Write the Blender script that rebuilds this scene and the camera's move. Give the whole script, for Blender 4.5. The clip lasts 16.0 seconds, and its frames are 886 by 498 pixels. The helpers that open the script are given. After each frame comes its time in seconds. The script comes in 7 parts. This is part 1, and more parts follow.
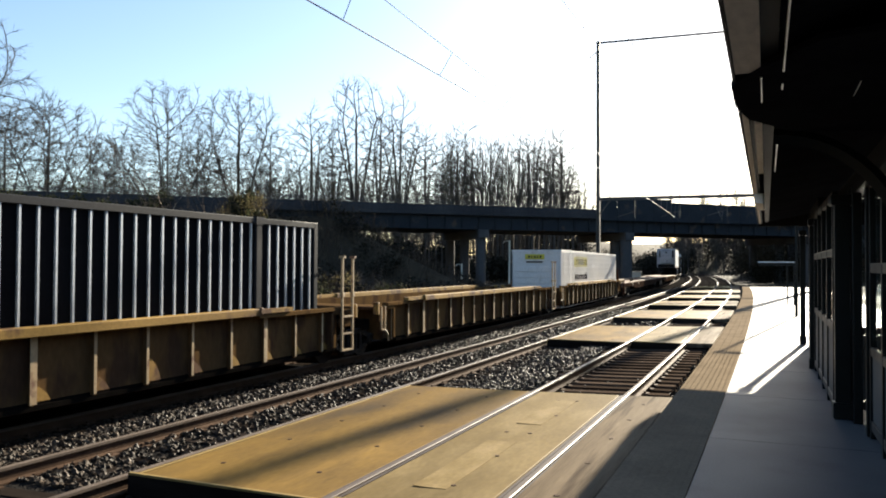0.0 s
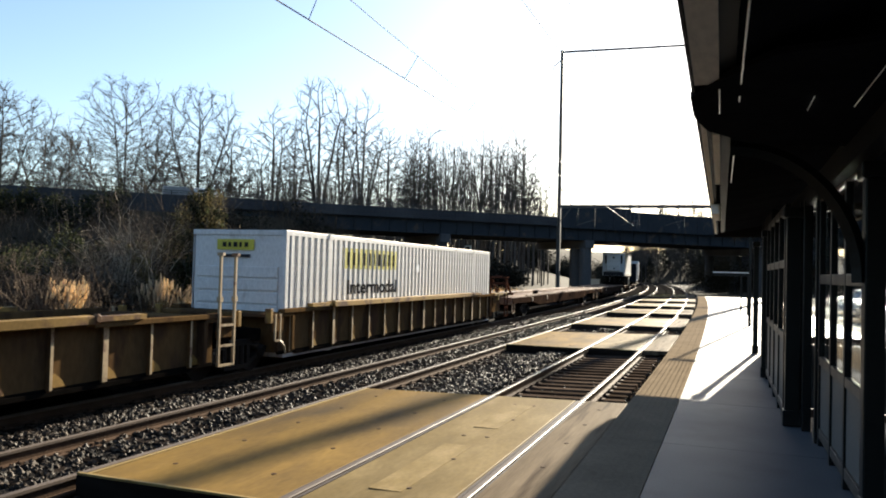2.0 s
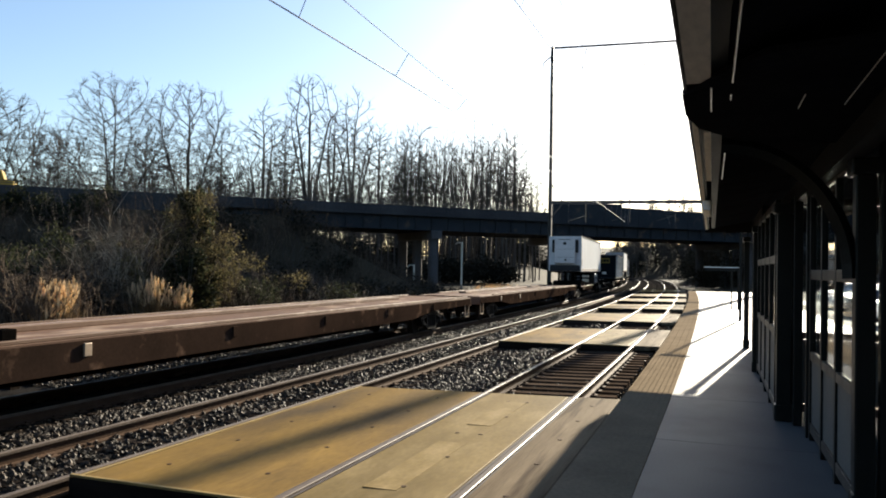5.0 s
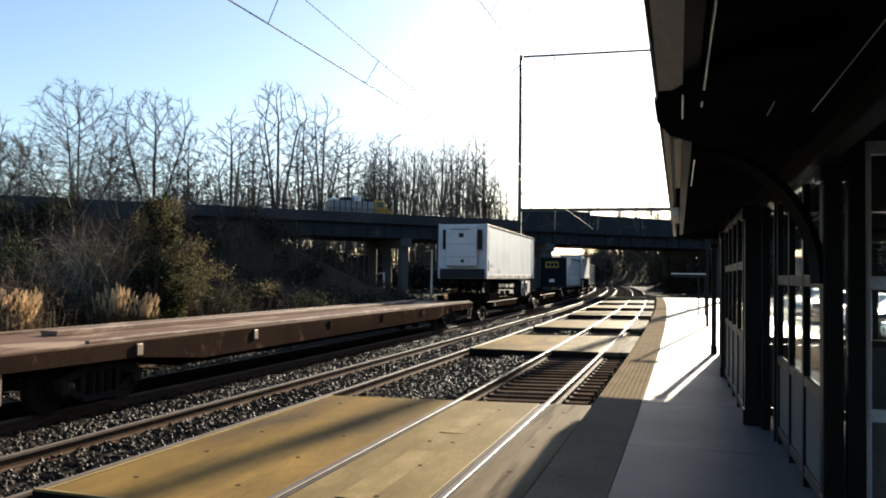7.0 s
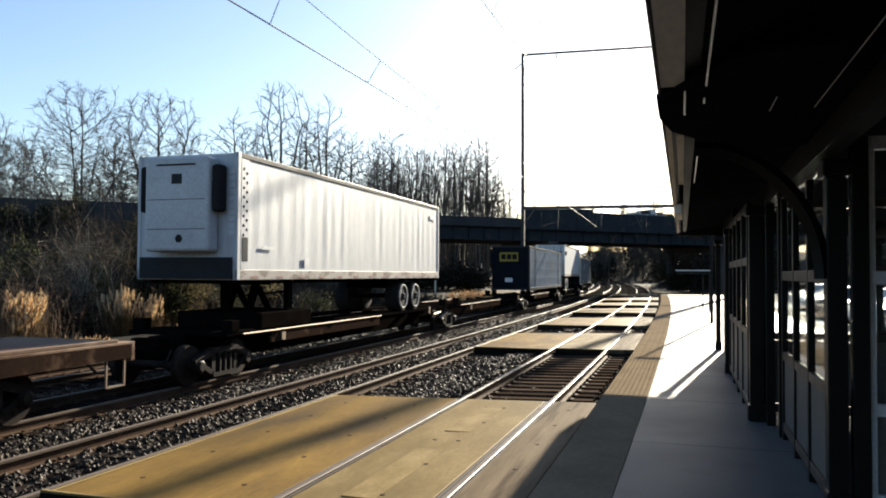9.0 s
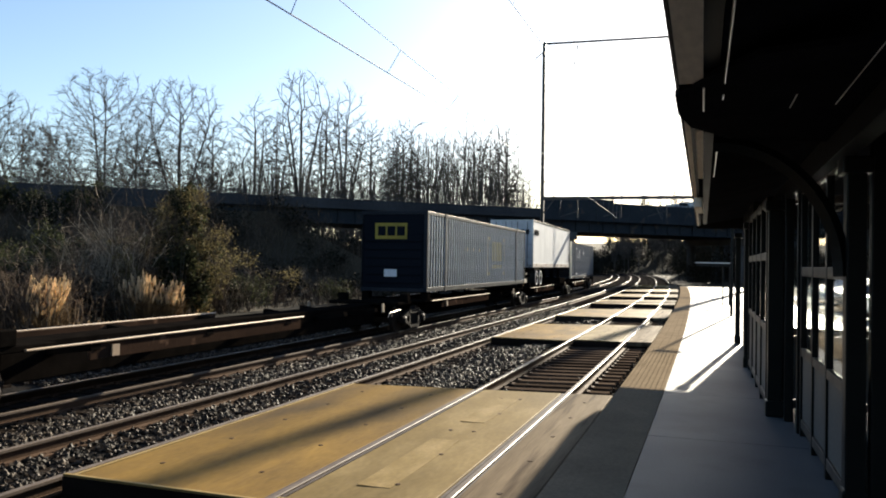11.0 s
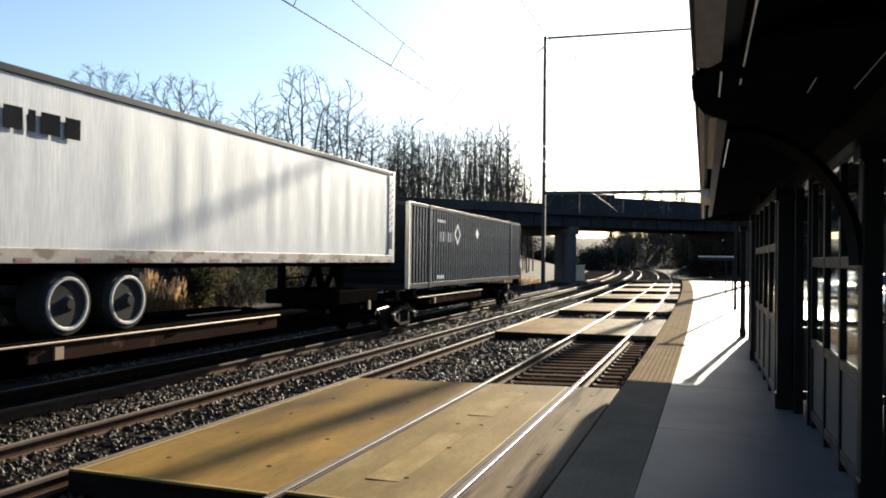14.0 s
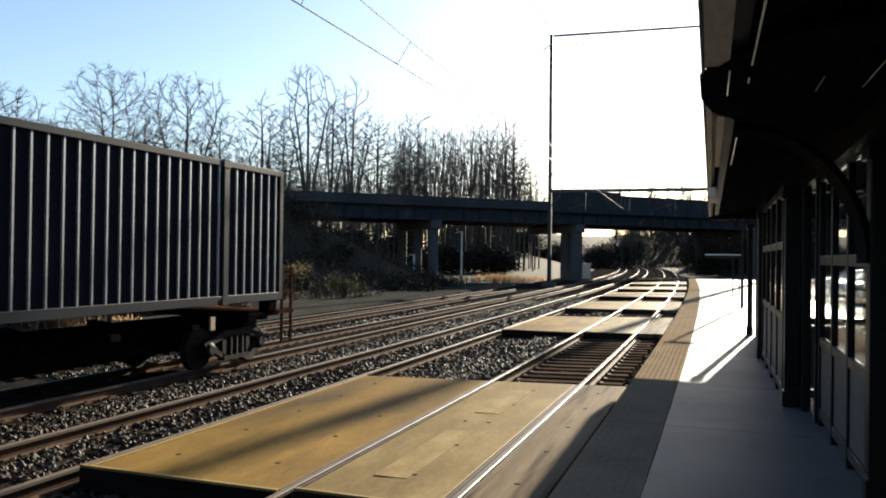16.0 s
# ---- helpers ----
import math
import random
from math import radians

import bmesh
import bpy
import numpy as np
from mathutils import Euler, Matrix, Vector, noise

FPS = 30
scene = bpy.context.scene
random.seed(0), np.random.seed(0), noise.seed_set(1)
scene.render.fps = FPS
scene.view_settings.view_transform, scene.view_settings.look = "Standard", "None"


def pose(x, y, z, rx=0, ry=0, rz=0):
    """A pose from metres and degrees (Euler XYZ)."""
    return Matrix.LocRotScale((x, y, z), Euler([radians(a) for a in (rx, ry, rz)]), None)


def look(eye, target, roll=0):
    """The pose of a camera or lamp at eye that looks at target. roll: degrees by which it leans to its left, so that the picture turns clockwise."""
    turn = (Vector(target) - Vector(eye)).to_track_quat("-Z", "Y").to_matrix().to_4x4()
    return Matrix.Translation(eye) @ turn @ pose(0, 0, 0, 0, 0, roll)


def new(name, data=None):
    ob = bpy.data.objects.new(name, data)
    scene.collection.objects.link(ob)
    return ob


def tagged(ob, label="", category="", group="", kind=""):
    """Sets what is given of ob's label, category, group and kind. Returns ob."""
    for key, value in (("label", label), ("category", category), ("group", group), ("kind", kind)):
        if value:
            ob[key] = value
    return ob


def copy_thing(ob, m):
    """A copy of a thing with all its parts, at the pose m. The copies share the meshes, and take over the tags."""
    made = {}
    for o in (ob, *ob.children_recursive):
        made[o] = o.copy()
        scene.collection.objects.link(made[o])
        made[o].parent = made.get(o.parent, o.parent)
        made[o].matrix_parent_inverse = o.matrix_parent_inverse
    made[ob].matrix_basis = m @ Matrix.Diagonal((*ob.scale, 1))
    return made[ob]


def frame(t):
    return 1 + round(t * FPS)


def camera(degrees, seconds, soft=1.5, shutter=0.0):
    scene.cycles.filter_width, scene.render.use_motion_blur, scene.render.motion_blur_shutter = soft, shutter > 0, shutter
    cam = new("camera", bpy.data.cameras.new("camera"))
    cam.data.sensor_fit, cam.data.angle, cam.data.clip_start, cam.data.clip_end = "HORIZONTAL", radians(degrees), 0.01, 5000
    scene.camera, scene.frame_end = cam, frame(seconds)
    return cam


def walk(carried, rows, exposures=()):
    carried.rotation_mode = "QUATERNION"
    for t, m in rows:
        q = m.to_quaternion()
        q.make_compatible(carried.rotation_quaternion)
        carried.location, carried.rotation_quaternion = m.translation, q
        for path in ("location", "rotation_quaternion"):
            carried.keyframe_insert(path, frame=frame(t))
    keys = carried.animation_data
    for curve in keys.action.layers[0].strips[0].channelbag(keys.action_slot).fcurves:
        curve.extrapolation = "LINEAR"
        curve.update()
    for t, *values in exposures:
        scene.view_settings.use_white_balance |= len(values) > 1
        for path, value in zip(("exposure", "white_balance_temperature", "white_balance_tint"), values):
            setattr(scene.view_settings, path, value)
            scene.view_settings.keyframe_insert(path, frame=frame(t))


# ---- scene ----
cam = camera(59.2, 16.0, soft=1.9)
PATH = [
    (0, (0.102, -0.496, 2.056), (-0.683, 1.343, 2.098), 0.29),
    (0.5, (0.074, -0.476, 2.031), (-0.673, 1.379, 2.077), 1.20),
    (1, (0.074, -0.484, 2.041), (-0.657, 1.377, 2.091), 1.30),
    (1.5, (0.093, -0.498, 2.036), (-0.617, 1.371, 2.089), 1.61),
    (2, (0.106, -0.501, 2.042), (-0.587, 1.375, 2.096), 1.51),
    (2.5, (0.106, -0.509, 2.045), (-0.577, 1.370, 2.105), 1.22),
    (3, (0.080, -0.504, 2.043), (-0.600, 1.376, 2.102), 1.22),
    (3.5, (0.105, -0.518, 2.059), (-0.585, 1.359, 2.099), 1.41),
    (4, (0.121, -0.521, 2.072), (-0.575, 1.354, 2.104), 1.11),
    (6.5, (0.044, -0.488, 2.038), (-0.567, 1.415, 2.109), 1.03),
    (7, (0.060, -0.493, 2.052), (-0.538, 1.414, 2.119), 0.84),
    (7.5, (0.071, -0.489, 2.069), (-0.521, 1.420, 2.130), 0.84),
    (8, (0.077, -0.495, 2.073), (-0.511, 1.416, 2.131), 0.84),
    (8.5, (0.088, -0.504, 2.078), (-0.505, 1.405, 2.138), 0.44),
    (9, (0.063, -0.503, 2.050), (-0.544, 1.402, 2.114), 0.33),
    (9.5, (0.066, -0.525, 2.061), (-0.573, 1.369, 2.120), 0.63),
    (12, (0.100, -0.522, 2.085), (-0.551, 1.369, 2.108), 1.02),
    (12.5, (0.103, -0.515, 2.085), (-0.545, 1.377, 2.105), 1.12),
    (13, (0.063, -0.494, 2.057), (-0.578, 1.400, 2.079), 0.83),
    (13.5, (0.025, -0.484, 2.050), (-0.623, 1.408, 2.073), 0.42),
    (14, (-0.002, -0.475, 2.042), (-0.657, 1.415, 2.066), 0.72),
    (14.5, (0.018, -0.503, 2.052), (-0.644, 1.384, 2.080), 0.62),
    (15, (0.024, -0.507, 2.046), (-0.639, 1.380, 2.076), 0.32),
    (15.5, (0.036, -0.523, 2.076), (-0.631, 1.362, 2.097), 0.92),
    (16, (-0.011, -0.512, 2.041), (-0.680, 1.373, 2.060), 0.72),
]
walk(cam, [(t, look(eye, target, roll)) for t, eye, target, roll in PATH],
     exposures=((0.0, 2.02), (1.0, 2.06), (1.5, 2.06), (2.2, 1.92), (3.0, 1.82), (4.0, 1.76), (6.5, 1.80), (9.0, 1.80), (9.5, 1.72), (12.0, 1.84), (16.0, 1.80)))

# ---- light ----
SUN_AZ, SUN_EL = 7.3, 18.4          # degrees right of the tracks, degrees up
world = bpy.data.worlds.new("sky")
world.use_nodes = True
scene.world = world
_n = world.node_tree.nodes
_sky = _n.new("ShaderNodeTexSky")
_sky.sky_type, _sky.sun_disc = "NISHITA", False
_sky.sun_elevation, _sky.sun_rotation = radians(SUN_EL), radians(SUN_AZ)
_sky.air_density, _sky.dust_density, _sky.ozone_density = 1.0, 0.85, 2.5
world.node_tree.links.new(_sky.outputs[0], _n["Background"].inputs[0])
_n["Background"].inputs[1].default_value = 0.06
_az, _el = radians(SUN_AZ), radians(SUN_EL)
SUN_WAY = Vector((math.sin(_az) * math.cos(_el), math.cos(_az) * math.cos(_el), math.sin(_el)))
sun = new("sun", bpy.data.lights.new("sun", "SUN"))
sun.data.energy, sun.data.angle, sun.data.color = 5.0, radians(0.53), (1.0, 0.9, 0.72)
sun.matrix_world = look(SUN_WAY * 300, (0, 0, 0))


# ---- materials ----
def mat(name, c1, c2=None, rough=0.7, metal=0.0, scale=2.0, fine=40.0, bump=0.15, rand=0.0, spread=0.25, stretch=(1, 1, 1),
        spots=None, spot_scale=6.0, spot_edge=0.62, dist=0.01, trans=0.0, spec=0.5, spot_soft=0.06):
    """A painted, worn or grainy surface: two colours mixed by broad noise, fine grain, spots of wear, bump."""
    m = bpy.data.materials.new(name)
    m.use_nodes = True
    nt = m.node_tree
    N, L = nt.nodes, nt.links
    b = N["Principled BSDF"]
    b.inputs["Roughness"].default_value, b.inputs["Metallic"].default_value = rough, metal
    c2 = c2 or tuple(v * 0.7 for v in c1)
    co = N.new("ShaderNodeTexCoord")
    mp = N.new("ShaderNodeMapping")
    mp.inputs["Scale"].default_value = stretch
    L.new(co.outputs["Object"], mp.inputs[0])
    big = N.new("ShaderNodeTexNoise")
    big.inputs["Scale"].default_value, big.inputs["Detail"].default_value = scale, 5
    L.new(mp.outputs[0], big.inputs["Vector"])
    small = N.new("ShaderNodeTexNoise")
    small.inputs["Scale"].default_value, small.inputs["Detail"].default_value = fine, 3
    L.new(mp.outputs[0], small.inputs["Vector"])
    ramp = N.new("ShaderNodeValToRGB")
    ramp.color_ramp.elements[0].position, ramp.color_ramp.elements[1].position = 0.5 - spread, 0.5 + spread
    ramp.color_ramp.elements[0].color, ramp.color_ramp.elements[1].color = (*c1, 1), (*c2, 1)
    L.new(big.outputs["Fac"], ramp.inputs[0])
    out = ramp.outputs[0]
    if spots:
        sp = N.new("ShaderNodeTexNoise")
        sp.inputs["Scale"].default_value, sp.inputs["Detail"].default_value = spot_scale, 8
        L.new(mp.outputs[0], sp.inputs["Vector"])
        r2 = N.new("ShaderNodeValToRGB")
        r2.color_ramp.elements[0].position, r2.color_ramp.elements[1].position = spot_edge - spot_soft / 2, spot_edge + spot_soft
        L.new(sp.outputs["Fac"], r2.inputs[0])
        mx = N.new("ShaderNodeMix")
        mx.data_type = "RGBA"
        L.new(r2.outputs[0], mx.inputs[0])
        L.new(out, mx.inputs[6])
        mx.inputs[7].default_value = (*spots, 1)
        out = mx.outputs[2]
    hs = N.new("ShaderNodeHueSaturation")
    L.new(out, hs.inputs["Color"])
    ml = N.new("ShaderNodeMapRange")
    ml.inputs["To Min"].default_value, ml.inputs["To Max"].default_value = 0.72, 1.28
    L.new(small.outputs["Fac"], ml.inputs[0])
    if rand:
        inf = N.new("ShaderNodeObjectInfo")
        geo = N.new("ShaderNodeNewGeometry")
        ad = N.new("ShaderNodeMath")
        L.new(inf.outputs["Random"], ad.inputs[0])
        L.new(geo.outputs["Random Per Island"], ad.inputs[1])
        fr = N.new("ShaderNodeMath")
        fr.operation = "FRACT"
        L.new(ad.outputs[0], fr.inputs[0])
        mr = N.new("ShaderNodeMapRange")
        mr.inputs["To Min"].default_value, mr.inputs["To Max"].default_value = 1 - rand, 1 + rand
        L.new(fr.outputs[0], mr.inputs[0])
        mu = N.new("ShaderNodeMath")
        mu.operation = "MULTIPLY"
        L.new(ml.outputs[0], mu.inputs[0])
        L.new(mr.outputs[0], mu.inputs[1])
        L.new(mu.outputs[0], hs.inputs["Value"])
    else:
        L.new(ml.outputs[0], hs.inputs["Value"])
    L.new(hs.outputs[0], b.inputs["Base Color"])
    if bump:
        bp = N.new("ShaderNodeBump")
        bp.inputs["Strength"].default_value, bp.inputs["Distance"].default_value = bump, dist
        L.new(small.outputs["Fac"], bp.inputs["Height"])
        L.new(bp.outputs[0], b.inputs["Normal"])
    rr = N.new("ShaderNodeMapRange")
    rr.inputs["To Min"].default_value, rr.inputs["To Max"].default_value = max(0.05, rough - 0.12), min(1, rough + 0.12)
    L.new(big.outputs["Fac"], rr.inputs[0])
    L.new(rr.outputs[0], b.inputs["Roughness"])
    b.inputs["Specular IOR Level"].default_value = spec
    if trans:
        b.inputs["Transmission Weight"].default_value = trans
    return m


def let_through(m, share):
    """Thin leaves and blades pass some light."""
    nt = m.node_tree
    b = nt.nodes["Principled BSDF"]
    tr = nt.nodes.new("ShaderNodeBsdfTranslucent")
    nt.links.new(b.inputs["Base Color"].links[0].from_socket, tr.inputs["Color"])
    mx = nt.nodes.new("ShaderNodeMixShader")
    mx.inputs[0].default_value = share
    nt.links.new(b.outputs[0], mx.inputs[1])
    nt.links.new(tr.outputs[0], mx.inputs[2])
    nt.links.new(mx.outputs[0], nt.nodes["Material Output"].inputs["Surface"])


def glass(name, tint=(0.9, 0.95, 0.95), rough=0.03):
    m = bpy.data.materials.new(name)
    m.use_nodes = True
    nt = m.node_tree
    b = nt.nodes["Principled BSDF"]
    b.inputs["Base Color"].default_value = (*tint, 1)
    b.inputs["Transmission Weight"].default_value, b.inputs["Roughness"].default_value, b.inputs["IOR"].default_value = 1.0, rough, 1.1
    return m


M_BALLAST = mat("ballast", (0.011, 0.01, 0.0095), (0.026, 0.024, 0.022), rough=0.9, scale=1.2, fine=26, bump=0.9, dist=0.05, spec=0)
M_STONE = mat("ballast_stone", (0.019, 0.0135, 0.009), (0.062, 0.045, 0.031), rough=0.65, scale=3, fine=40, bump=0.4, rand=0.75, spec=0.12)
M_GROUND = mat("ground", (0.03, 0.024, 0.016), (0.06, 0.048, 0.03), rough=0.95, scale=0.35, fine=6, bump=0.5, dist=0.1, spec=0.08)
M_GRAVEL = mat("service_road", (0.03, 0.0285, 0.026), (0.055, 0.052, 0.046), rough=0.9, scale=0.6, fine=12, bump=0.5, dist=0.04, spec=0)
M_ASPHALT = mat("asphalt", (0.07, 0.07, 0.07), (0.11, 0.11, 0.105), rough=0.85, scale=0.5, fine=60, bump=0.3)
M_RAILTOP = mat("rail_head_steel", (0.14, 0.11, 0.088), (0.085, 0.066, 0.053), rough=0.5, scale=3, fine=30, bump=0.03, spec=0.06)
M_GUARD = mat("guard_bar_steel", (0.1, 0.08, 0.07), (0.055, 0.043, 0.037), rough=0.55, scale=3, fine=40, bump=0.15, spec=0.05)
M_RAIL = mat("rusty_rail", (0.05, 0.031, 0.02), (0.085, 0.053, 0.035), rough=0.75, scale=3, fine=50, bump=0.3, spec=0.03)
M_TIE = mat("creosoted_tie", (0.045, 0.033, 0.025), (0.085, 0.062, 0.047), rough=0.85, scale=3, fine=30, bump=0.5, rand=0.4, stretch=(0.4, 3, 3), spec=0)
M_OLDTIE = mat("black_tie", (0.014, 0.011, 0.0095), (0.028, 0.022, 0.018), rough=0.85, scale=3, fine=30, bump=0.5, rand=0.4, stretch=(0.4, 3, 3), spec=0)
M_PAD = mat("crossing_panel", (0.25, 0.152, 0.042), (0.145, 0.09, 0.028), rough=0.6, scale=0.55, fine=22, bump=0.2, spots=(0.065, 0.045, 0.024), spot_scale=1.5, spot_edge=0.52, spot_soft=0.24, stretch=(1, 0.3, 1), spec=0.02, spread=0.2)
M_PADMID = mat("worn_tan_panel", (0.205, 0.145, 0.06), (0.125, 0.09, 0.04), rough=0.6, scale=0.8, fine=24, bump=0.2, spots=(0.25, 0.185, 0.09), spot_scale=1.8, spot_edge=0.56, spot_soft=0.2, stretch=(1, 0.35, 1), spec=0.02, spread=0.22)
M_PADWOOD = mat("weathered_grey_timber", (0.19, 0.145, 0.095), (0.11, 0.083, 0.055), rough=0.7, scale=2.2, fine=26, bump=0.3, spots=(0.05, 0.034, 0.022), spot_scale=2.6, spot_edge=0.56, spot_soft=0.1, stretch=(2, 0.12, 1), spec=0.01, spread=0.22)
M_PADRIM = mat("crossing_panel_rim", (0.3, 0.21, 0.075), (0.2, 0.135, 0.048), rough=0.55, scale=2, fine=30, spec=0.1)
M_PADMARK = mat("worn_paint_bar", (0.27, 0.2, 0.098), (0.2, 0.143, 0.063), rough=0.6, scale=4, fine=30, spots=(0.18, 0.128, 0.053), spot_scale=3.2, spot_edge=0.48, spot_soft=0.16, stretch=(1, 0.5, 1), spec=0.02)
M_CONC = mat("platform_concrete", (0.12, 0.123, 0.128), (0.095, 0.097, 0.1), rough=0.5, scale=0.5, fine=60, bump=0.05, spots=(0.08, 0.081, 0.084), spot_soft=0.15, spot_scale=1.1, spot_edge=0.62, spec=0.03)
M_TACT = mat("tactile_strip", (0.25, 0.195, 0.135), (0.185, 0.145, 0.1), rough=0.7, scale=1.5, fine=30, bump=0.2, spec=0)
M_POST = mat("dark_green_paint", (0.006, 0.007, 0.007), (0.01, 0.011, 0.01), rough=0.4, scale=2, fine=40, bump=0.05, spec=0.15)
M_BEAMWOOD = mat("dark_stained_wood", (0.011, 0.011, 0.0125), (0.02, 0.0195, 0.02), rough=0.6, scale=2, fine=20, bump=0.2, stretch=(1, 0.2, 1), spec=0.04)
M_SOFFIT = mat("weathered_soffit", (0.86, 0.8, 0.7), (0.76, 0.7, 0.6), rough=0.7, scale=1.5, fine=24, bump=0.1, stretch=(1, 0.3, 1))
M_ROOFDARK = mat("roof_boards", (0.012, 0.013, 0.016), (0.02, 0.021, 0.025), rough=0.8, scale=1.5, fine=20, bump=0.2, spec=0)
M_PANEL = mat("grey_shelter_panel", (0.095, 0.09, 0.082), (0.14, 0.132, 0.12), rough=0.5, scale=1.5, fine=30, bump=0.05, spec=0.1)
M_SHFRAME = mat("weathered_bronze_frame", (0.09, 0.075, 0.06), (0.06, 0.05, 0.043), rough=0.42, metal=0.3, scale=3, fine=40, bump=0.05, spec=0.15)
M_PALEFRAME = mat("grey_painted_frame", (0.72, 0.73, 0.75), (0.6, 0.6, 0.62), rough=0.5, scale=3, fine=40, bump=0.05)
M_TRUCKCAB = mat("dull_amber_cab", (0.3, 0.2, 0.04), (0.22, 0.15, 0.035), rough=0.6, scale=2, fine=20, bump=0, spec=0.1)
M_GLASS = glass("shelter_glass")
M_BRIDGE = mat("bridge_steel", (0.02, 0.025, 0.032), (0.032, 0.037, 0.043), rough=0.6, scale=0.5, fine=8, bump=0.1, spots=(0.07, 0.055, 0.045), spot_scale=0.8, spot_edge=0.64, spec=0.06)
M_BRIDGECON = mat("bridge_concrete", (0.055, 0.056, 0.06), (0.032, 0.033, 0.037), rough=0.85, scale=0.3, fine=6, bump=0.15, stretch=(1, 1, 0.3), spec=0.08)
M_PIER = mat("pier_concrete", (0.085, 0.085, 0.087), (0.05, 0.05, 0.053), rough=0.85, scale=0.4, fine=8, bump=0.2, stretch=(1, 1, 0.3), spec=0.08)
M_POLE = mat("dark_catenary_steel", (0.03, 0.032, 0.035), (0.06, 0.055, 0.05), rough=0.55, metal=0.5, scale=1, fine=20, bump=0.1)
M_WIRE = mat("copper_wire", (0.12, 0.125, 0.13), (0.17, 0.175, 0.18), rough=0.6, scale=4, fine=20, bump=0)
M_BARK = mat("bare_bark", (0.05, 0.043, 0.037), (0.085, 0.074, 0.064), rough=0.9, scale=1, fine=10, bump=0.4, spec=0.08)
M_TWIG = mat("brush_twigs", (0.042, 0.031, 0.023), (0.115, 0.085, 0.06), rough=0.9, scale=0.6, fine=8, bump=0, rand=0.6, spec=0.04)
M_PALETWIG = mat("pale_bleached_twigs", (0.3, 0.25, 0.19), (0.2, 0.16, 0.115), rough=0.85, scale=0.6, fine=8, bump=0, rand=0.5, spec=0.1)
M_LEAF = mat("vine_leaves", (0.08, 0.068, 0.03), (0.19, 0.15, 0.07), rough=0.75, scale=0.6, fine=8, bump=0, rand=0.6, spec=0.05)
M_SCRUB = mat("dark_scrub", (0.02, 0.019, 0.015), (0.04, 0.036, 0.026), rough=1.0, scale=0.3, fine=6, bump=0, rand=0.6, spec=0.0)
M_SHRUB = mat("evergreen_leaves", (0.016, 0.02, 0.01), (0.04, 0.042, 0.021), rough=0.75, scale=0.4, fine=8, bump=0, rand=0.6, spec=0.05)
M_PLUME = mat("dry_plume_grass", (0.8, 0.64, 0.42), (0.6, 0.46, 0.28), rough=0.85, scale=1.5, fine=12, bump=0, rand=0.3, spec=0.1)
M_DRYBLADE = mat("dry_grass_blades", (0.22, 0.145, 0.07), (0.12, 0.082, 0.042), rough=0.85, scale=1.5, fine=12, bump=0, rand=0.4, spec=0.1)
for _m, _k in ((M_LEAF, 0.3), (M_SHRUB, 0.4), (M_PLUME, 0.5), (M_DRYBLADE, 0.4)):
    let_through(_m, _k)
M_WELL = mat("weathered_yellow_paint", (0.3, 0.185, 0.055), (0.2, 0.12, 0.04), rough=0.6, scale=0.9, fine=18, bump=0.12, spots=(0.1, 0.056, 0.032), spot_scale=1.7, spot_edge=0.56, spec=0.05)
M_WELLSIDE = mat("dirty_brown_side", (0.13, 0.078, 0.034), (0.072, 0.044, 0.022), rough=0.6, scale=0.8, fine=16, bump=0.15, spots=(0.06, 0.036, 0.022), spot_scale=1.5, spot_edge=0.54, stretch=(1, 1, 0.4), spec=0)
M_WELLRIB = mat("worn_sunlit_rib", (0.4, 0.3, 0.18), (0.3, 0.21, 0.115), rough=0.55, scale=1.5, fine=18, bump=0.12, spots=(0.16, 0.09, 0.055), spot_scale=3, spot_edge=0.6, spec=0.22)
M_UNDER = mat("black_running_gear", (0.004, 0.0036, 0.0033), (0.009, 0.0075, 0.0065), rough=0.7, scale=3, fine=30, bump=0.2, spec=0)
# lighter copy of M_UNDER: sun on the side frames is put into the colour
M_TRUCK = mat("sunlit_cast_steel", (0.02, 0.016, 0.0135), (0.011, 0.009, 0.0075), rough=0.6, scale=3, fine=30, bump=0.2, spec=0.06)
M_WHEEL = mat("wheel_steel", (0.022, 0.017, 0.014), (0.04, 0.03, 0.025), rough=0.65, metal=0.2, scale=4, fine=30, bump=0.1, spec=0.05)
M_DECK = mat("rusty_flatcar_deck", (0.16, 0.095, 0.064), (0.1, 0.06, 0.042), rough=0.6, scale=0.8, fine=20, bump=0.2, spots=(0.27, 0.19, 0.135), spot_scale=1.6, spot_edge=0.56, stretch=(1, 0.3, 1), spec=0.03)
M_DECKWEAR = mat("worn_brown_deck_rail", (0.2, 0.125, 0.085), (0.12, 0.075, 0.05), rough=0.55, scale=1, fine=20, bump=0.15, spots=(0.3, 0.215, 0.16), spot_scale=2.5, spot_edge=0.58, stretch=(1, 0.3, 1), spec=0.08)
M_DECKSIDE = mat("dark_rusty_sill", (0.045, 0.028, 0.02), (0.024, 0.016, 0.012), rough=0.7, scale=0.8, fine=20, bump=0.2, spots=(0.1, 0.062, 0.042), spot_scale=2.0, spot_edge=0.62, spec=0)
# pale metal on dark boxes: sun glint on the rib crests, put into the colour
M_RIBBRIGHT = mat("sun_glint_rib", (0.43, 0.47, 0.53), (0.27, 0.3, 0.34), rough=0.46, metal=0.85, scale=2, fine=24, bump=0.05)
M_RIBSLATE = mat("sun_glint_slate_rib", (0.2, 0.215, 0.24), (0.13, 0.14, 0.16), rough=0.46, metal=0.85, scale=2, fine=24, bump=0.05)
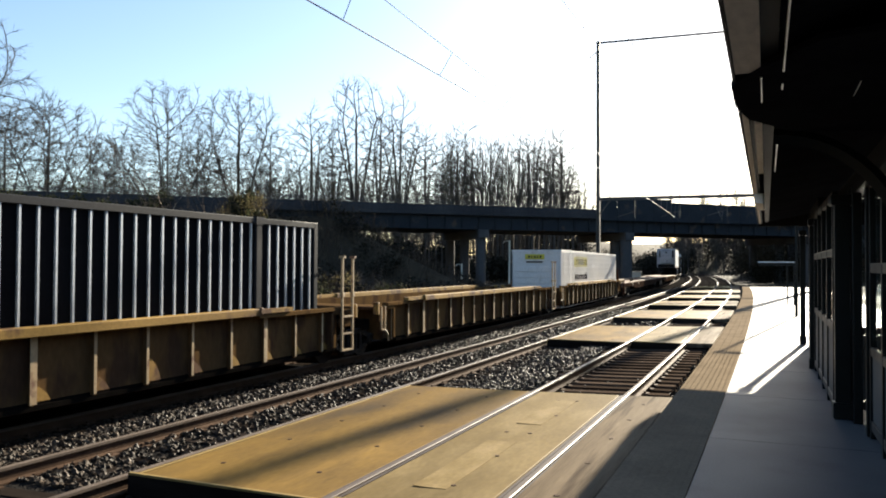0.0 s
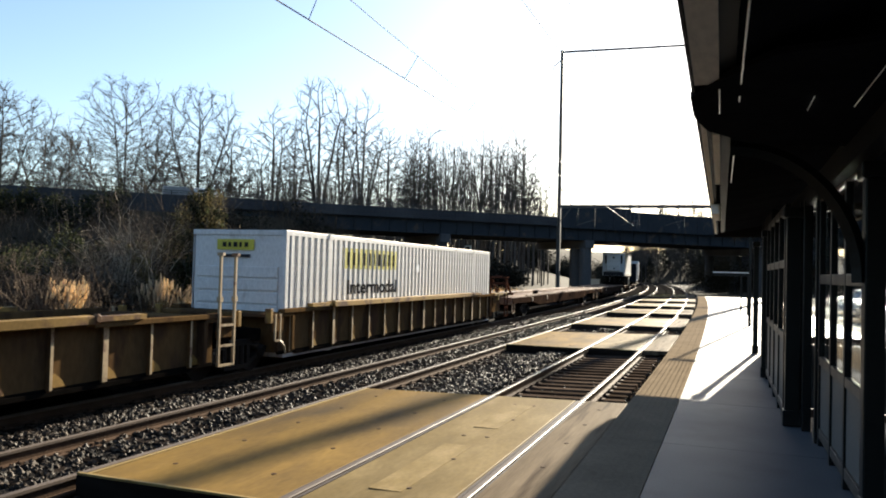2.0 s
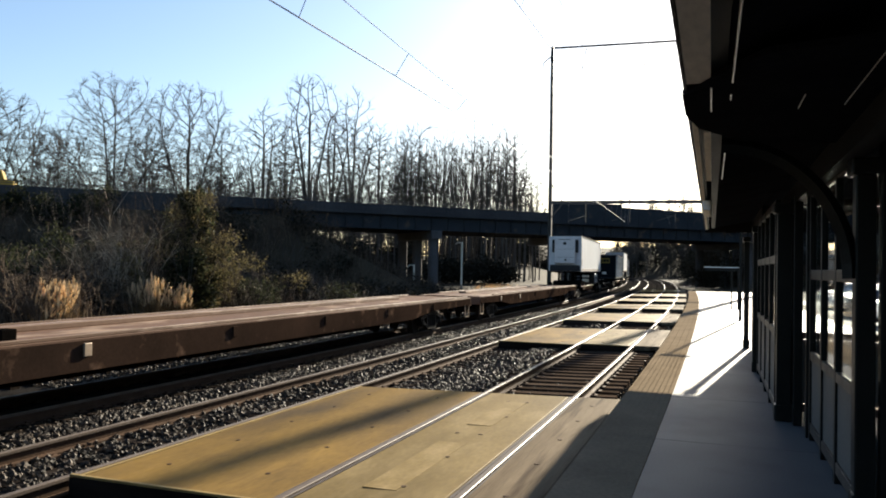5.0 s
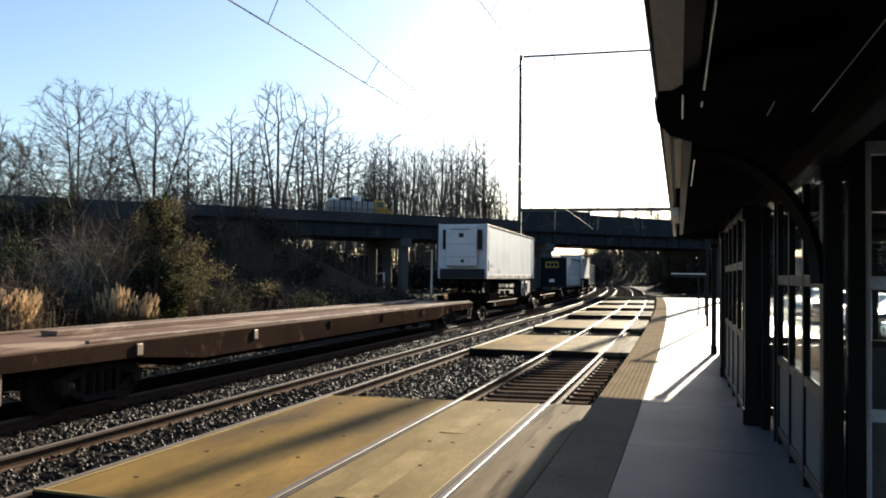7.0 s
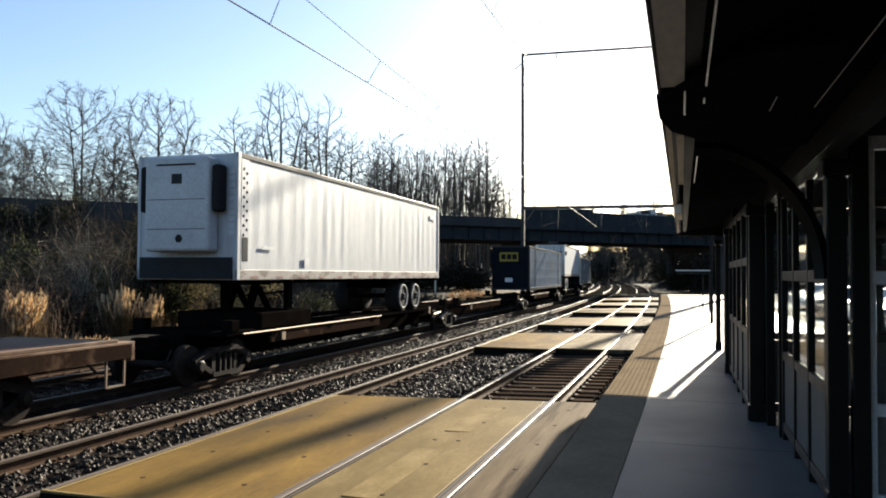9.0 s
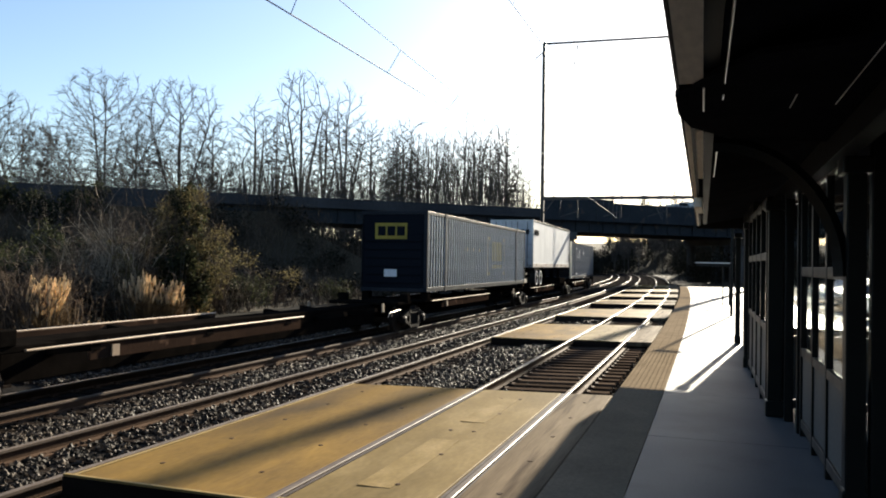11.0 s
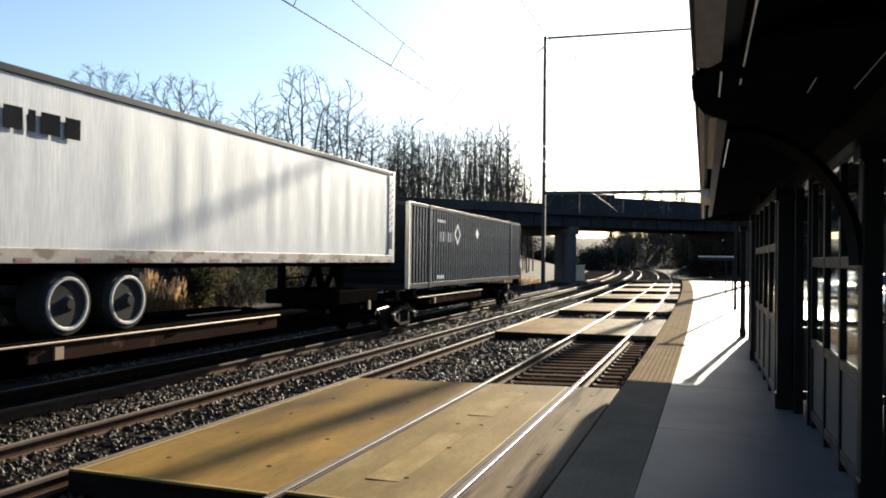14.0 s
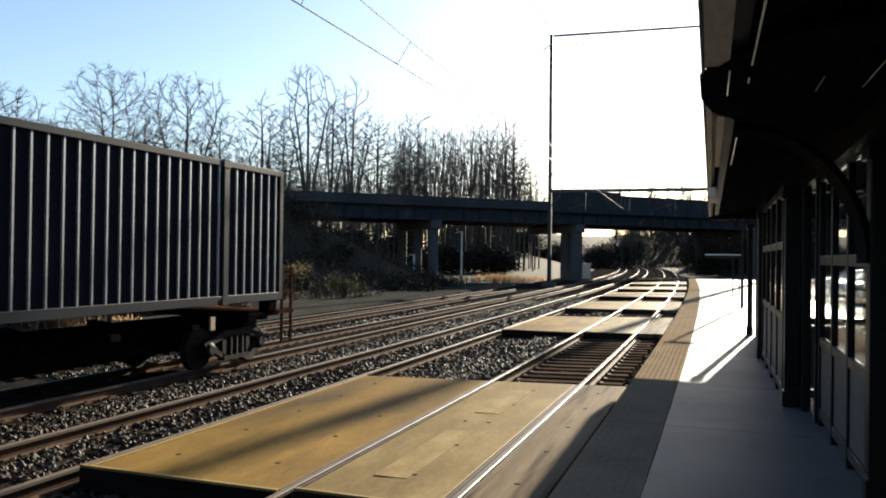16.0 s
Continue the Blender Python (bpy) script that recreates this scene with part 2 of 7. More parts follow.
M_DECKRAIL = mat("worn_deck_rail", (0.42, 0.33, 0.25), (0.3, 0.22, 0.15), rough=0.4, metal=0.4, scale=1, fine=20, bump=0.1)
M_BROWN = mat("brown_hitch_paint", (0.06, 0.027, 0.018), (0.035, 0.017, 0.012), rough=0.6, scale=2, fine=30, spec=0)
M_WHITEBOX = mat("white_container_paint", (0.62, 0.61, 0.59), (0.5, 0.49, 0.475), rough=0.4, scale=0.6, fine=20, bump=0.04, spots=(0.36, 0.33, 0.3), spot_scale=1.4, spot_edge=0.64, stretch=(1, 1, 0.5))
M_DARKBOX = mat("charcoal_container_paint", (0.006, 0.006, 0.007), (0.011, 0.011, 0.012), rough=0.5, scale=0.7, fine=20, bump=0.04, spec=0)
M_DARKRAIL = mat("charcoal_container_frame", (0.034, 0.036, 0.04), (0.02, 0.021, 0.024), rough=0.45, scale=1, fine=20, bump=0.05, spec=0.06)
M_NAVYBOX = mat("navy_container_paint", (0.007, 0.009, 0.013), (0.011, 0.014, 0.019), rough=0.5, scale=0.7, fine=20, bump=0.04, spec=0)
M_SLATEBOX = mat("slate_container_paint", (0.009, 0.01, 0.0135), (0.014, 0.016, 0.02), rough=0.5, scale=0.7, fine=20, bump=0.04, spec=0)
M_NAVYRAIL = mat("slate_container_frame", (0.024, 0.028, 0.035), (0.014, 0.017, 0.022), rough=0.45, scale=1, fine=20, bump=0.05, spec=0.06)
M_TRAILER = mat("white_trailer_sheet", (0.54, 0.56, 0.58), (0.45, 0.465, 0.48), rough=0.5, scale=0.7, fine=10, bump=0.1, stretch=(1, 3, 0.25), dist=0.02, metal=0, spec=0.3)
M_BASERAIL = mat("scuffed_base_rail", (0.4, 0.37, 0.34), (0.26, 0.235, 0.21), rough=0.55, scale=1.5, fine=30, bump=0.1, spots=(0.13, 0.1, 0.085), spot_scale=3.5, spot_edge=0.56, stretch=(1, 0.5, 1), spec=0.2)
M_ALU = mat("aluminium_trim", (0.6, 0.6, 0.6), (0.45, 0.45, 0.44), rough=0.4, metal=0.7, scale=2, fine=30, bump=0.05)
M_TYRE = mat("black_rubber", (0.02, 0.02, 0.02), (0.035, 0.033, 0.03), rough=0.85, scale=4, fine=30, spec=0.08)
M_RIM = mat("white_wheel_rim", (0.6, 0.58, 0.55), (0.42, 0.4, 0.37), rough=0.5, scale=4, fine=30)
M_YELLOW = mat("yellow_panel_paint", (0.5, 0.44, 0.03), (0.4, 0.35, 0.03), rough=0.45, scale=2, fine=20, bump=0)
# faded emblem paint; on the end panel its dimness stands for shade
M_FADESHADE = mat("faded_or_shaded_yellow", (0.34, 0.26, 0.04), (0.22, 0.17, 0.03), rough=0.5, scale=2, fine=20, bump=0, spec=0.2)
M_INK = mat("black_lettering", (0.02, 0.02, 0.022), (0.03, 0.03, 0.03), rough=0.5, scale=2, fine=20, bump=0, spec=0)
M_PALEINK = mat("pale_lettering", (0.62, 0.64, 0.66), (0.5, 0.52, 0.54), rough=0.5, scale=2, fine=20, bump=0)
M_REDMARK = mat("red_marker_tape", (0.2, 0.07, 0.06), (0.26, 0.16, 0.14), rough=0.4, scale=2, fine=20, bump=0)
M_GREYUNIT = mat("pale_unit_plastic", (0.5, 0.51, 0.52), (0.42, 0.43, 0.44), rough=0.35, scale=1.5, fine=20, bump=0.02)
M_CABINET = mat("cream_cabinet_paint", (0.68, 0.64, 0.52), (0.58, 0.54, 0.44), rough=0.5, scale=1, fine=20)
M_CARA = mat("silver_car_paint", (0.5, 0.51, 0.53), (0.46, 0.47, 0.48), rough=0.25, metal=0.5, scale=1, fine=20, bump=0)
M_CARB = mat("dark_car_paint", (0.03, 0.035, 0.05), (0.025, 0.03, 0.04), rough=0.2, scale=1, fine=20, bump=0)
M_CARW = mat("white_car_paint", (0.78, 0.78, 0.78), (0.72, 0.72, 0.72), rough=0.25, scale=1, fine=20, bump=0)
# white box greyed: its backlit shade is put into the colour
M_TRUCKBOX = mat("backlit_white_box", (0.24, 0.245, 0.25), (0.17, 0.175, 0.18), rough=0.6, scale=1, fine=10, bump=0, spec=0.1)
M_CARGLASS = mat("dark_car_glass", (0.02, 0.024, 0.03), (0.03, 0.033, 0.04), rough=0.08, scale=1, fine=10, bump=0)


# ---- mesh tools ----
class Geo:
    """Vertices and faces of one mesh."""

    def __init__(self):
        self.v, self.f = [], []

    def add(self, verts, faces):
        k = len(self.v)
        self.v += [tuple(p) for p in verts]
        self.f += [tuple(i + k for i in q) for q in faces]
        return self

    def box(self, x0, x1, y0, y1, z0, z1):
        p = [(x0, y0, z0), (x1, y0, z0), (x1, y1, z0), (x0, y1, z0), (x0, y0, z1), (x1, y0, z1), (x1, y1, z1), (x0, y1, z1)]
        return self.add(p, [(3, 2, 1, 0), (4, 5, 6, 7), (0, 1, 5, 4), (1, 2, 6, 5), (2, 3, 7, 6), (3, 0, 4, 7)])

    def beam(self, a, b, w, h, up=(0, 0, 1)):
        """A square bar from a to b, w wide, h high."""
        a, b = Vector(a), Vector(b)
        d = (b - a).normalized()
        u = Vector(up)
        if abs(d.dot(u)) > 0.98:
            u = Vector((0, 1, 0))
        s = d.cross(u).normalized()
        u = s.cross(d).normalized()
        p = [q + s * (i * w / 2) + u * (j * h / 2) for q in (a, b) for i, j in ((-1, -1), (1, -1), (1, 1), (-1, 1))]
        return self.add(p, [(3, 2, 1, 0), (4, 5, 6, 7), (0, 1, 5, 4), (1, 2, 6, 5), (2, 3, 7, 6), (3, 0, 4, 7)])

    def tube(self, pts, radii, n=6, caps=True):
        """A round bar along points; one radius or one each."""
        pts = [Vector(p) for p in pts]
        radii = [radii] * len(pts) if isinstance(radii, (int, float)) else radii
        k = len(self.v)
        ref = None
        for i, p in enumerate(pts):
            d = (pts[min(i + 1, len(pts) - 1)] - pts[max(i - 1, 0)]).normalized()
            if ref is None:
                ref = Vector((0, 0, 1)) if abs(d.z) < 0.9 else Vector((1, 0, 0))
            s = d.cross(ref).normalized()
            u = s.cross(d).normalized()
            ref = u
            for j in range(n):
                a = 2 * math.pi * j / n
                self.v.append(tuple(p + (s * math.cos(a) + u * math.sin(a)) * radii[i]))
        for i in range(len(pts) - 1):
            for j in range(n):
                a, b = k + i * n + j, k + i * n + (j + 1) % n
                self.f.append((a, b, b + n, a + n))
        if caps:
            self.f.append(tuple(k + j for j in reversed(range(n))))
            self.f.append(tuple(k + (len(pts) - 1) * n + j for j in range(n)))
        return self

    def disc(self, c, axis, profile, n=20):
        """A turned solid: profile of (along axis, radius) about c."""
        return self.tube([Vector(c) + Vector(axis) * a for a, r in profile], [max(r, 1e-4) for a, r in profile], n)

    def sweep(self, section, path, closed=True):
        """A section of (x, z) carried along a path of (x, y, z)."""
        k, n = len(self.v), len(section)
        for x, y, z in path:
            self.v += [(x + sx, y, z + sz) for sx, sz in section]
        m = n if closed else n - 1
        for i in range(len(path) - 1):
            for j in range(m):
                a, b = k + i * n + j, k + i * n + (j + 1) % n
                self.f.append((a, b, b + n, a + n))
        if closed:
            self.f.append(tuple(k + j for j in range(n)))
            self.f.append(tuple(k + (len(path) - 1) * n + j for j in reversed(range(n))))
        return self

    def mesh(self, name, material, smooth=False):
        me = bpy.data.meshes.new(name)
        me.from_pydata(self.v, [], self.f)
        bm = bmesh.new()
        bm.from_mesh(me)
        if len(bm.faces) < 60000:
            bmesh.ops.recalc_face_normals(bm, faces=bm.faces)
        bm.to_mesh(me)
        bm.free()
        me.materials.append(material)
        if smooth:
            me.polygons.foreach_set("use_smooth", [True] * len(me.polygons))
        me.update()
        return me


def part(name, g, material, parent, label="", bevel=0.0, smooth=False):
    """One mesh object under a thing or a part."""
    ob = new(name, g.mesh(name, material, smooth))
    ob.parent = parent
    if label:
        ob["label"] = label
    if bevel:
        b = ob.modifiers.new("bevel", "BEVEL")
        b.width, b.segments, b.limit_method = bevel, 2, "ANGLE"
    return ob


def thing(name, label, category, group="", kind="", at=None):
    ob = new(name)
    ob.empty_display_size = 0.3
    if at is not None:
        ob.matrix_basis = at
    return tagged(ob, label, category, group, kind)


def solid(name, g, material, label, category, group="", kind="", bevel=0.0, smooth=False, at=None):
    """A thing of a single mesh."""
    ob = part(name, g, material, None, bevel=bevel, smooth=smooth)
    if at is not None:
        ob.matrix_basis = at
    return tagged(ob, label, category, group, kind)


# ---- plan ----
K = math.tan(radians(1.4))           # the tracks lie canted on their curve, the platform side higher
X1, X2, X3 = -2.853, -6.76, -10.70   # centres of the three tracks
GAUGE = 1.505                        # between rail-head centres
X4 = -14.7


def bend(y):
    """How far the line has curved to the left at y."""
    return -max(0.0, y - 7.5) ** 2 / 2990


def turn(y):
    """Its heading there, in degrees."""
    return math.degrees(math.atan(max(0.0, y - 7.5) / 1495))


def rail_z(x):
    return K * (x + 2.1) - (0.1 if x < -9 else 0.0)


TZ = rail_z(X3)
PZ = 0.25                            # platform surface


def stations(y0, y1, step=2.0):
    n = max(1, int(round((y1 - y0) / step)))
    return [y0 + (y1 - y0) * i / n for i in range(n + 1)]


# ---- ground and tracks ----
B0 = Vector((-2.0, 101.2))           # a point on the near face of the road bridge
BU = Vector((-0.740, -0.673))        # along the bridge, leftwards
BN = Vector((0.673, -0.740))         # out of its near face


def fill(x, y):
    """Height of the road embankment at a place."""
    p = Vector((x, y)) - B0
    a, d = p.dot(BU), p.dot(BN)
    out = max(0.0, d - 0.5, -12.5 - d)
    h = 7.5 - out / 1.5
    if a > 0:
        h = min(h, (a - 40.0) / 1.6)
    else:
        h = min(h, (-a - 14.0) / 1.4)
    return max(0.0, h)


def ground_z(x, y):
    xx = x - bend(y)
    if xx < -17.0:
        base = -0.75
    elif xx < -1.25:
        base = rail_z(xx) - 0.42
    else:
        base = -0.1 if xx < 4.6 else 0.12
    base += 0.12 * noise.noise(Vector((x * 0.13, y * 0.13, 0.0))) * (1 if xx < -19 else 0)
    if xx < -18.5 or y > 60:
        base += fill(x, y)
    if y > 240:
        base += min(14.0, (y - 240) * 0.3) * min(1.0, max(0.0, (x / y + 0.36) * 8))
    if y > 115 and xx < -20:
        base += min(4.0, (y - 115) * 0.05) * min(1.0, (-20 - xx) / 18)
    return base


def axis_steps(edges):
    out = []
    for a, b, n in edges:
        out += [a + (b - a) * i / n for i in range(n)]
    return out + [edges[-1][1]]


def build_ground():
    xs = axis_steps([(-900, -150, 8), (-150, -70, 16), (-70, -17, 40), (-17, 12, 29), (12, 120, 20), (120, 900, 8)])
    ys = axis_steps([(-500, -40, 8), (-40, 10, 14), (10, 130, 80), (130, 260, 16), (260, 2500, 14)])
    g = Geo()
    g.v = [(x, y, ground_z(x, y)) for y in ys for x in xs]
    n = len(xs)
    g.f = [(j * n + i, j * n + i + 1, (j + 1) * n + i + 1, (j + 1) * n + i) for j in range(len(ys) - 1) for i in range(n - 1)]
    solid("ground", g, M_GROUND, "bare brown winter earth with dead grass", "ground", kind="structure", smooth=True)
    # ballast bed, with a shoulder towards each track
    g = Geo()
    sec = [(-17.6, -0.75)]
    for xc in (X4, X3, X2, X1):
        z = rail_z(xc)
        low = 0.245 if xc == X1 else 0.19
        sec += [(xc - 1.6, z - 0.21), (xc - 1.15, z - low), (xc + 1.15, z - low), (xc + 1.45, z - 0.21 if xc != X1 else z - 0.24)]
        if xc != X1:
            sec.append((xc + 2.0, z - 0.26))
    g.sweep(sec, [(bend(y), y, 0.0) for y in stations(-40, 250, 2.5)], closed=False)
    solid("ballast_bed", g, M_BALLAST, "dark grey crushed stone ballast under the tracks", "ballast", kind="structure", smooth=False)
    # gravel service road beyond the tracks
    g = Geo()
    g.sweep([(-22.5, -0.72), (-22.3, -0.62), (-17.9, -0.58), (-17.7, -0.72)], [(bend(y), y, 0.0) for y in stations(-30, 62, 3)], closed=False)
    solid("service_road", g, M_GRAVEL, "grey gravel service road beside the tracks", "road", kind="structure")


HEAD = [(-0.036, 0.0), (-0.036, -0.03), (0.036, -0.03), (0.036, 0.0), (0.026, 0.006), (-0.026, 0.006)]
FOOT = [(-0.0085, -0.028), (-0.0085, -0.135), (-0.07, -0.15), (-0.07, -0.17), (0.07, -0.17), (0.07, -0.15), (0.0085, -0.135), (0.0085, -0.028)]


def build_track(name, xc, y0, y1, label):
    """Two rails in a bed; the ties are laid at the end of the file."""
    tr = thing(name, label, "railway track", kind="structure")
    for s in (-1, 1):
        x = xc + s * GAUGE / 2
        path = [(x + bend(y), y, rail_z(xc) + K * s * GAUGE / 2) for y in stations(y0, y1, 2.0)]
        r = part("rail", Geo().sweep(FOOT, path), M_RAIL, tr, "rusty steel rail with a polished head")
        part("rail_head", Geo().sweep(HEAD, path), M_RAILTOP, r, "polished running surface", smooth=False)
    return tr


build_ground()
TRACKS = [build_track("track_1", X1, -30, 244, "rusty railway track with worn crossing panels beside the platform"),
          build_track("track_2", X2, -30, 244, "rusty railway track on dark ballast"),
          build_track("track_3", X3, -30, 244, "railway track under the freight train"),
          build_track("track_4", X4, 8, 58, "overgrown siding track")]

# ---- crossing panels in the near track ----
PADS = [(5.55, 12.15), (21.4, 27.7), (32.0, 38.5), (43.5, 49.5), (54.5, 60.5), (66, 74), (80, 90)]


def build_pads():
    for k, (y0, y1) in enumerate(PADS):
        pad = thing("track_crossing", "ochre timber-coloured crossing panels set flush between the rails", "crossing", "crossings along the track", "structure")
        n = max(2, int((y1 - y0) / 1.5))
        spans = (("panel_outer", -5.88, X1 - GAUGE / 2 - 0.07, M_PAD), ("panel_middle", X1 - GAUGE / 2 + 0.1, X1 + GAUGE / 2 - 0.1, M_PADMID),
                 ("panel_inner", X1 + GAUGE / 2 + 0.07, -1.38, M_PADWOOD))
        for nm, xa, xb, m in spans:
            g = Geo()
            path = [(bend(y), y, 0.0) for y in stations(y0, y1, (y1 - y0) / n)]
            g.sweep([(xa, rail_z(xa) - 0.13), (xa, rail_z(xa) - 0.004), (xb, rail_z(xb) - 0.004), (xb, rail_z(xb) - 0.13)], path)
            p = part(nm, g, m, pad, bevel=0.012)
            if nm == "panel_outer":
                rim = Geo().sweep([(xa - 0.05, rail_z(xa) - 0.1), (xa - 0.05, rail_z(xa) + 0.004), (xa - 0.002, rail_z(xa) + 0.004), (xa - 0.002, rail_z(xa) - 0.1)], path)
                part("edge_rim", rim, M_PADRIM, p, "pale worn edge board")
            if nm != "panel_inner":
                # lit top edge of the panel end, put in as a pale strip
                rim = Geo().box(xa + bend(y0), xb + bend(y0), y0 - 0.05, y0 - 0.003, rail_z(xb) - 0.022, rail_z(xb) + 0.003)
                part("end_rim", rim, M_PADRIM, p, "pale strip for the lit end edge", bevel=0.006)
                # shade on the end face below it, put in as a black board
                rim = Geo().box(xa + bend(y0), xb + bend(y0), y0 - 0.05, y0 - 0.003, rail_z(xa) - 0.18, rail_z(xb) - 0.024)
                part("end_board", rim, M_OLDTIE, p, "black board for the shaded end face")
            # seams and bolt heads
            bolts = Geo()
            for yb in stations(y0 + 0.8, y1 - 0.8, 1.25):
                for xb2 in ((xa + 0.5, xb - 0.5) if xb - xa > 1 else ((xa + xb) / 2,)):
                    bolts.disc((xb2 + bend(yb), yb, rail_z(xb2) - 0.006), (0, 0, 1), [(0, 0.03), (0.008, 0.026)], 8)
            if y0 < 30:
                part("bolt", bolts, M_RAIL, p, "row of rusty bolt heads")["kind"] = "stuff"
        for s in (-1, 1):
            for d in (-0.086, 0.052):
                x = X1 + s * GAUGE / 2 + d
                z = rail_z(x)
                bar = Geo().sweep([(x, z - 0.06), (x, z - 0.007), (x + 0.034, z - 0.007), (x + 0.034, z - 0.06)], path)
                part("guard_bar", bar, M_GUARD, pad, "dull steel guard bar beside the rail")
        if k == 0:
            # two worn painted bars on the middle panel
            for yb, ln in ((6.2, 2.1), (9.4, 1.9)):
                g = Geo().box(X1 - 0.2, X1 + 0.14, yb, yb + ln, rail_z(X1) - 0.003, rail_z(X1) + 0.002)
                part("paint_bar", g, M_PADMARK, pad, "worn pale painted bar")
        # timber sides that close the void under the panels
        g = Geo().box(-5.85 + bend(y0), -1.4 + bend(y0), y0 + 0.02, y0 + 0.16, -0.42, -0.16)
        part("end_timber", g, M_TIE, pad, "dark end timber")


build_pads()


# ---- platform ----
def build_platform():
    pl = thing("platform", "pale concrete low-level station platform with a tan tactile edge", "platform", kind="structure")
    path = [(bend(y), y, 0.0) for y in stations(-14, 76, 1.5)]
    part("slab", Geo().sweep([(-1.14, -0.4), (-1.14, PZ - 0.012), (4.4, PZ - 0.012), (4.4, -0.4)], path), M_CONC, pl)
    # paving bays with shallow joints
    ys = stations(-13, 75, 3.0)
    for a, b in zip(ys, ys[1:]):
        g = Geo().sweep([(-0.553, PZ - 0.02), (-0.553, PZ), (4.38, PZ), (4.38, PZ - 0.02)], [(bend(a), a + 0.006, 0), (bend(b), b - 0.006, 0)])
        part("paving_bay", g, M_CONC, pl)
    for a, b in zip(ys, ys[1:]):
        g = Geo().sweep([(-1.2, PZ - 0.1), (-1.2, PZ + 0.004), (-0.56, PZ + 0.004), (-0.56, PZ - 0.1)], [(bend(a), a + 0.003, 0), (bend(b), b - 0.003, 0)])
        t = part("tactile_panel", g, M_TACT, pl, "tan tactile edge panel")
        if 4 < a < 34:
            d = Geo()
            step = 0.0762 if a < 16 else 0.1524
            for y in np.arange(a + 0.05, b - 0.04, step):
                for x in np.arange(-1.15, -0.59, step):
                    d.add([(x - 0.017 + bend(y), y - 0.017, PZ + 0.003), (x + 0.017 + bend(y), y - 0.017, PZ + 0.003), (x + 0.017 + bend(y), y + 0.017, PZ + 0.003),
                           (x - 0.017 + bend(y), y + 0.017, PZ + 0.003), (x + bend(y), y, PZ + 0.0085)], [(0, 1, 4), (1, 2, 4), (2, 3, 4), (3, 0, 4)])
            part("domes", d, M_TACT, t)["kind"] = "stuff"


build_platform()


# ---- canopy over the platform ----
CZ = 3.1                             # underside of the eave
CY0, CY1 = -24.0, 19.75               # where the canopy begins and ends
# canopy posts: y, x off the line, width
POSTS = [(-18.0, 0.8, 0.17), (-12.0, 0.8, 0.17), (-6.0, 0.8, 0.17), (0.6, 0.8, 0.17), (6.0, 1.1, 0.14), (10.0, 0.835, 0.17), (14.85, 0.72, 0.1), (19.6, 0.73, 0.12)]


def eave(y):
    """How far the eave stands off from the edge of the platform: it runs a little askew."""
    return 0.085 - 0.0105 * y


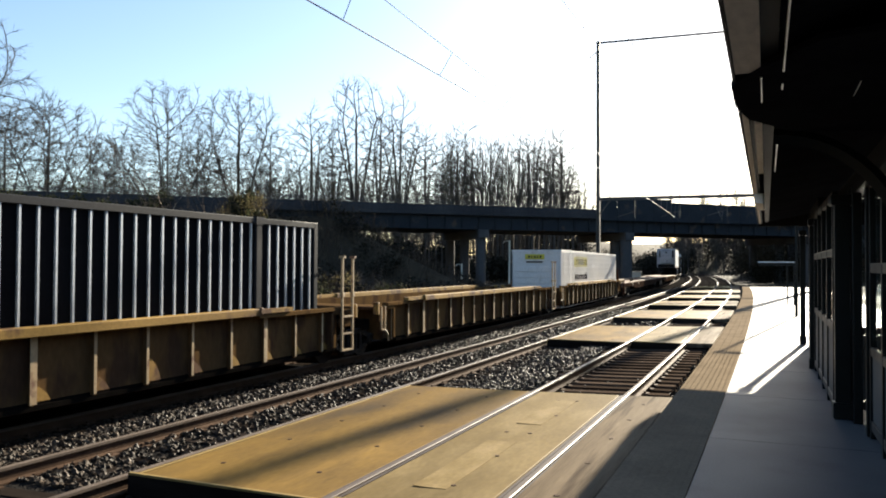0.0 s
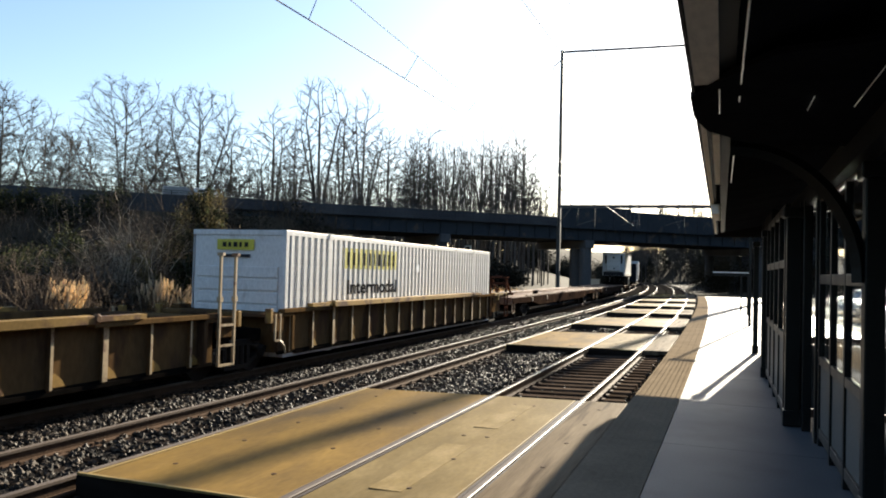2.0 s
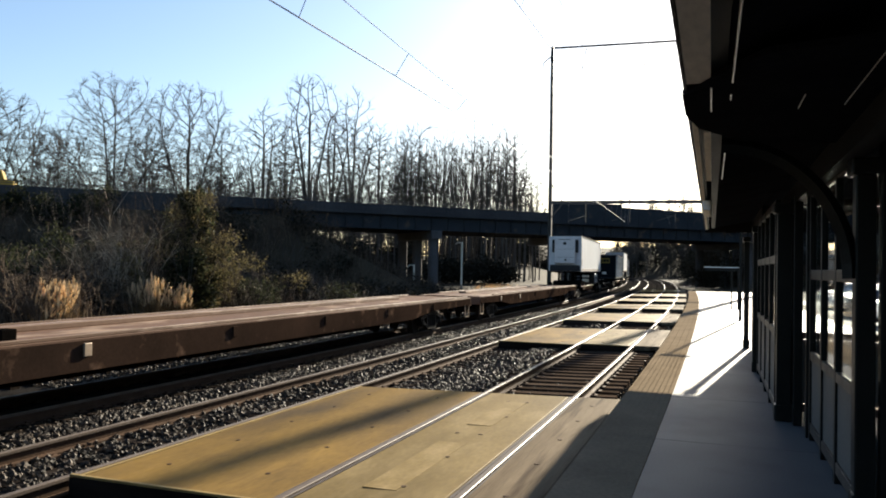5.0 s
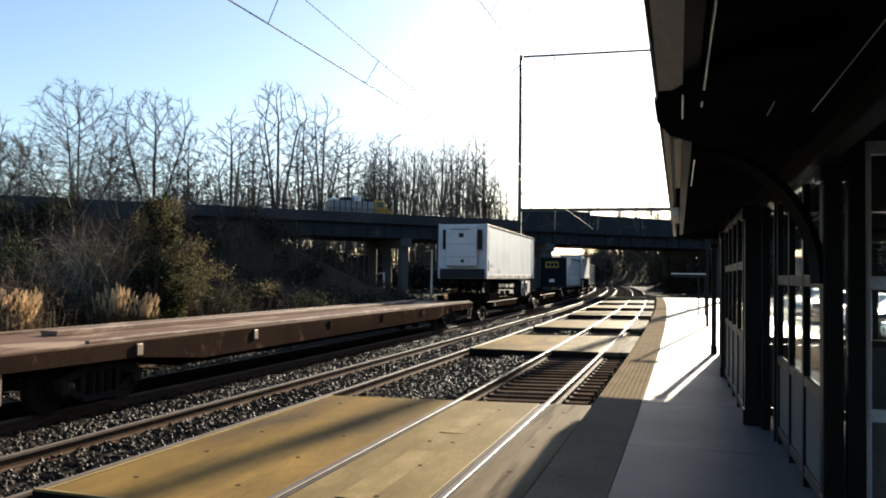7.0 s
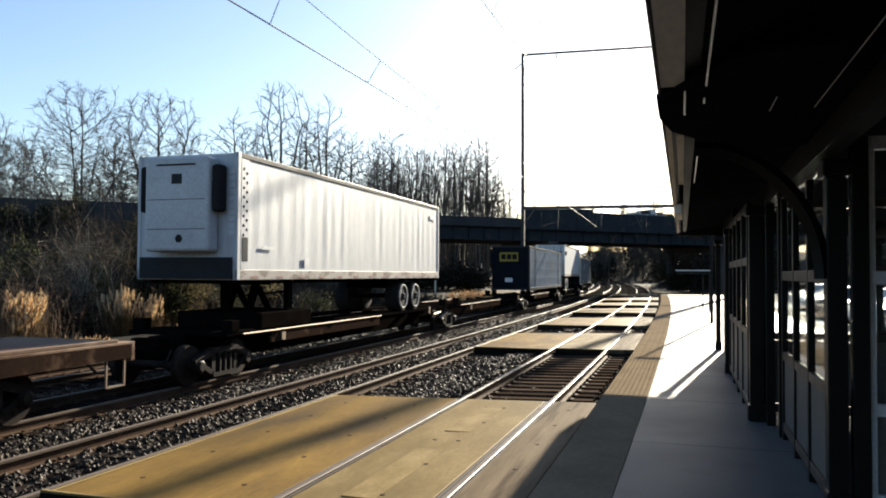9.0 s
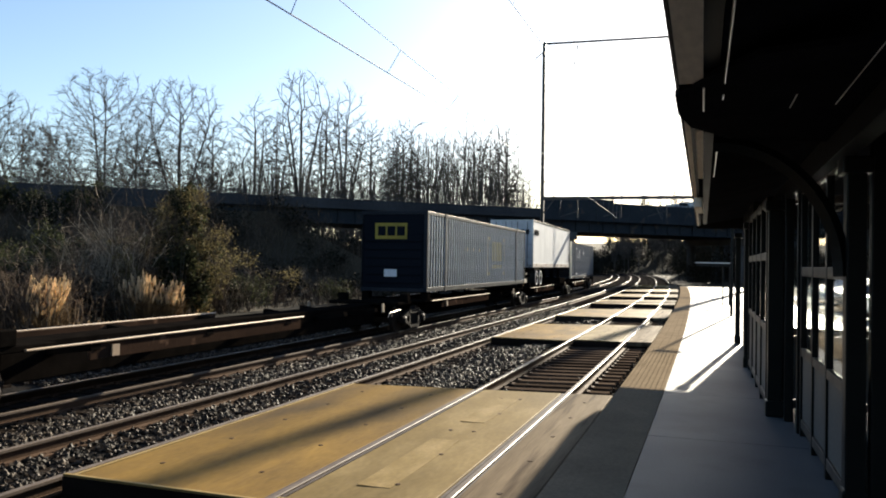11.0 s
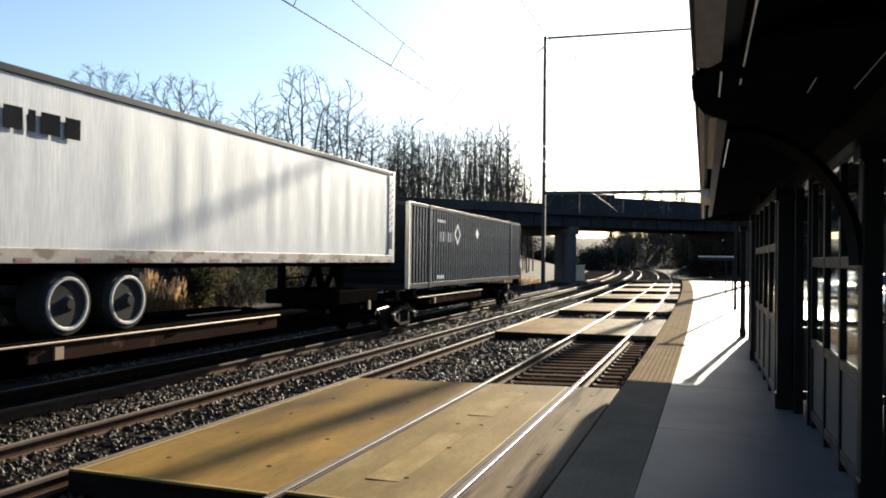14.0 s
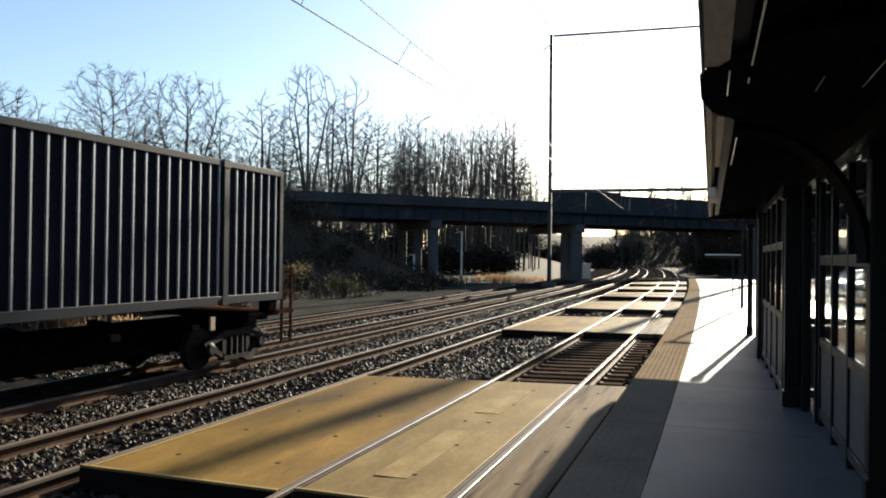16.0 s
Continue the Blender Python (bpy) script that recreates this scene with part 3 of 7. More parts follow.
def build_canopy():
    c = thing("canopy", "dark timber platform canopy with a pale weathered eave", "canopy", kind="structure")
    line = lambda a, b, d=1.5: [(eave(y), y, 0) for y in stations(a, b, d)]
    # roof boards, rising away from the tracks
    part("roof_deck", Geo().sweep([(-0.14, CZ + 0.24), (-0.14, CZ + 0.3), (2.6, CZ + 0.85), (5.4, CZ + 0.3), (5.4, CZ + 0.24), (2.6, CZ + 0.79)], line(CY0, CY1, 2)), M_ROOFDARK, c)
    part("soffit_board", Geo().sweep([(-0.14, CZ), (-0.14, CZ + 0.02), (-0.012, CZ + 0.02), (-0.012, CZ)], line(CY0, 4.0)), M_SOFFIT, c, "pale weathered soffit board")
    part("soffit_board", Geo().sweep([(-0.14, CZ), (-0.14, CZ + 0.02), (-0.1, CZ + 0.02), (-0.1, CZ)], line(5.1, CY1)), M_SOFFIT, c, "pale weathered soffit board")
    part("soffit_board", Geo().sweep([(-0.065, CZ), (-0.065, CZ + 0.02), (-0.012, CZ + 0.02), (-0.012, CZ)], line(5.6, 8.9)), M_SOFFIT, c, "pale weathered soffit board")
    part("soffit_beam", Geo().sweep([(-0.012, CZ + 0.03), (-0.012, CZ + 0.2), (0.07, CZ + 0.2), (0.07, CZ + 0.03)], line(CY0, CY1)), M_BEAMWOOD, c, "dark eave beam")
    part("soffit_strip", Geo().sweep([(-0.1, CZ + 0.012), (-0.1, CZ + 0.03), (-0.065, CZ + 0.03), (-0.065, CZ + 0.012)], line(5.1, CY1)), M_BEAMWOOD, c, "dark recessed strip")
    part("fascia", Geo().sweep([(-0.16, CZ - 0.004), (-0.16, CZ + 0.32), (-0.143, CZ + 0.32), (-0.143, CZ - 0.004)], line(CY0, CY1)), M_BEAMWOOD, c, "dark fascia board")
    plan = ((-0.13, 4.23), (0.05, 3.83), (0.3, 3.4), (1.1, 3.2), (1.1, 6.3), (0.21, 5.95), (-0.07, 5.33), (-0.135, 4.82))
    g = Geo().add([(x, y, z) for z in (CZ - 0.014, CZ + 0.018) for x, y in plan], [(7, 6, 5, 4, 3, 2, 1, 0), tuple(range(8, 16))] + [(i, (i + 1) % 8, (i + 1) % 8 + 8, i + 8) for i in range(8)])
    part("bracket_plate", g, M_ROOFDARK, c, "dark boarded bracket under the eave")
    part("ceiling_boards", Geo().sweep([(0.075, CZ + 0.045), (2.6, CZ + 0.56), (5.3, CZ + 0.045), (5.3, CZ + 0.065), (2.6, CZ + 0.58), (0.075, CZ + 0.065)], line(CY0, CY1, 2)), M_ROOFDARK, c, "dark ceiling boards")
    xe = eave(CY1)
    prof = [(xe - 0.16, 3.03), (xe + 5.4, 3.03), (xe + 5.4, CZ + 0.3), (xe + 2.6, CZ + 0.86), (xe - 0.16, CZ + 0.3)]
    g = Geo().add([(x, y, z) for y in (CY1 + 0.005, CY1 + 0.05) for x, z in prof], [(0, 1, 2, 3, 4), (9, 8, 7, 6, 5)] + [(i, i + 5, (i + 1) % 5 + 5, (i + 1) % 5) for i in range(5)])
    part("end_fascia", g, M_BEAMWOOD, c, "dark gable board closing the canopy")
    part("gutter_box", Geo().box(eave(11.5) - 0.13, eave(11.5) - 0.02, 11.2, 12.6, CZ - 0.16, CZ - 0.02), M_SOFFIT, c, "pale gutter outlet box", bevel=0.01)
    for y in stations(CY0 + 0.3, CY1 - 0.15, 1.22):
        g = Geo().beam((0.04 + eave(y), y, CZ + 0.16), (2.6 + eave(y), y, CZ + 0.68), 0.07, 0.16)
        g.beam((2.6 + eave(y), y, CZ + 0.68), (5.3 + eave(y), y, CZ + 0.16), 0.07, 0.16)
        part("rafter", g, M_BEAMWOOD, c)
    for x, z in ((1.0, CZ - 0.07), (4.2, CZ - 0.07)):
        part("purlin", Geo().sweep([(x - 0.07, z - 0.11), (x - 0.07, z + 0.11), (x + 0.07, z + 0.11), (x + 0.07, z - 0.11)], [(bend(y), y, 0) for y in stations(CY0, CY1, 2)]), M_BEAMWOOD, c)
    # glints under the boards, drawn as thin bright metal bars
    for dx, ya, yb in ((0.1, CY0, 3.95), (0.1, 4.25, 4.4), (0.1, 6.4, 8.6), (0.75, CY0, 4.7), (0.5, 4.35, 4.75), (1.03, 4.9, 5.75), (-0.01, 4.05, 4.73)):
        part("conduit", Geo().tube([(eave(y) + dx, y, CZ - 0.015) for y in stations(ya, yb, 1)], 0.006 if dx < 0.2 else 0.0035, 6), M_ALU, c, "thin pale bar standing in for a glint")


def build_post(y, x=0.8, w=0.17, brace=False):
    p = thing("canopy_post", "dark green square canopy post with a curved brace" if brace else "dark green square canopy post", "post", "posts along the platform", at=pose(x + bend(y), y, PZ))
    top = CZ - 0.3 - PZ
    part("shaft", Geo().box(-w / 2, w / 2, -w / 2, w / 2, 0.0, top), M_POST, p, bevel=0.012)
    part("base_plate", Geo().box(-w * 0.64, w * 0.64, -w * 0.64, w * 0.64, 0.002, 0.2), M_POST, p, bevel=0.02)
    part("cap", Geo().box(-w * 0.75, w * 0.75, -w, w, top - 0.002, top + 0.12), M_POST, p, bevel=0.015)
    if brace:
        # a quarter ellipse from the post up to the bracket under the eave
        pts = [(-w / 2 - 0.02 - 0.92 * (1 - math.cos(a)), 0, 1.78 + 1.03 * math.sin(a)) for a in np.linspace(0, math.pi / 2, 15)]
        part("curved_brace", Geo().tube(pts, 0.06, 4), M_POST, p)
    return p


build_canopy()


for _y, _x, _w in POSTS:
    build_post(_y, _x, _w, _y == 6.0)
    build_post(_y, 4.2)
solid("door_jamb", Geo().box(1.2, 1.32, 5.94, 6.06, PZ, 3.1), M_POST, "dark square door jamb beside a canopy post", "post", bevel=0.01)


# ---- waiting shelters ----
def glazed_wall(parent, a, b, z0, z1, n, mid=(0.95, 1.78), metal=None):
    """A wall of n bays from a to b (x, y): solid panels below, two rows of panes above."""
    a, b = Vector((*a, 0)), Vector((*b, 0))
    d = (b - a) / n
    metal = metal or M_SHFRAME
    wall = part("shelter_wall", Geo().beam(a + Vector((0, 0, z0 + 0.05)), b + Vector((0, 0, z0 + 0.05)), 0.06, 0.1), metal, parent, "grey frame of a glazed wall" if metal is not M_SHFRAME else "bronze frame of a glazed wall", bevel=0.006)
    for i in range(n + 1):
        q = a + d * i
        part("mullion", Geo().beam(q + Vector((0, 0, z0 - 0.09)), q + Vector((0, 0, z1)), 0.055, 0.055) if metal is M_PALEFRAME else Geo().beam(q + Vector((0, 0, z0 - 0.09)), q + Vector((0, 0, z1)), 0.07, 0.1), metal if metal is M_PALEFRAME else M_POST, wall, bevel=0.006)
    for z, h in ((z0 + mid[0], 0.09), (z0 + mid[1], 0.1), (z1 - 0.05, 0.1)):
        part("cross_rail", Geo().beam(a + Vector((0, 0, z)), b + Vector((0, 0, z)), 0.064, h), metal, wall, bevel=0.006)
    for i in range(n):
        q, r = a + d * (i + 0.05), a + d * (i + 0.95)
        c = (q + r) / 2
        part("solid_panel", Geo().beam(q + Vector((0, 0, z0 + mid[0] / 2 + 0.03)), r + Vector((0, 0, z0 + mid[0] / 2 + 0.03)), 0.03, mid[0] - 0.16), M_PANEL, wall)
        for lo, hi in ((mid[0] + 0.05, mid[1] - 0.055), (mid[1] + 0.055, z1 - z0 - 0.11)):
            p = part("pane", Geo().beam(q + Vector((0, 0, z0 + (lo + hi) / 2)), r + Vector((0, 0, z0 + (lo + hi) / 2)), 0.012, hi - lo), M_GLASS, wall)
            p.visible_shadow = False
    return wall


def end_wall():
    s = thing("waiting_room", "dark solid end wall of a waiting room under the canopy", "waiting room")
    part("wall", Geo().box(0.79, 1.75, 19.15, 19.3, PZ, 3.32), M_POST, s)
    part("side_wall", Geo().box(0.8, 0.95, 15.0, 19.149, PZ, 3.3), M_POST, s)


end_wall()


def build_shelters():
    s = thing("waiting_shelter", "glazed waiting shelter with grey lower panels under the canopy", "shelter")
    glazed_wall(s, (1.05, 8.9), (1.08, 6.15), PZ + 0.09, 3.0, 3, (0.83, 1.71))
    glazed_wall(s, (1.34, 6.02), (4.0, 6.02), PZ + 0.09, 3.1, 4, (0.72, 1.7), M_PALEFRAME)
    glazed_wall(s, (4.0, 6.15), (4.0, 8.4), PZ + 0.09, 3.0, 3)
    part("beam", Geo().box(0.94, 1.1, 6.1, 14.4, 2.98, 3.06), M_POST, s)
    s = thing("waiting_shelter", "second glazed waiting shelter further along the platform", "shelter")
    glazed_wall(s, (0.75, 14.6), (0.78, 10.3), PZ + 0.09, 3.0, 4, (0.97, 1.9))
    glazed_wall(s, (0.95, 10.2), (3.9, 10.2), PZ + 0.09, 3.0, 4)
    for y, x in ((9.72, 0.97), (9.02, 1.04)):
        solid("door_post", Geo().box(-0.05, 0.05, -0.05, 0.05, 0, 2.75), M_POST, "slim dark door post of the shelter", "post", "door posts", bevel=0.01, at=pose(x, y, PZ))


build_shelters()


# ---- road bridge ----
def bridge_pt(a, d, z):
    p = B0 + BU * a + BN * d
    return (p.x, p.y, z)


def bridge_bar(g, a0, a1, d0, d1, z0, z1):
    c = [bridge_pt(a, d, z) for z in (z0, z1) for a, d in ((a0, d0), (a1, d0), (a1, d1), (a0, d1))]
    return g.add(c, [(3, 2, 1, 0), (4, 5, 6, 7), (0, 1, 5, 4), (1, 2, 6, 5), (2, 3, 7, 6), (3, 0, 4, 7)])


def build_bridge():
    b = thing("road_bridge", "dark steel girder road bridge on concrete bents crossing the tracks", "bridge", kind="structure")
    A0, A1 = -22, 62
    for i in range(5):
        d = -0.6 - i * 2.7
        girder = part("girder", bridge_bar(Geo(), A0, A1, d - 0.06, d, 5.95, 7.35), M_BRIDGE, b)
        g = Geo()
        bridge_bar(g, A0, A1, d - 0.25, d + 0.19, 5.9, 5.97)
        bridge_bar(g, A0, A1, d - 0.25, d + 0.19, 7.3, 7.36)
        part("flange", g, M_BRIDGE, girder)
        if i == 0:
            g = Geo()
            for a in np.arange(A0 + 1, A1, 1.9):
                bridge_bar(g, a, a + 0.04, d, d + 0.17, 5.97, 7.3)
            part("stiffener", g, M_BRIDGE, girder)["kind"] = "stuff"
    part("deck_slab", bridge_bar(Geo(), A0, A1, -12.3, 0.0, 7.36, 7.66), M_BRIDGECON, b, bevel=0.03)
    for d0, d1 in ((-0.35, -0.04), (-12.25, -11.95)):
        part("parapet", bridge_bar(Geo(), A0 - 20, A1 + 60, d0, d1, 7.661, 8.42), M_BRIDGECON, b, "stained concrete parapet", bevel=0.03)
    for d in (-0.2, -12.1):
        g = Geo()
        for z in (8.6, 8.78):
            bridge_bar(g, 20, A1 + 60, d - 0.04, d + 0.04, z, z + 0.06)
        for a in np.arange(20, A1 + 58, 2.4):
            bridge_bar(g, a, a + 0.08, d - 0.04, d + 0.04, 8.42, 8.8)
        part("guard_rail", g, M_POLE, b)
    part("wing_wall", bridge_bar(Geo(), A1 - 0.5, A1 + 60, -0.34, -0.06, 4.5, 7.659), M_BRIDGECON, b, "stained concrete wing wall")
    # solid screens over the electrified tracks
    for k, a in enumerate(np.arange(-12, 20.0, 2.42)):
        part("screen_panel", bridge_bar(Geo(), a, a + 2.38, 0.0, 0.06, 7.2, 9.78 if a > 12 else 9.34 + 0.01 * k), M_BRIDGE, b, "dark solid safety screen")
    for a, n, gap, rad in ((17.5, 2, 2.2, 0.7), (35.5, 3, 4.9, 0.55), (-9.0, 3, 4.9, 0.55)):
        cap = part("bent_cap", bridge_bar(Geo(), a - 0.6, a + 0.6, -12.0, -0.3, 5.0, 5.9), M_PIER, b, "concrete bent cap", bevel=0.05)
        for i in range(n):
            d = -1.2 - i * gap
            p = bridge_pt(a, d, 0)
            g = Geo().tube([(p[0], p[1], -1.2), (p[0], p[1], 5.02)], rad, 16)
            part("bent_column", g, M_PIER, cap, smooth=False)
    for a0, a1 in ((52, 58), (-20, -16)):
        part("abutment", bridge_bar(Geo(), a0, a1, -12.2, -0.2, -1, 5.9), M_PIER, b, "concrete abutment", bevel=0.05)
    part("road_surface", bridge_bar(Geo(), A0 - 400, A1 + 120, -11.9, -0.4, 7.64, 7.68), M_ASPHALT, b)


build_bridge()


# ---- overhead line ----
GX, GY, GR = -14.7, 70.0, 3.45


def build_gantry():
    g0 = thing("catenary_gantry", "tall dark steel catenary gantry spanning all the tracks", "gantry")
    for x, y, w in ((GX, GY, 0.26), (GR, GY + 1.1, 0.45)):
        g = Geo()
        for s in (-1, 1):
            g.add(*taper_box((x + s * w * 0.53, y, -0.7), (x + s * w * 0.45, y, 22.55), 0.05, 0.36))
        g.add(*taper_box((x, y, -0.7), (x, y, 22.55), w, 0.05))
        mast = part("mast", g, M_POLE, g0)
        for z in np.arange(2, 22, 1.6):
            part("batten", Geo().box(x - 0.17, x + 0.17, y - 0.2, y + 0.2, z, z + 0.05), M_POLE, mast)
        part("footing", Geo().box(x - 0.6, x + 0.6, y - 0.6, y + 0.6, -1.0, -0.2), M_PIER, mast, "concrete footing", bevel=0.04)
    top = Geo()
    a, b = Vector((GX, GY, 22.38)), Vector((GR, GY + 1.1, 22.38))
    for dz in (-0.07, 0.07):
        top.beam(a + Vector((0, 0, dz)), b + Vector((0, 0, dz)), 0.08, 0.045)
    for i in range(36):
        p, q = a.lerp(b, i / 36), a.lerp(b, (i + 1) / 36)
        top.beam(p + Vector((0, 0, -0.07 if i % 2 else 0.07)), q + Vector((0, 0, 0.07 if i % 2 else -0.07)), 0.035, 0.035)
    top.beam(a, b, 0.02, 0.09)
    part("top_beam", top, M_POLE, g0)
    low = Geo()
    a, b = Vector((GX, GY, 8.15)), Vector((GR, GY + 1.1, 8.15))
    low.beam(a, b, 0.28, 0.28)
    low.beam(a + Vector((0.1, 0, 1.7)), a + Vector((1.1, 0.05, 0.1)), 0.1, 0.1)
    low.beam(a + Vector((0.1, 0, -1.4)), a + Vector((1.1, 0.05, -0.1)), 0.09, 0.09)
    part("lower_beam", low, M_POLE, g0)
    for i, f in enumerate((0.17, 0.33, 0.47, 0.6)):
        p = Vector((GX, GY, 22.2)).lerp(Vector((GR, GY + 1.1, 22.2)), f)
        g = Geo().tube([p, p + Vector((-0.25, 0, -1.0)), p + Vector((-0.35, 0, -1.9))], [0.05, 0.03, 0.06], 6)
        part("insulator", g, M_POLE, g0)
    g = Geo().tube([(GX, GY, 21.7), (GX - 0.8, GY, 21.1)], 0.05, 6).tube([(GX - 0.8, GY, 21.1), (GX - 0.9, GY, 20.2)], 0.04, 6)
    part("side_arm", g, M_POLE, g0)
    for dx, f in ((X3, 1), (X2, 1), (X1, 1)):
        x = dx + bend(GY) + 0.4
        g = Geo().beam((x, GY + 0.9, 8.1), (x, GY + 0.9, 6.4), 0.06, 0.06).beam((x, GY + 0.9, 7.0), (x - 1.6, GY + 0.9, 6.5), 0.05, 0.05)
        g.tube([(x, GY + 0.9, 8.1), (x, GY + 0.9, 12.0)], 0.045, 6)
        part("registration_arm", g, M_POLE, g0)


def taper_box(a, b, w, h):
    return [(p[0] + i * w / 2, p[1] + j * h / 2, p[2]) for p in (a, b) for i, j in ((-1, -1), (1, -1), (1, 1), (-1, 1))], \
        [(3, 2, 1, 0), (4, 5, 6, 7), (0, 1, 5, 4), (1, 2, 6, 5), (2, 3, 7, 6), (3, 0, 4, 7)]


def build_wires():
    # contact wire, carrier and droppers over each electrified track
    for xc, off, zc, zm in ((X2, 0.02, 6.25, 6.4), (X1, 0.0, 6.05, 6.35)):
        w = thing("overhead_wire", "overhead contact wire hung from a sagging carrier cable", "overhead wire", "overhead wires")
        ys = stations(-20, GY + 0.9, 3)
        carrier = lambda y: (xc + off + 0.3 + bend(y), y, zc + 0.35 + 0.0021 * (y - 24) ** 2)
        part("contact_wire", Geo().tube([(xc + off + bend(y), y, zc + 0.004 * max(0, y) * 0.5) for y in ys], 0.0125 if xc == X2 else 0.006, 6), M_WIRE, w)
        part("carrier_cable", Geo().tube([carrier(y) for y in ys], 0.008 if xc == X2 else 0.005, 6), M_WIRE, w)
        for y in np.arange(2.6, 78, 4.25):
            part("dropper", Geo().tube([(xc + off + bend(y), y, zc + 0.004 * max(0, y) * 0.5), carrier(y)], 0.008 if xc == X2 else 0.004, 5), M_WIRE, w)


build_gantry()
build_wires()


# ---- the freight train: every car is built about its own middle, y along the train, z from the rail ----
def run(t):
    """How far the train has come after t seconds."""
    return 11.11 * t + 0.0487 * t * t


def train_pose(s, t):
    y = s - run(t)
    return pose(X3 + bend(y), y, TZ, 0, 0, turn(y))


RUNNING = []                         # (thing, place along the train)


def on_train(ob, s):
    ob.matrix_basis = train_pose(s, 0)
    RUNNING.append((ob, s))
    return ob


def wheel_profile(r):
    return [(-0.065, r * 0.62), (-0.06, r * 0.86), (-0.07, r + 0.0), (0.05, r - 0.003), (0.053, r + 0.028), (0.075, r + 0.02), (0.075, r * 0.86), (0.055, r * 0.62), (0.06, 0.12), (-0.06, 0.12)]


def truck(parent, y0, r=0.42, base=1.78):
    """A freight bogie: two side frames, a bolster, springs, two wheelsets."""
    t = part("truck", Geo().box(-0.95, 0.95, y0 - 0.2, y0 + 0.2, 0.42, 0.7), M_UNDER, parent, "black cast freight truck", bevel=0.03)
    for s in (-1, 1):
        g = Geo()
        x = s * 1.03
        g.beam((x, y0 - base / 2 - 0.18, 0.5), (x, y0 - 0.45, 0.68), 0.14, 0.13)
        g.beam((x, y0 + base / 2 + 0.18, 0.5), (x, y0 + 0.45, 0.68), 0.14, 0.13)
        g.beam((x, y0 - 0.5, 0.7), (x, y0 + 0.5, 0.7), 0.16, 0.12)
        g.beam((x, y0 - base / 2 + 0.1, 0.42), (x, y0 - 0.4, 0.22), 0.12, 0.1)
        g.beam((x, y0 + base / 2 - 0.1, 0.42), (x, y0 + 0.4, 0.22), 0.12, 0.1)
        g.beam((x, y0 - 0.45, 0.2), (x, y0 + 0.45, 0.2), 0.16, 0.09)
        for d in (-0.42, 0.42):
            g.beam((x, y0 + d, 0.2), (x, y0 + d, 0.7), 0.12, 0.12)
        for d in (-base / 2, base / 2):
            g.disc((x - 0.09 * s, y0 + d, r), (s, 0, 0), [(0, 0.15), (0.16, 0.15), (0.2, 0.09)], 12)
        for d in (-0.2, 0.0, 0.2):
            g.tube([(x, y0 + d, 0.24), (x, y0 + d, 0.65)], 0.08, 8)
        part("side_frame", g, M_TRUCK, t, "cast side frame coloured lighter for the sun on it")
    for d in (-base / 2, base / 2):
        g = Geo()
        for s in (-1, 1):
            k = len(g.v)
            g.disc((0, 0, 0), (1, 0, 0), [(0.7525 * s + a * -s, rr) for a, rr in wheel_profile(r)], 24)
            for h in range(5):
                a = 2 * math.pi * h / 5
                g.disc((0.83 * s, math.cos(a) * 0.24, math.sin(a) * 0.24), (s, 0, 0), [(0, 0.035), (0.012, 0.03)], 6)
        g.tube([(-0.98, 0, 0), (0.98, 0, 0)], 0.08, 10)
        w = part("wheelset", g, M_WHEEL, t, "worn steel wheelset")
        w.matrix_basis = pose(0, y0 + d, r + 0.006)
    return t


def coupler(parent, y0, s):
    g = Geo().box(-0.1, 0.1, min(y0, y0 + s * 0.75), max(y0, y0 + s * 0.75), 0.78, 0.98)
    g.box(-0.16, 0.16, min(y0 + s * 0.55, y0 + s * 0.8), max(y0 + s * 0.55, y0 + s * 0.8), 0.74, 1.02)
    part("coupler", g, M_UNDER, parent, bevel=0.02)
    g = Geo().tube([(0.25, y0, 0.75), (0.3, y0 + s * 0.25, 0.5), (0.22, y0 + s * 0.6, 0.45)], 0.025, 6)
    part("brake_hose", g, M_TYRE, parent)


def ladder(parent, x, y0, z0, z1, w=0.42):
    g = Geo()
    for d in (-w / 2, w / 2):
        g.tube([(x, y0 + d, z0), (x, y0 + d, z1)], 0.02, 6)
    for z in np.arange(z0 + 0.15, z1, 0.34):
        g.tube([(x, y0 - w / 2, z), (x, y0 + w / 2, z)], 0.016, 6)
    return part("ladder", g, M_DECKRAIL, parent, "worn steel ladder and grab irons")


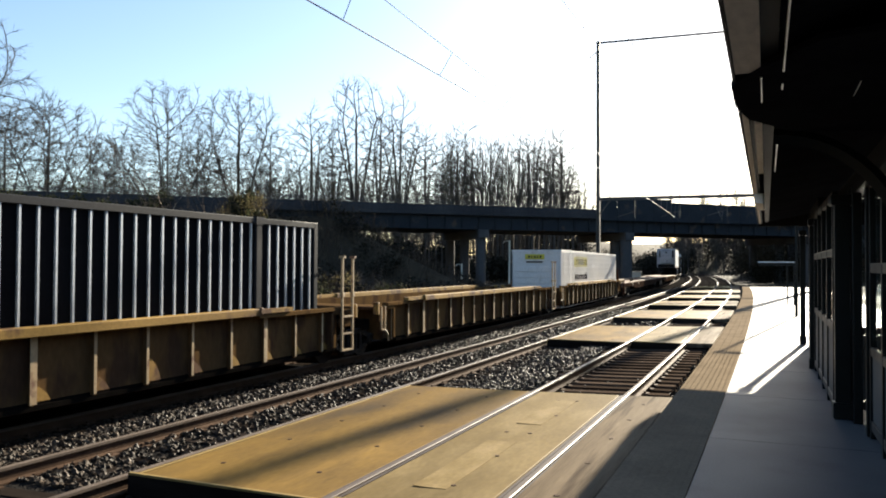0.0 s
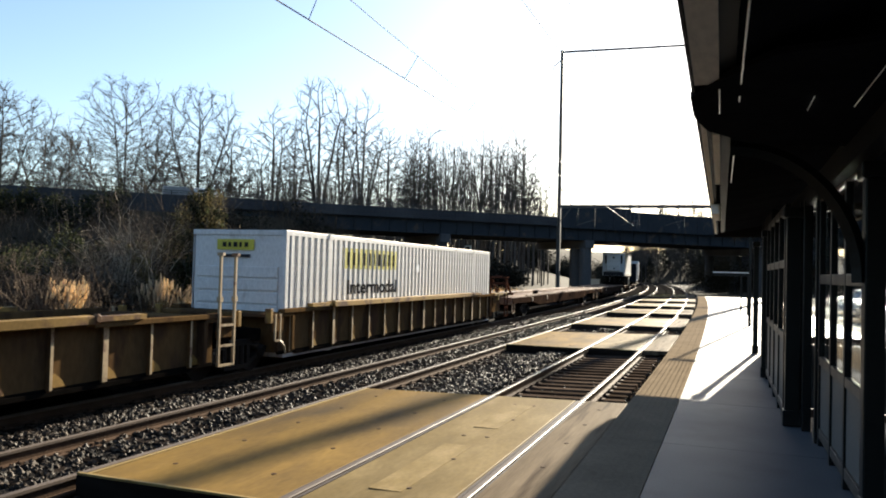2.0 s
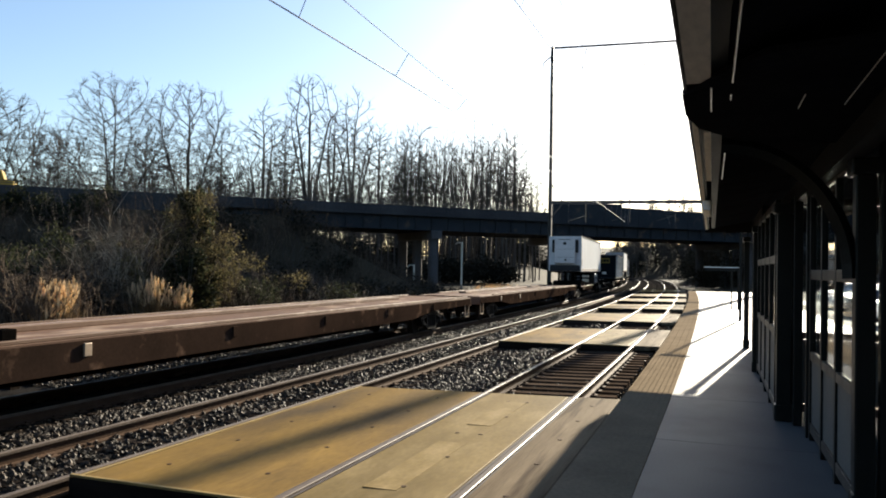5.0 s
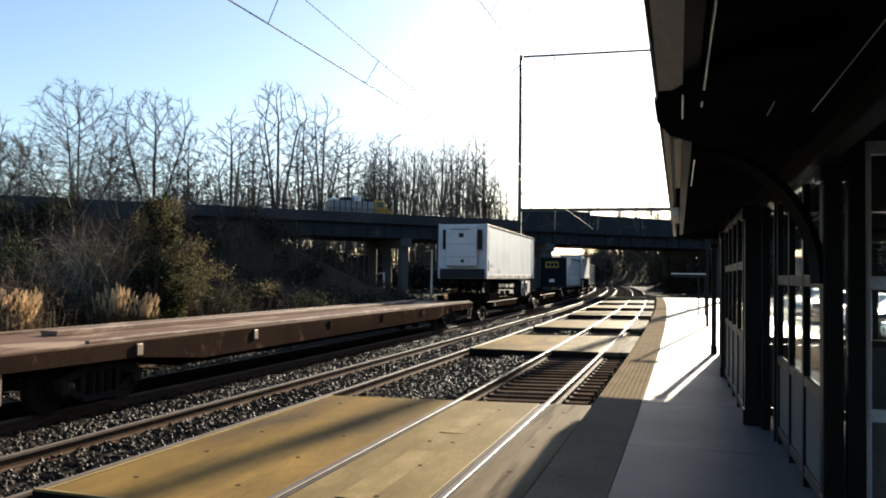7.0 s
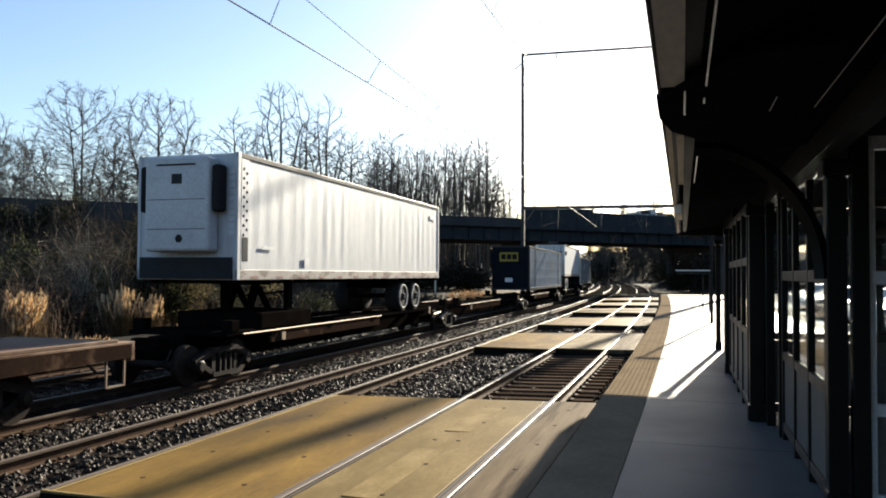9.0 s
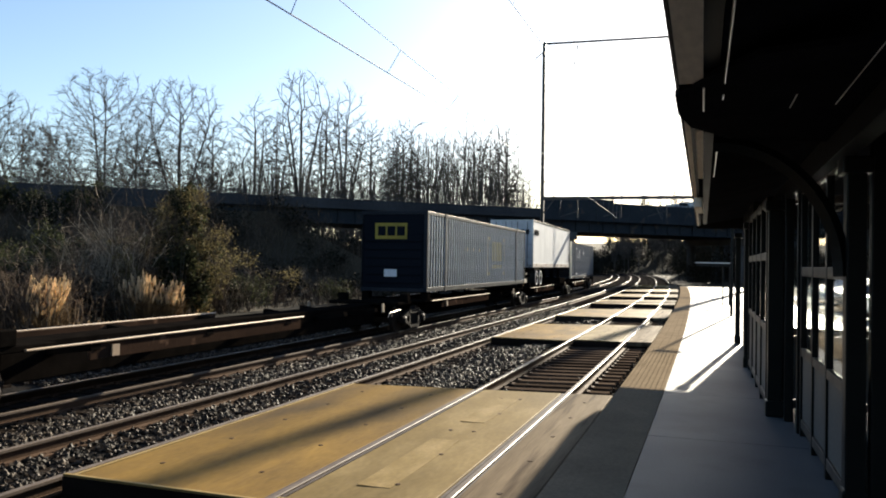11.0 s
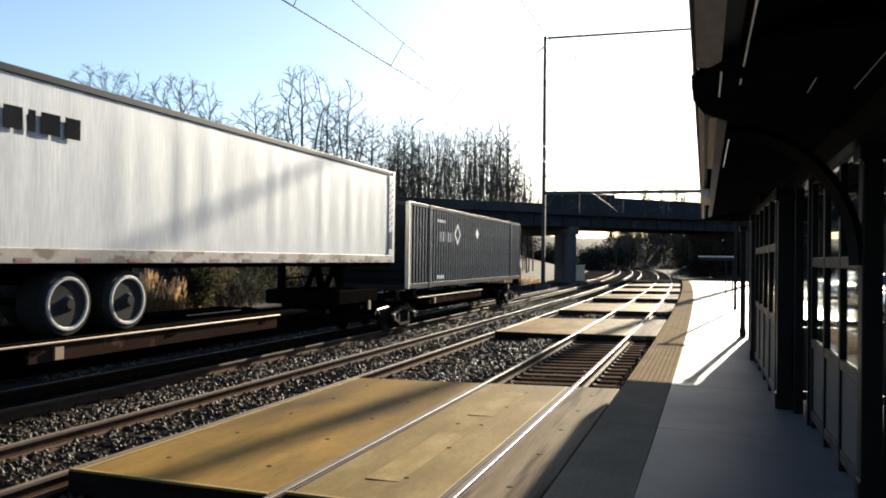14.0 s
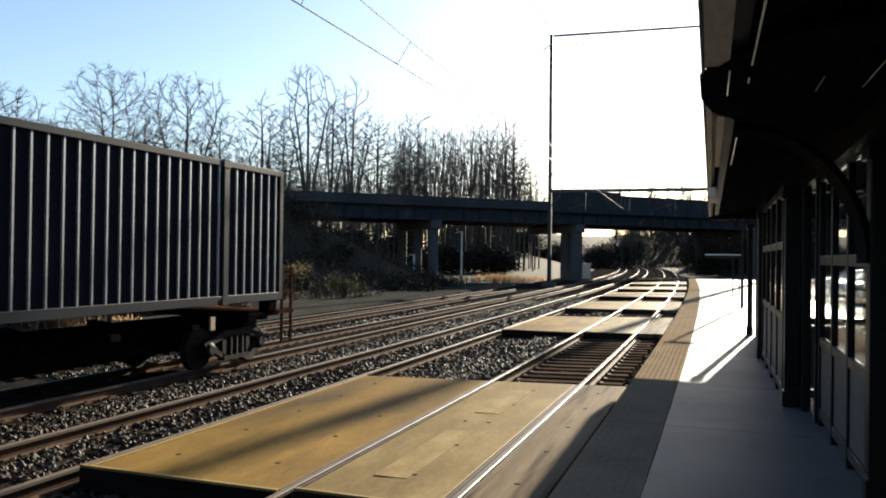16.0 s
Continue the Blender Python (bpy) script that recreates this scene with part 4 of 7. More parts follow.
def well_car(last=False):
    """An articulated well unit, 19.35 m between joints."""
    c = thing("well_car", "dirty yellow articulated well car with deep ribbed sides", "well car", "well cars of the train")
    H, W = 9.0, 1.48                 # half length of the sides, half width
    for s in (-1, 1):
        X = W - 0.15
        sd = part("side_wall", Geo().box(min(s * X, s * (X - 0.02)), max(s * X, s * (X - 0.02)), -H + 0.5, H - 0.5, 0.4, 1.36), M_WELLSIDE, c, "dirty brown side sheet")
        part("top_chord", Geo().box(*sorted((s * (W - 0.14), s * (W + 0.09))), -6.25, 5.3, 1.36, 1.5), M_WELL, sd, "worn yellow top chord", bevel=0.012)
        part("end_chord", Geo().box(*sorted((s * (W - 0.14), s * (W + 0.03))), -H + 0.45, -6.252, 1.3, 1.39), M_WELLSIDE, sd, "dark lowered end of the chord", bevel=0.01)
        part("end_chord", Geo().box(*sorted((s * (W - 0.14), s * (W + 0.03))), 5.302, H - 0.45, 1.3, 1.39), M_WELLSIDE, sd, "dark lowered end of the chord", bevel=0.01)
        for e, ye in ((-1, 6.25), (1, 5.3)):
            part("chord_end", Geo().disc((s * (W + 0.02), e * ye, 1.45), (s, 0, 0), [(0, 0.075), (0.07, 0.075), (0.09, 0.05)], 12).box(*sorted((s * (W - 0.1), s * (W + 0.07))), *sorted((e * ye, e * (ye + 1.1))), 1.4, 1.48), M_WELL, sd, "worn rounded end of the chord")
        part("bottom_sill", Geo().box(*sorted((s * (W - 0.2), s * (W - 0.14))), -H + 0.5, H - 0.5, 0.36, 0.44), M_UNDER, sd, bevel=0.012)
        for i in range(16):
            y = -8.15 + i * 1.06
            wide = 0.055 if i in (2, 8, 13) else 0.026
            xo, xi = s * (W - 0.065), s * X
            web = part("rib", Geo().box(*sorted((xi, xo)), y - 0.018, y + 0.018, 0.4, 1.359), M_WELLSIDE, sd, "dark brown rib with a worn flange coloured pale as sunlit")
            # flange paler than its web: the sun on its face is put into the colour
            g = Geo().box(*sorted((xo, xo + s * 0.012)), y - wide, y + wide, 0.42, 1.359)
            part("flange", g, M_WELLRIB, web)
            # sunlit patch of the sheet beside the rib's foot, cut as a thin yellow plate
            fw, fh = (0.36, 0.4) if i in (5, 10) else (0.32, 0.22)
            q = [(y + 0.03, 0.44), (y + 0.03 + fw, 0.44), (y + 0.03 + fw * 0.8, 0.44 + fh * 0.45), (y + 0.03 + fw * 0.4, 0.44 + fh * 0.92), (y + 0.03, 0.44 + fh)]
            g = Geo().add([(x, a, z) for x in (xi, xi + s * 0.012) for a, z in q], [(0, 1, 2, 3, 4), (9, 8, 7, 6, 5)] + [(k, k + 5, (k + 1) % 5 + 5, (k + 1) % 5) for k in range(5)])
            part("foot_plate", g, M_WELL, web, "thin yellow plate shaped as a sunlit patch")
    part("floor", Geo().box(-W + 0.1, W - 0.1, -H + 1.2, H - 1.2, 0.33, 0.4), M_UNDER, c)
    for s in (-1, 1):
        part("bulkhead", Geo().box(-W + 0.17, W - 0.17, *sorted((s * (H - 0.6), s * (H - 0.54))), 0.4, 1.215), M_WELLSIDE, c, "dark brown end bulkhead")
        g = Geo()
        y0, y1 = sorted((s * (H - 0.9), s * (H + (1.6 if last and s > 0 else 0.1))))
        g.box(-W, W, y0, y1, 1.22, 1.3)
        g.box(-W, W, *sorted((s * (H - 0.95), s * (H - 0.85))), 0.45, 1.24)
        part("end_platform", g, M_WELLSIDE, c, "dirty brown end platform", bevel=0.012)
        g = Geo().box(-0.3, 0.3, *sorted((s * (H - 0.5), s * 9.55)), 0.72, 1.05)
        g.box(-1.2, 1.2, *sorted((s * 9.0, s * 9.25)), 0.72, 0.98)
        part("draft_sill", g, M_UNDER, c, bevel=0.02)
        for q in (-1, 1):
            g = Geo().box(*sorted((q * (W - 0.1), q * (W - 0.02))), *sorted((s * (H - 0.5), s * (H - 0.05))), 0.9, 1.22)
            part("corner_plate", g, M_WELLSIDE, c, bevel=0.02)
            g = Geo().box(*sorted((q * (W - 0.1), q * (W + 0.05))), *sorted((s * (H + 0.05), s * (H + 0.16))), 1.1, 1.42)
            part("corner_bracket", g, M_WELL, c, "worn yellow corner bracket", bevel=0.015)
    for q in (-1, 1):
        g = Geo()
        yl = 10.35 if last else 8.68
        top = 1.4 if last or q < 0 else 2.54
        for d, z1 in ((-0.24, top), (0.24, top)):
            g.beam((q * (W + 0.04), yl + d, 0.36), (q * (W + 0.04), yl + d, z1), 0.05, 0.05)
        for z in (0.38, 0.76, 1.16):
            g.beam((q * (W + 0.04), yl - 0.24, z), (q * (W + 0.04), yl + 0.24, z), 0.045, 0.045)
        if top > 2:
            for d in (-0.24, 0.24):
                g.box(q * (W + 0.04) - 0.07, q * (W + 0.04) + 0.07, yl + d - 0.04, yl + d + 0.04, top - 0.02, top + 0.04)
                g.box(q * (W + 0.04) - 0.045, q * (W + 0.04) + 0.045, yl + d - 0.045, yl + d + 0.045, 1.62, 1.72)
        part("ladder", g, M_BROWN if last else M_WELLRIB, c, "rusty ladder" if last else "tall pale ladder and grab irons")
        g = Geo()
        for d in (-0.1, 0.1):
            g.beam((q * (W + 0.04), -8.85 + d, 0.72), (q * (W + 0.04), -8.85 + d, 1.3), 0.04, 0.04)
        g.beam((q * (W + 0.04), -8.95, 0.72), (q * (W + 0.04), -8.75, 0.72), 0.04, 0.04)
        part("grab_iron", g, M_WELLRIB, c, "pale grab iron")
        g = Geo().tube([(q * (W - 0.05), -8.7 + 0.35 * math.sin(a), 0.38 + 0.32 * math.cos(a)) for a in np.linspace(-0.2, 1.6, 7)], 0.025, 6)
        part("brake_pipe", g, M_WELLRIB, c, "curved pale brake pipe")
    if last:
        g = Geo()
        for x, y, z1 in ((-1.1, 10.5, 1.9), (-0.4, 10.55, 1.75), (0.5, 10.5, 1.95), (1.1, 10.55, 1.6)):
            g.beam((x, y, 0.9), (x, y, z1), 0.07, 0.07)
        g.beam((-1.2, 10.53, 1.3), (1.2, 10.53, 1.3), 0.06, 0.06).beam((-1.2, 10.53, 0.9), (1.2, 10.53, 0.9), 0.08, 0.08).beam((-0.4, 10.53, 1.7), (0.5, 10.53, 1.7), 0.05, 0.05)
        part("end_rail", g, M_BROWN, c, "rusty end hand rails")
        g = Geo().disc((-0.75, 10.62, 1.62), (0, 1, 0), [(0, 0.24), (0.03, 0.26), (0.06, 0.22)], 16)
        part("brake_wheel", g, M_BROWN, c, "rusty brake wheel")
        for q in (-1, 1):
            part("end_chord", Geo().box(*sorted((q * (W - 0.16), q * (W + 0.03))), H - 0.4, H + 1.58, 1.301, 1.42), M_WELL, c, "worn yellow chord over the end truck", bevel=0.012)
            part("end_side", Geo().box(*sorted((q * (W - 0.12), q * (W - 0.08))), H - 0.45, H + 0.75, 0.62, 1.219), M_WELLSIDE, c, "dirty brown end side sheet")
        coupler(c, 10.55, 1)
    truck(c, 9.55 if last else 9.675, 0.46)
    return c


def ribbed_side(parent, side_x, out, y0, y1, z0, z1, paint, rib_paint, pitch=0.3, wide=0.1, depth=0.032, cache={}):
    """A flat sheet with proud upright ribs, each rib a piece of its own."""
    n = int((y1 - y0) / pitch)
    pitch = (y1 - y0) / n
    sheet = part("side_panel", Geo().box(*sorted((side_x, side_x - out * 0.02)), y0, y1, z0, z1), paint, parent, "ribbed steel side")
    key = (out, wide, z1 - z0, rib_paint.name)
    if key not in cache:
        w, h, d = wide / 2, z1 - z0, depth * out
        FL = 0.008 if wide != 0.07 else 0.018
        cache[key] = Geo().add([(0, -w - FL, 0), (d, -w, 0), (d, w, 0), (0, w + FL, 0), (0, -w - FL, h), (d, -w, h), (d, w, h), (0, w + FL, h)],
                               [(0, 1, 5, 4), (1, 2, 6, 5), (2, 3, 7, 6), (4, 5, 6, 7), (3, 2, 1, 0)]).mesh("rib", rib_paint)
    for i in range(n):
        ob = new("rib", cache[key])
        ob.parent = sheet
        ob.matrix_basis = pose(side_x, y0 + (i + 0.5) * pitch, z0)
    return sheet


def lines_mark(parent, rects, material, x, label, name="mark", ribs=None):
    """Flat painted bars on the near side: rects of (y0, y1, z0, z1)."""
    if not ribs:
        for y0, y1, z0, z1 in rects:
            bar = part(name, Geo().box(x, x + 0.006, y0, y1, z0, z1), material, parent, label)
        return bar
    g = Geo()
    for y0, y1, z0, z1 in rects:
        # painted over a ribbed sheet: on the crests and in the valleys between them
        pitch, wide = ribs[:2]
        crest = 1.2502 + (ribs[2] if len(ribs) > 2 else 0.032)
        fl = 0.008 if wide != 0.07 else 0.018
        n = int(16.29 / pitch)
        p = 16.29 / n
        for i in range(n):
            a = -8.145 + i * p
            lo = (p - wide) / 2
            for u, v, xx in ((a + lo, a + lo + wide, crest), (a + lo + wide + fl, a + p + lo - fl, 1.2505)):
                u, v = max(u, y0), min(v, y1)
                if v - u > 0.01:
                    g.box(xx, xx + 0.003, u, v, z0, z1)
    return part(name, g, material, parent, label)


def container(zb, paint, trim_paint, label, length=16.55, pitch=0.3, group="containers on the train", posts=True, wide=0.1, ribs=None, near_post=None, depth=0.032):
    """A 53-foot domestic container, its floor at zb above the rail."""
    c = thing("freight_container", label, "container", group)
    h, L, W = 2.9, length / 2, 1.3
    for s in (-1, 1):
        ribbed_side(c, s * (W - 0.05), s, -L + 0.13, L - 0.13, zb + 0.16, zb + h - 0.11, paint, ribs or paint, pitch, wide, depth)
        x0, x1 = sorted((s * (W - 0.07), s * W))
        part("top_rail", Geo().box(x0, x1, -L + 0.1, L - 0.1, zb + h - 0.12, zb + h), trim_paint, c, bevel=0.008)
        part("bottom_rail", Geo().box(x0, x1, -L + 0.1, L - 0.1, zb, zb + 0.17), trim_paint, c, bevel=0.008)
        for e in (-1, 1):
            y0, y1 = sorted((e * (L - 0.14), e * L))
            part("corner_post", Geo().box(x0 - 0.06 * (s < 0) * -1 if s < 0 else x0 - 0.06, x1, y0, y1, zb, zb + h), (near_post if e < 0 and near_post else trim_paint), c, bevel=0.01)
            if posts:
                y0, y1 = sorted((e * (L - 2.25), e * (L - 2.08)))
                xa, xb = sorted((s * (W - 0.06), s * (W + 0.006)))
                p = part("stacking_post", Geo().box(xa, xb, y0, y1, zb - 0.01, zb + h + 0.01), trim_paint, c, bevel=0.01)
                for z0, z1 in ((zb + h - 0.14, zb + h + 0.02), (zb - 0.02, zb + 0.13)):
                    part("corner_casting", Geo().box(xa - 0.004, xb + 0.012, y0 - 0.03, y1 + 0.03, z0, z1), trim_paint, p)
    part("roof", Geo().box(-W + 0.03, W - 0.03, -L + 0.05, L - 0.05, zb + h - 0.06, zb + h - 0.02), paint, c)
    part("floor", Geo().box(-W + 0.03, W - 0.03, -L + 0.05, L - 0.05, zb + 0.02, zb + 0.15), M_UNDER, c)
    # ends: the near one a ribbed wall, the far one doors with locking bars
    end = part("end_wall", Geo().box(-W + 0.1, W - 0.1, -L + 0.03, -L + 0.07, zb + 0.1, zb + h - 0.1), paint, c)
    for k in range(6):
        z = zb + 0.3 + 0.3 * k
        part("end_rib", Geo().box(-W + 0.2, W - 0.2, -L - 0.014, -L + 0.03, z, z + 0.25), paint, end, bevel=0.012)
    for s in (-1, 1):
        door = part("door", Geo().box(*sorted((s * 0.015, s * (W - 0.12))), L - 0.08, L - 0.03, zb + 0.12, zb + h - 0.12), paint, c)
        for x in (0.35, 0.9):
            part("locking_bar", Geo().tube([(s * x, L - 0.01, zb + 0.1), (s * x, L - 0.01, zb + h - 0.1)], 0.018, 6), M_ALU, door)
    for z in (zb, zb + h - 0.12):
        for e in (-1, 1):
            part("end_rail", Geo().box(-W + 0.05, W - 0.05, *sorted((e * (L - 0.1), e * L)), z, z + 0.12), trim_paint, c, bevel=0.008)
    return c


def spine_unit(kind, end=0, nose=-1):
    """One unit of an articulated spine car, 18.0 m between joints."""
    c = thing("spine_car", "low articulated spine car with a narrow centre sill and side arms", "spine car", "spine cars of the train")
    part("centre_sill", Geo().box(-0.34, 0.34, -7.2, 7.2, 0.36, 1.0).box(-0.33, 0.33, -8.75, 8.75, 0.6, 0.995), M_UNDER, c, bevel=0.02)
    for s in (-1, 1):
        x0, x1 = sorted((s * 1.245, s * 1.3))
        # thin pale strip: the highlight along the top edge is put into its colour
        part("side_walk", Geo().box(x0, x1, -7.6, 0.7, 0.985, 1.02), M_DECKRAIL, c, "worn walkway edge with its highlight in the colour", bevel=0.01)
        part("side_sill", Geo().box(*sorted((s * 1.2, s * 1.26)), -6.3, 0.6, 0.72, 0.984), M_DECKSIDE, c, "dark rusty side sill")
        for y in (-6.2, -3.1, 0.0, 3.1, 5.2):
            g = Geo().beam((s * 0.3, y, 0.8), (s * 1.27, y, 0.93), 0.22, 0.12)
            part("side_arm", g, M_UNDER, c)
        g = Geo().box(*sorted((s * 1.262, s * 1.3)), -5.85, -5.68, 0.74, 0.93)
        part("bracket", g, M_DECKRAIL, c, "pale worn bracket")
        part("bracket", Geo().box(*sorted((s * 1.262, s * 1.3)), 5.62, 5.76, 0.84, 1.1), M_DECKRAIL, c, "pale worn bracket")
        if end <= 0:
            part("grab_iron", Geo().tube([(s * 1.29, 6.1, 0.66), (s * 1.29, 6.25, 0.8), (s * 1.29, 7.1, 0.84)], 0.02, 6).beam((s * 1.29, 6.4, 0.8), (s * 1.29, 6.4, 0.66), 0.03, 0.03), M_DECKRAIL, c, "pale grab iron")
    for e in (-1, 1):
        part("end_platform", Geo().box(-1.25, 1.25, *sorted((e * 7.0, e * 8.2)), 0.98, 1.08), M_UNDER, c, bevel=0.015)
        for s in (-1, 1):
            part("pedestal", Geo().box(*sorted((s * 1.0, s * 1.28)), *sorted((e * 7.75, e * 8.05)), 1.081, 1.32), M_UNDER, c, bevel=0.015)
    if kind == "trailer":
        n = nose
        g = Geo()
        for x in (-0.3, 0.3):
            g.beam((x, n * 6.0, 1.0), (x, n * 5.4, 2.1), 0.14, 0.2)
            g.beam((x, n * 4.4, 1.0), (x, n * 5.3, 2.0), 0.12, 0.12)
        g.box(-0.5, 0.5, *sorted((n * 5.8, n * 5.0)), 2.06, 2.16)
        part("trailer_hitch", g, M_UNDER, c, "black trailer hitch stand")
        # solid black bulk, added for the shade under the trailer as well as the hitch
        part("hitch_base", Geo().box(-1.15, 1.15, *sorted((n * 6.6, n * 4.0)), 1.03, 1.42), M_UNDER, c, "black box for the hitch base and the shade about it", bevel=0.03)
        for s in (-1, 1):
            part("wheel_plate", Geo().box(*sorted((s * 0.62, s * 1.29)), *sorted((n * 2.0, -n * 8.2)), 0.985, 1.05), M_UNDER, c)
    truck(c, 6.8 if end > 0 else 8.95, 0.42)
    if end < 0:
        truck(c, -8.0, 0.42)
        coupler(c, -8.7, -1)
    return c


def flat_car(L, hitch):
    """A long flat car of half length L."""
    c = thing("flat_car", "long empty rusty brown flat car with worn deck rails", "flat car", "flat cars of the train")
    W = 1.35
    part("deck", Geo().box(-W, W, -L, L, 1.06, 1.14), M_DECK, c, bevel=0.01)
    for s in (-1, 1):
        g = Geo()
        x0, x1 = sorted((s * (W - 0.04), s * (W + 0.02)))
        g.add([(x, y, z) for x in (x0, x1) for y, z in ((-L, 0.86), (-10.0, 0.82), (-8.0, 0.62), (8.0, 0.62), (10.0, 0.82), (L, 0.86), (L, 1.1), (-L, 1.1))],
              [tuple(range(8)), tuple(range(15, 7, -1))] + [(i, i + 8, (i + 1) % 8 + 8, (i + 1) % 8) for i in range(8)])
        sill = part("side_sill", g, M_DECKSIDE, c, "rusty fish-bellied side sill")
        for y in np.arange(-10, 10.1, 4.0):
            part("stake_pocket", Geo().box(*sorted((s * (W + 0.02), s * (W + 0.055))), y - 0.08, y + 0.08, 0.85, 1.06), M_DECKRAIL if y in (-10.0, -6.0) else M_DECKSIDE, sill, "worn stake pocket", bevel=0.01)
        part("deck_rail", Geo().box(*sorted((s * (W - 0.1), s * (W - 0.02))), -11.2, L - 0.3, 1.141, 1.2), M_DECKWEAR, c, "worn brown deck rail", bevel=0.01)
    part("guide_rail", Geo().box(-0.62, -0.26, -10.2, L - 3.6, 1.141, 1.235), M_DECKWEAR, c, "worn brown guide rail", bevel=0.01)
    # sill made deep to hide the sunlit ballast, keeping the underside dark
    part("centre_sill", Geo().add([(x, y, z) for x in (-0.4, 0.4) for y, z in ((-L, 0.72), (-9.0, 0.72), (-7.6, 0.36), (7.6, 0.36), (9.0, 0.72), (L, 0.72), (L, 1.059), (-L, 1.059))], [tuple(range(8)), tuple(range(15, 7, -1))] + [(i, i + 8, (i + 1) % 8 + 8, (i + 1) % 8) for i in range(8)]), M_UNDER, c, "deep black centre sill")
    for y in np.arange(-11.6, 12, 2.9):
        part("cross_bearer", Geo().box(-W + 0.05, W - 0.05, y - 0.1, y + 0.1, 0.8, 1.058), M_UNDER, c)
    # raised trailer hitch
    if hitch:
        g = Geo()
        for x in (-0.42, 0.42):
            g.beam((x, -L + 2.45, 1.14), (x, -L + 2.52, 1.98), 0.08, 0.16)
        g.beam((-0.44, -L + 2.5, 1.75), (0.44, -L + 2.5, 1.75), 0.06, 0.1)
        g.box(-0.5, 0.5, -L + 2.3, -L + 2.7, 2.02, 2.1)
        g.disc((0, -L + 2.5, 2.1), (0, 0, 1), [(0, 0.2), (0.05, 0.17)], 12)
        h = part("trailer_hitch", g, M_BROWN, c, "rusty brown folding trailer hitch")
        g = Geo()
        for x in (-0.36, 0.36):
            g.beam((x, -L + 2.6, 1.95), (x, -L + 3.8, 1.18), 0.07, 0.12)
        g.box(-0.46, 0.46, -L + 3.6, -L + 3.95, 1.141, 1.26)
        part("strut", g, M_BROWN, h, "rusty diagonal strut")
    for y in (-7.3,) if hitch else ():
        part("hold_down_box", Geo().box(0.8, 1.05, y, y + 0.28, 1.141, 1.34), M_UNDER, c, bevel=0.02)
    for e in (-1, 1):
        part("end_sill", Geo().box(-W, W, *sorted((e * L, e * (L + 0.1))), 0.8, 1.139), M_DECK, c, bevel=0.01)
        coupler(c, e * (L + 0.1), e)
        truck(c, e * 10.6, 0.42)
        for s in (-1, 1):
            g = Geo()
            for d in (-0.22, 0.22):
                g.beam((s * (W - 0.03), e * (L - 0.35) + d, 0.4), (s * (W - 0.03), e * (L - 0.35) + d, 0.9), 0.035, 0.035)
            g.beam((s * (W - 0.03), e * (L - 0.35) - 0.22, 0.4), (s * (W - 0.03), e * (L - 0.35) + 0.22, 0.4), 0.035, 0.035)
            part("step", g, M_DECKRAIL, c, "worn stirrup step")
    return c


def tandem(parent, ys, r=0.52, z=1.05):
    for y in ys:
        axle = part("axle", Geo().tube([(-1.1, y, z + r), (1.1, y, z + r)], 0.06, 8), M_UNDER, parent)
        for s in (-1, 1):
            w = part("wheel", Geo().disc((s * 0.98, y, z + r), (s, 0, 0), [(-0.3, r * 0.7), (-0.28, r * 0.96), (-0.05, r), (0.16, r), (0.22, r * 0.94), (0.225, r * 0.62)], 24), M_TYRE, axle, "black trailer tyre")
            g = Geo()
            g.tube([(s * 1.206, y + math.cos(q) * r * 0.76, z + r + math.sin(q) * r * 0.76) for q in np.linspace(0, 2 * math.pi, 25)], 0.034, 6)
            part("rim", g, M_RIM, axle, "pale wheel rim")
            part("hub", Geo().disc((s * 0.98, y, z + r), (s, 0, 0), [(0.1, r * 0.6), (0.14, 0.2), (0.24, 0.12), (0.3, 0.08)], 14), M_DARKRAIL, axle)


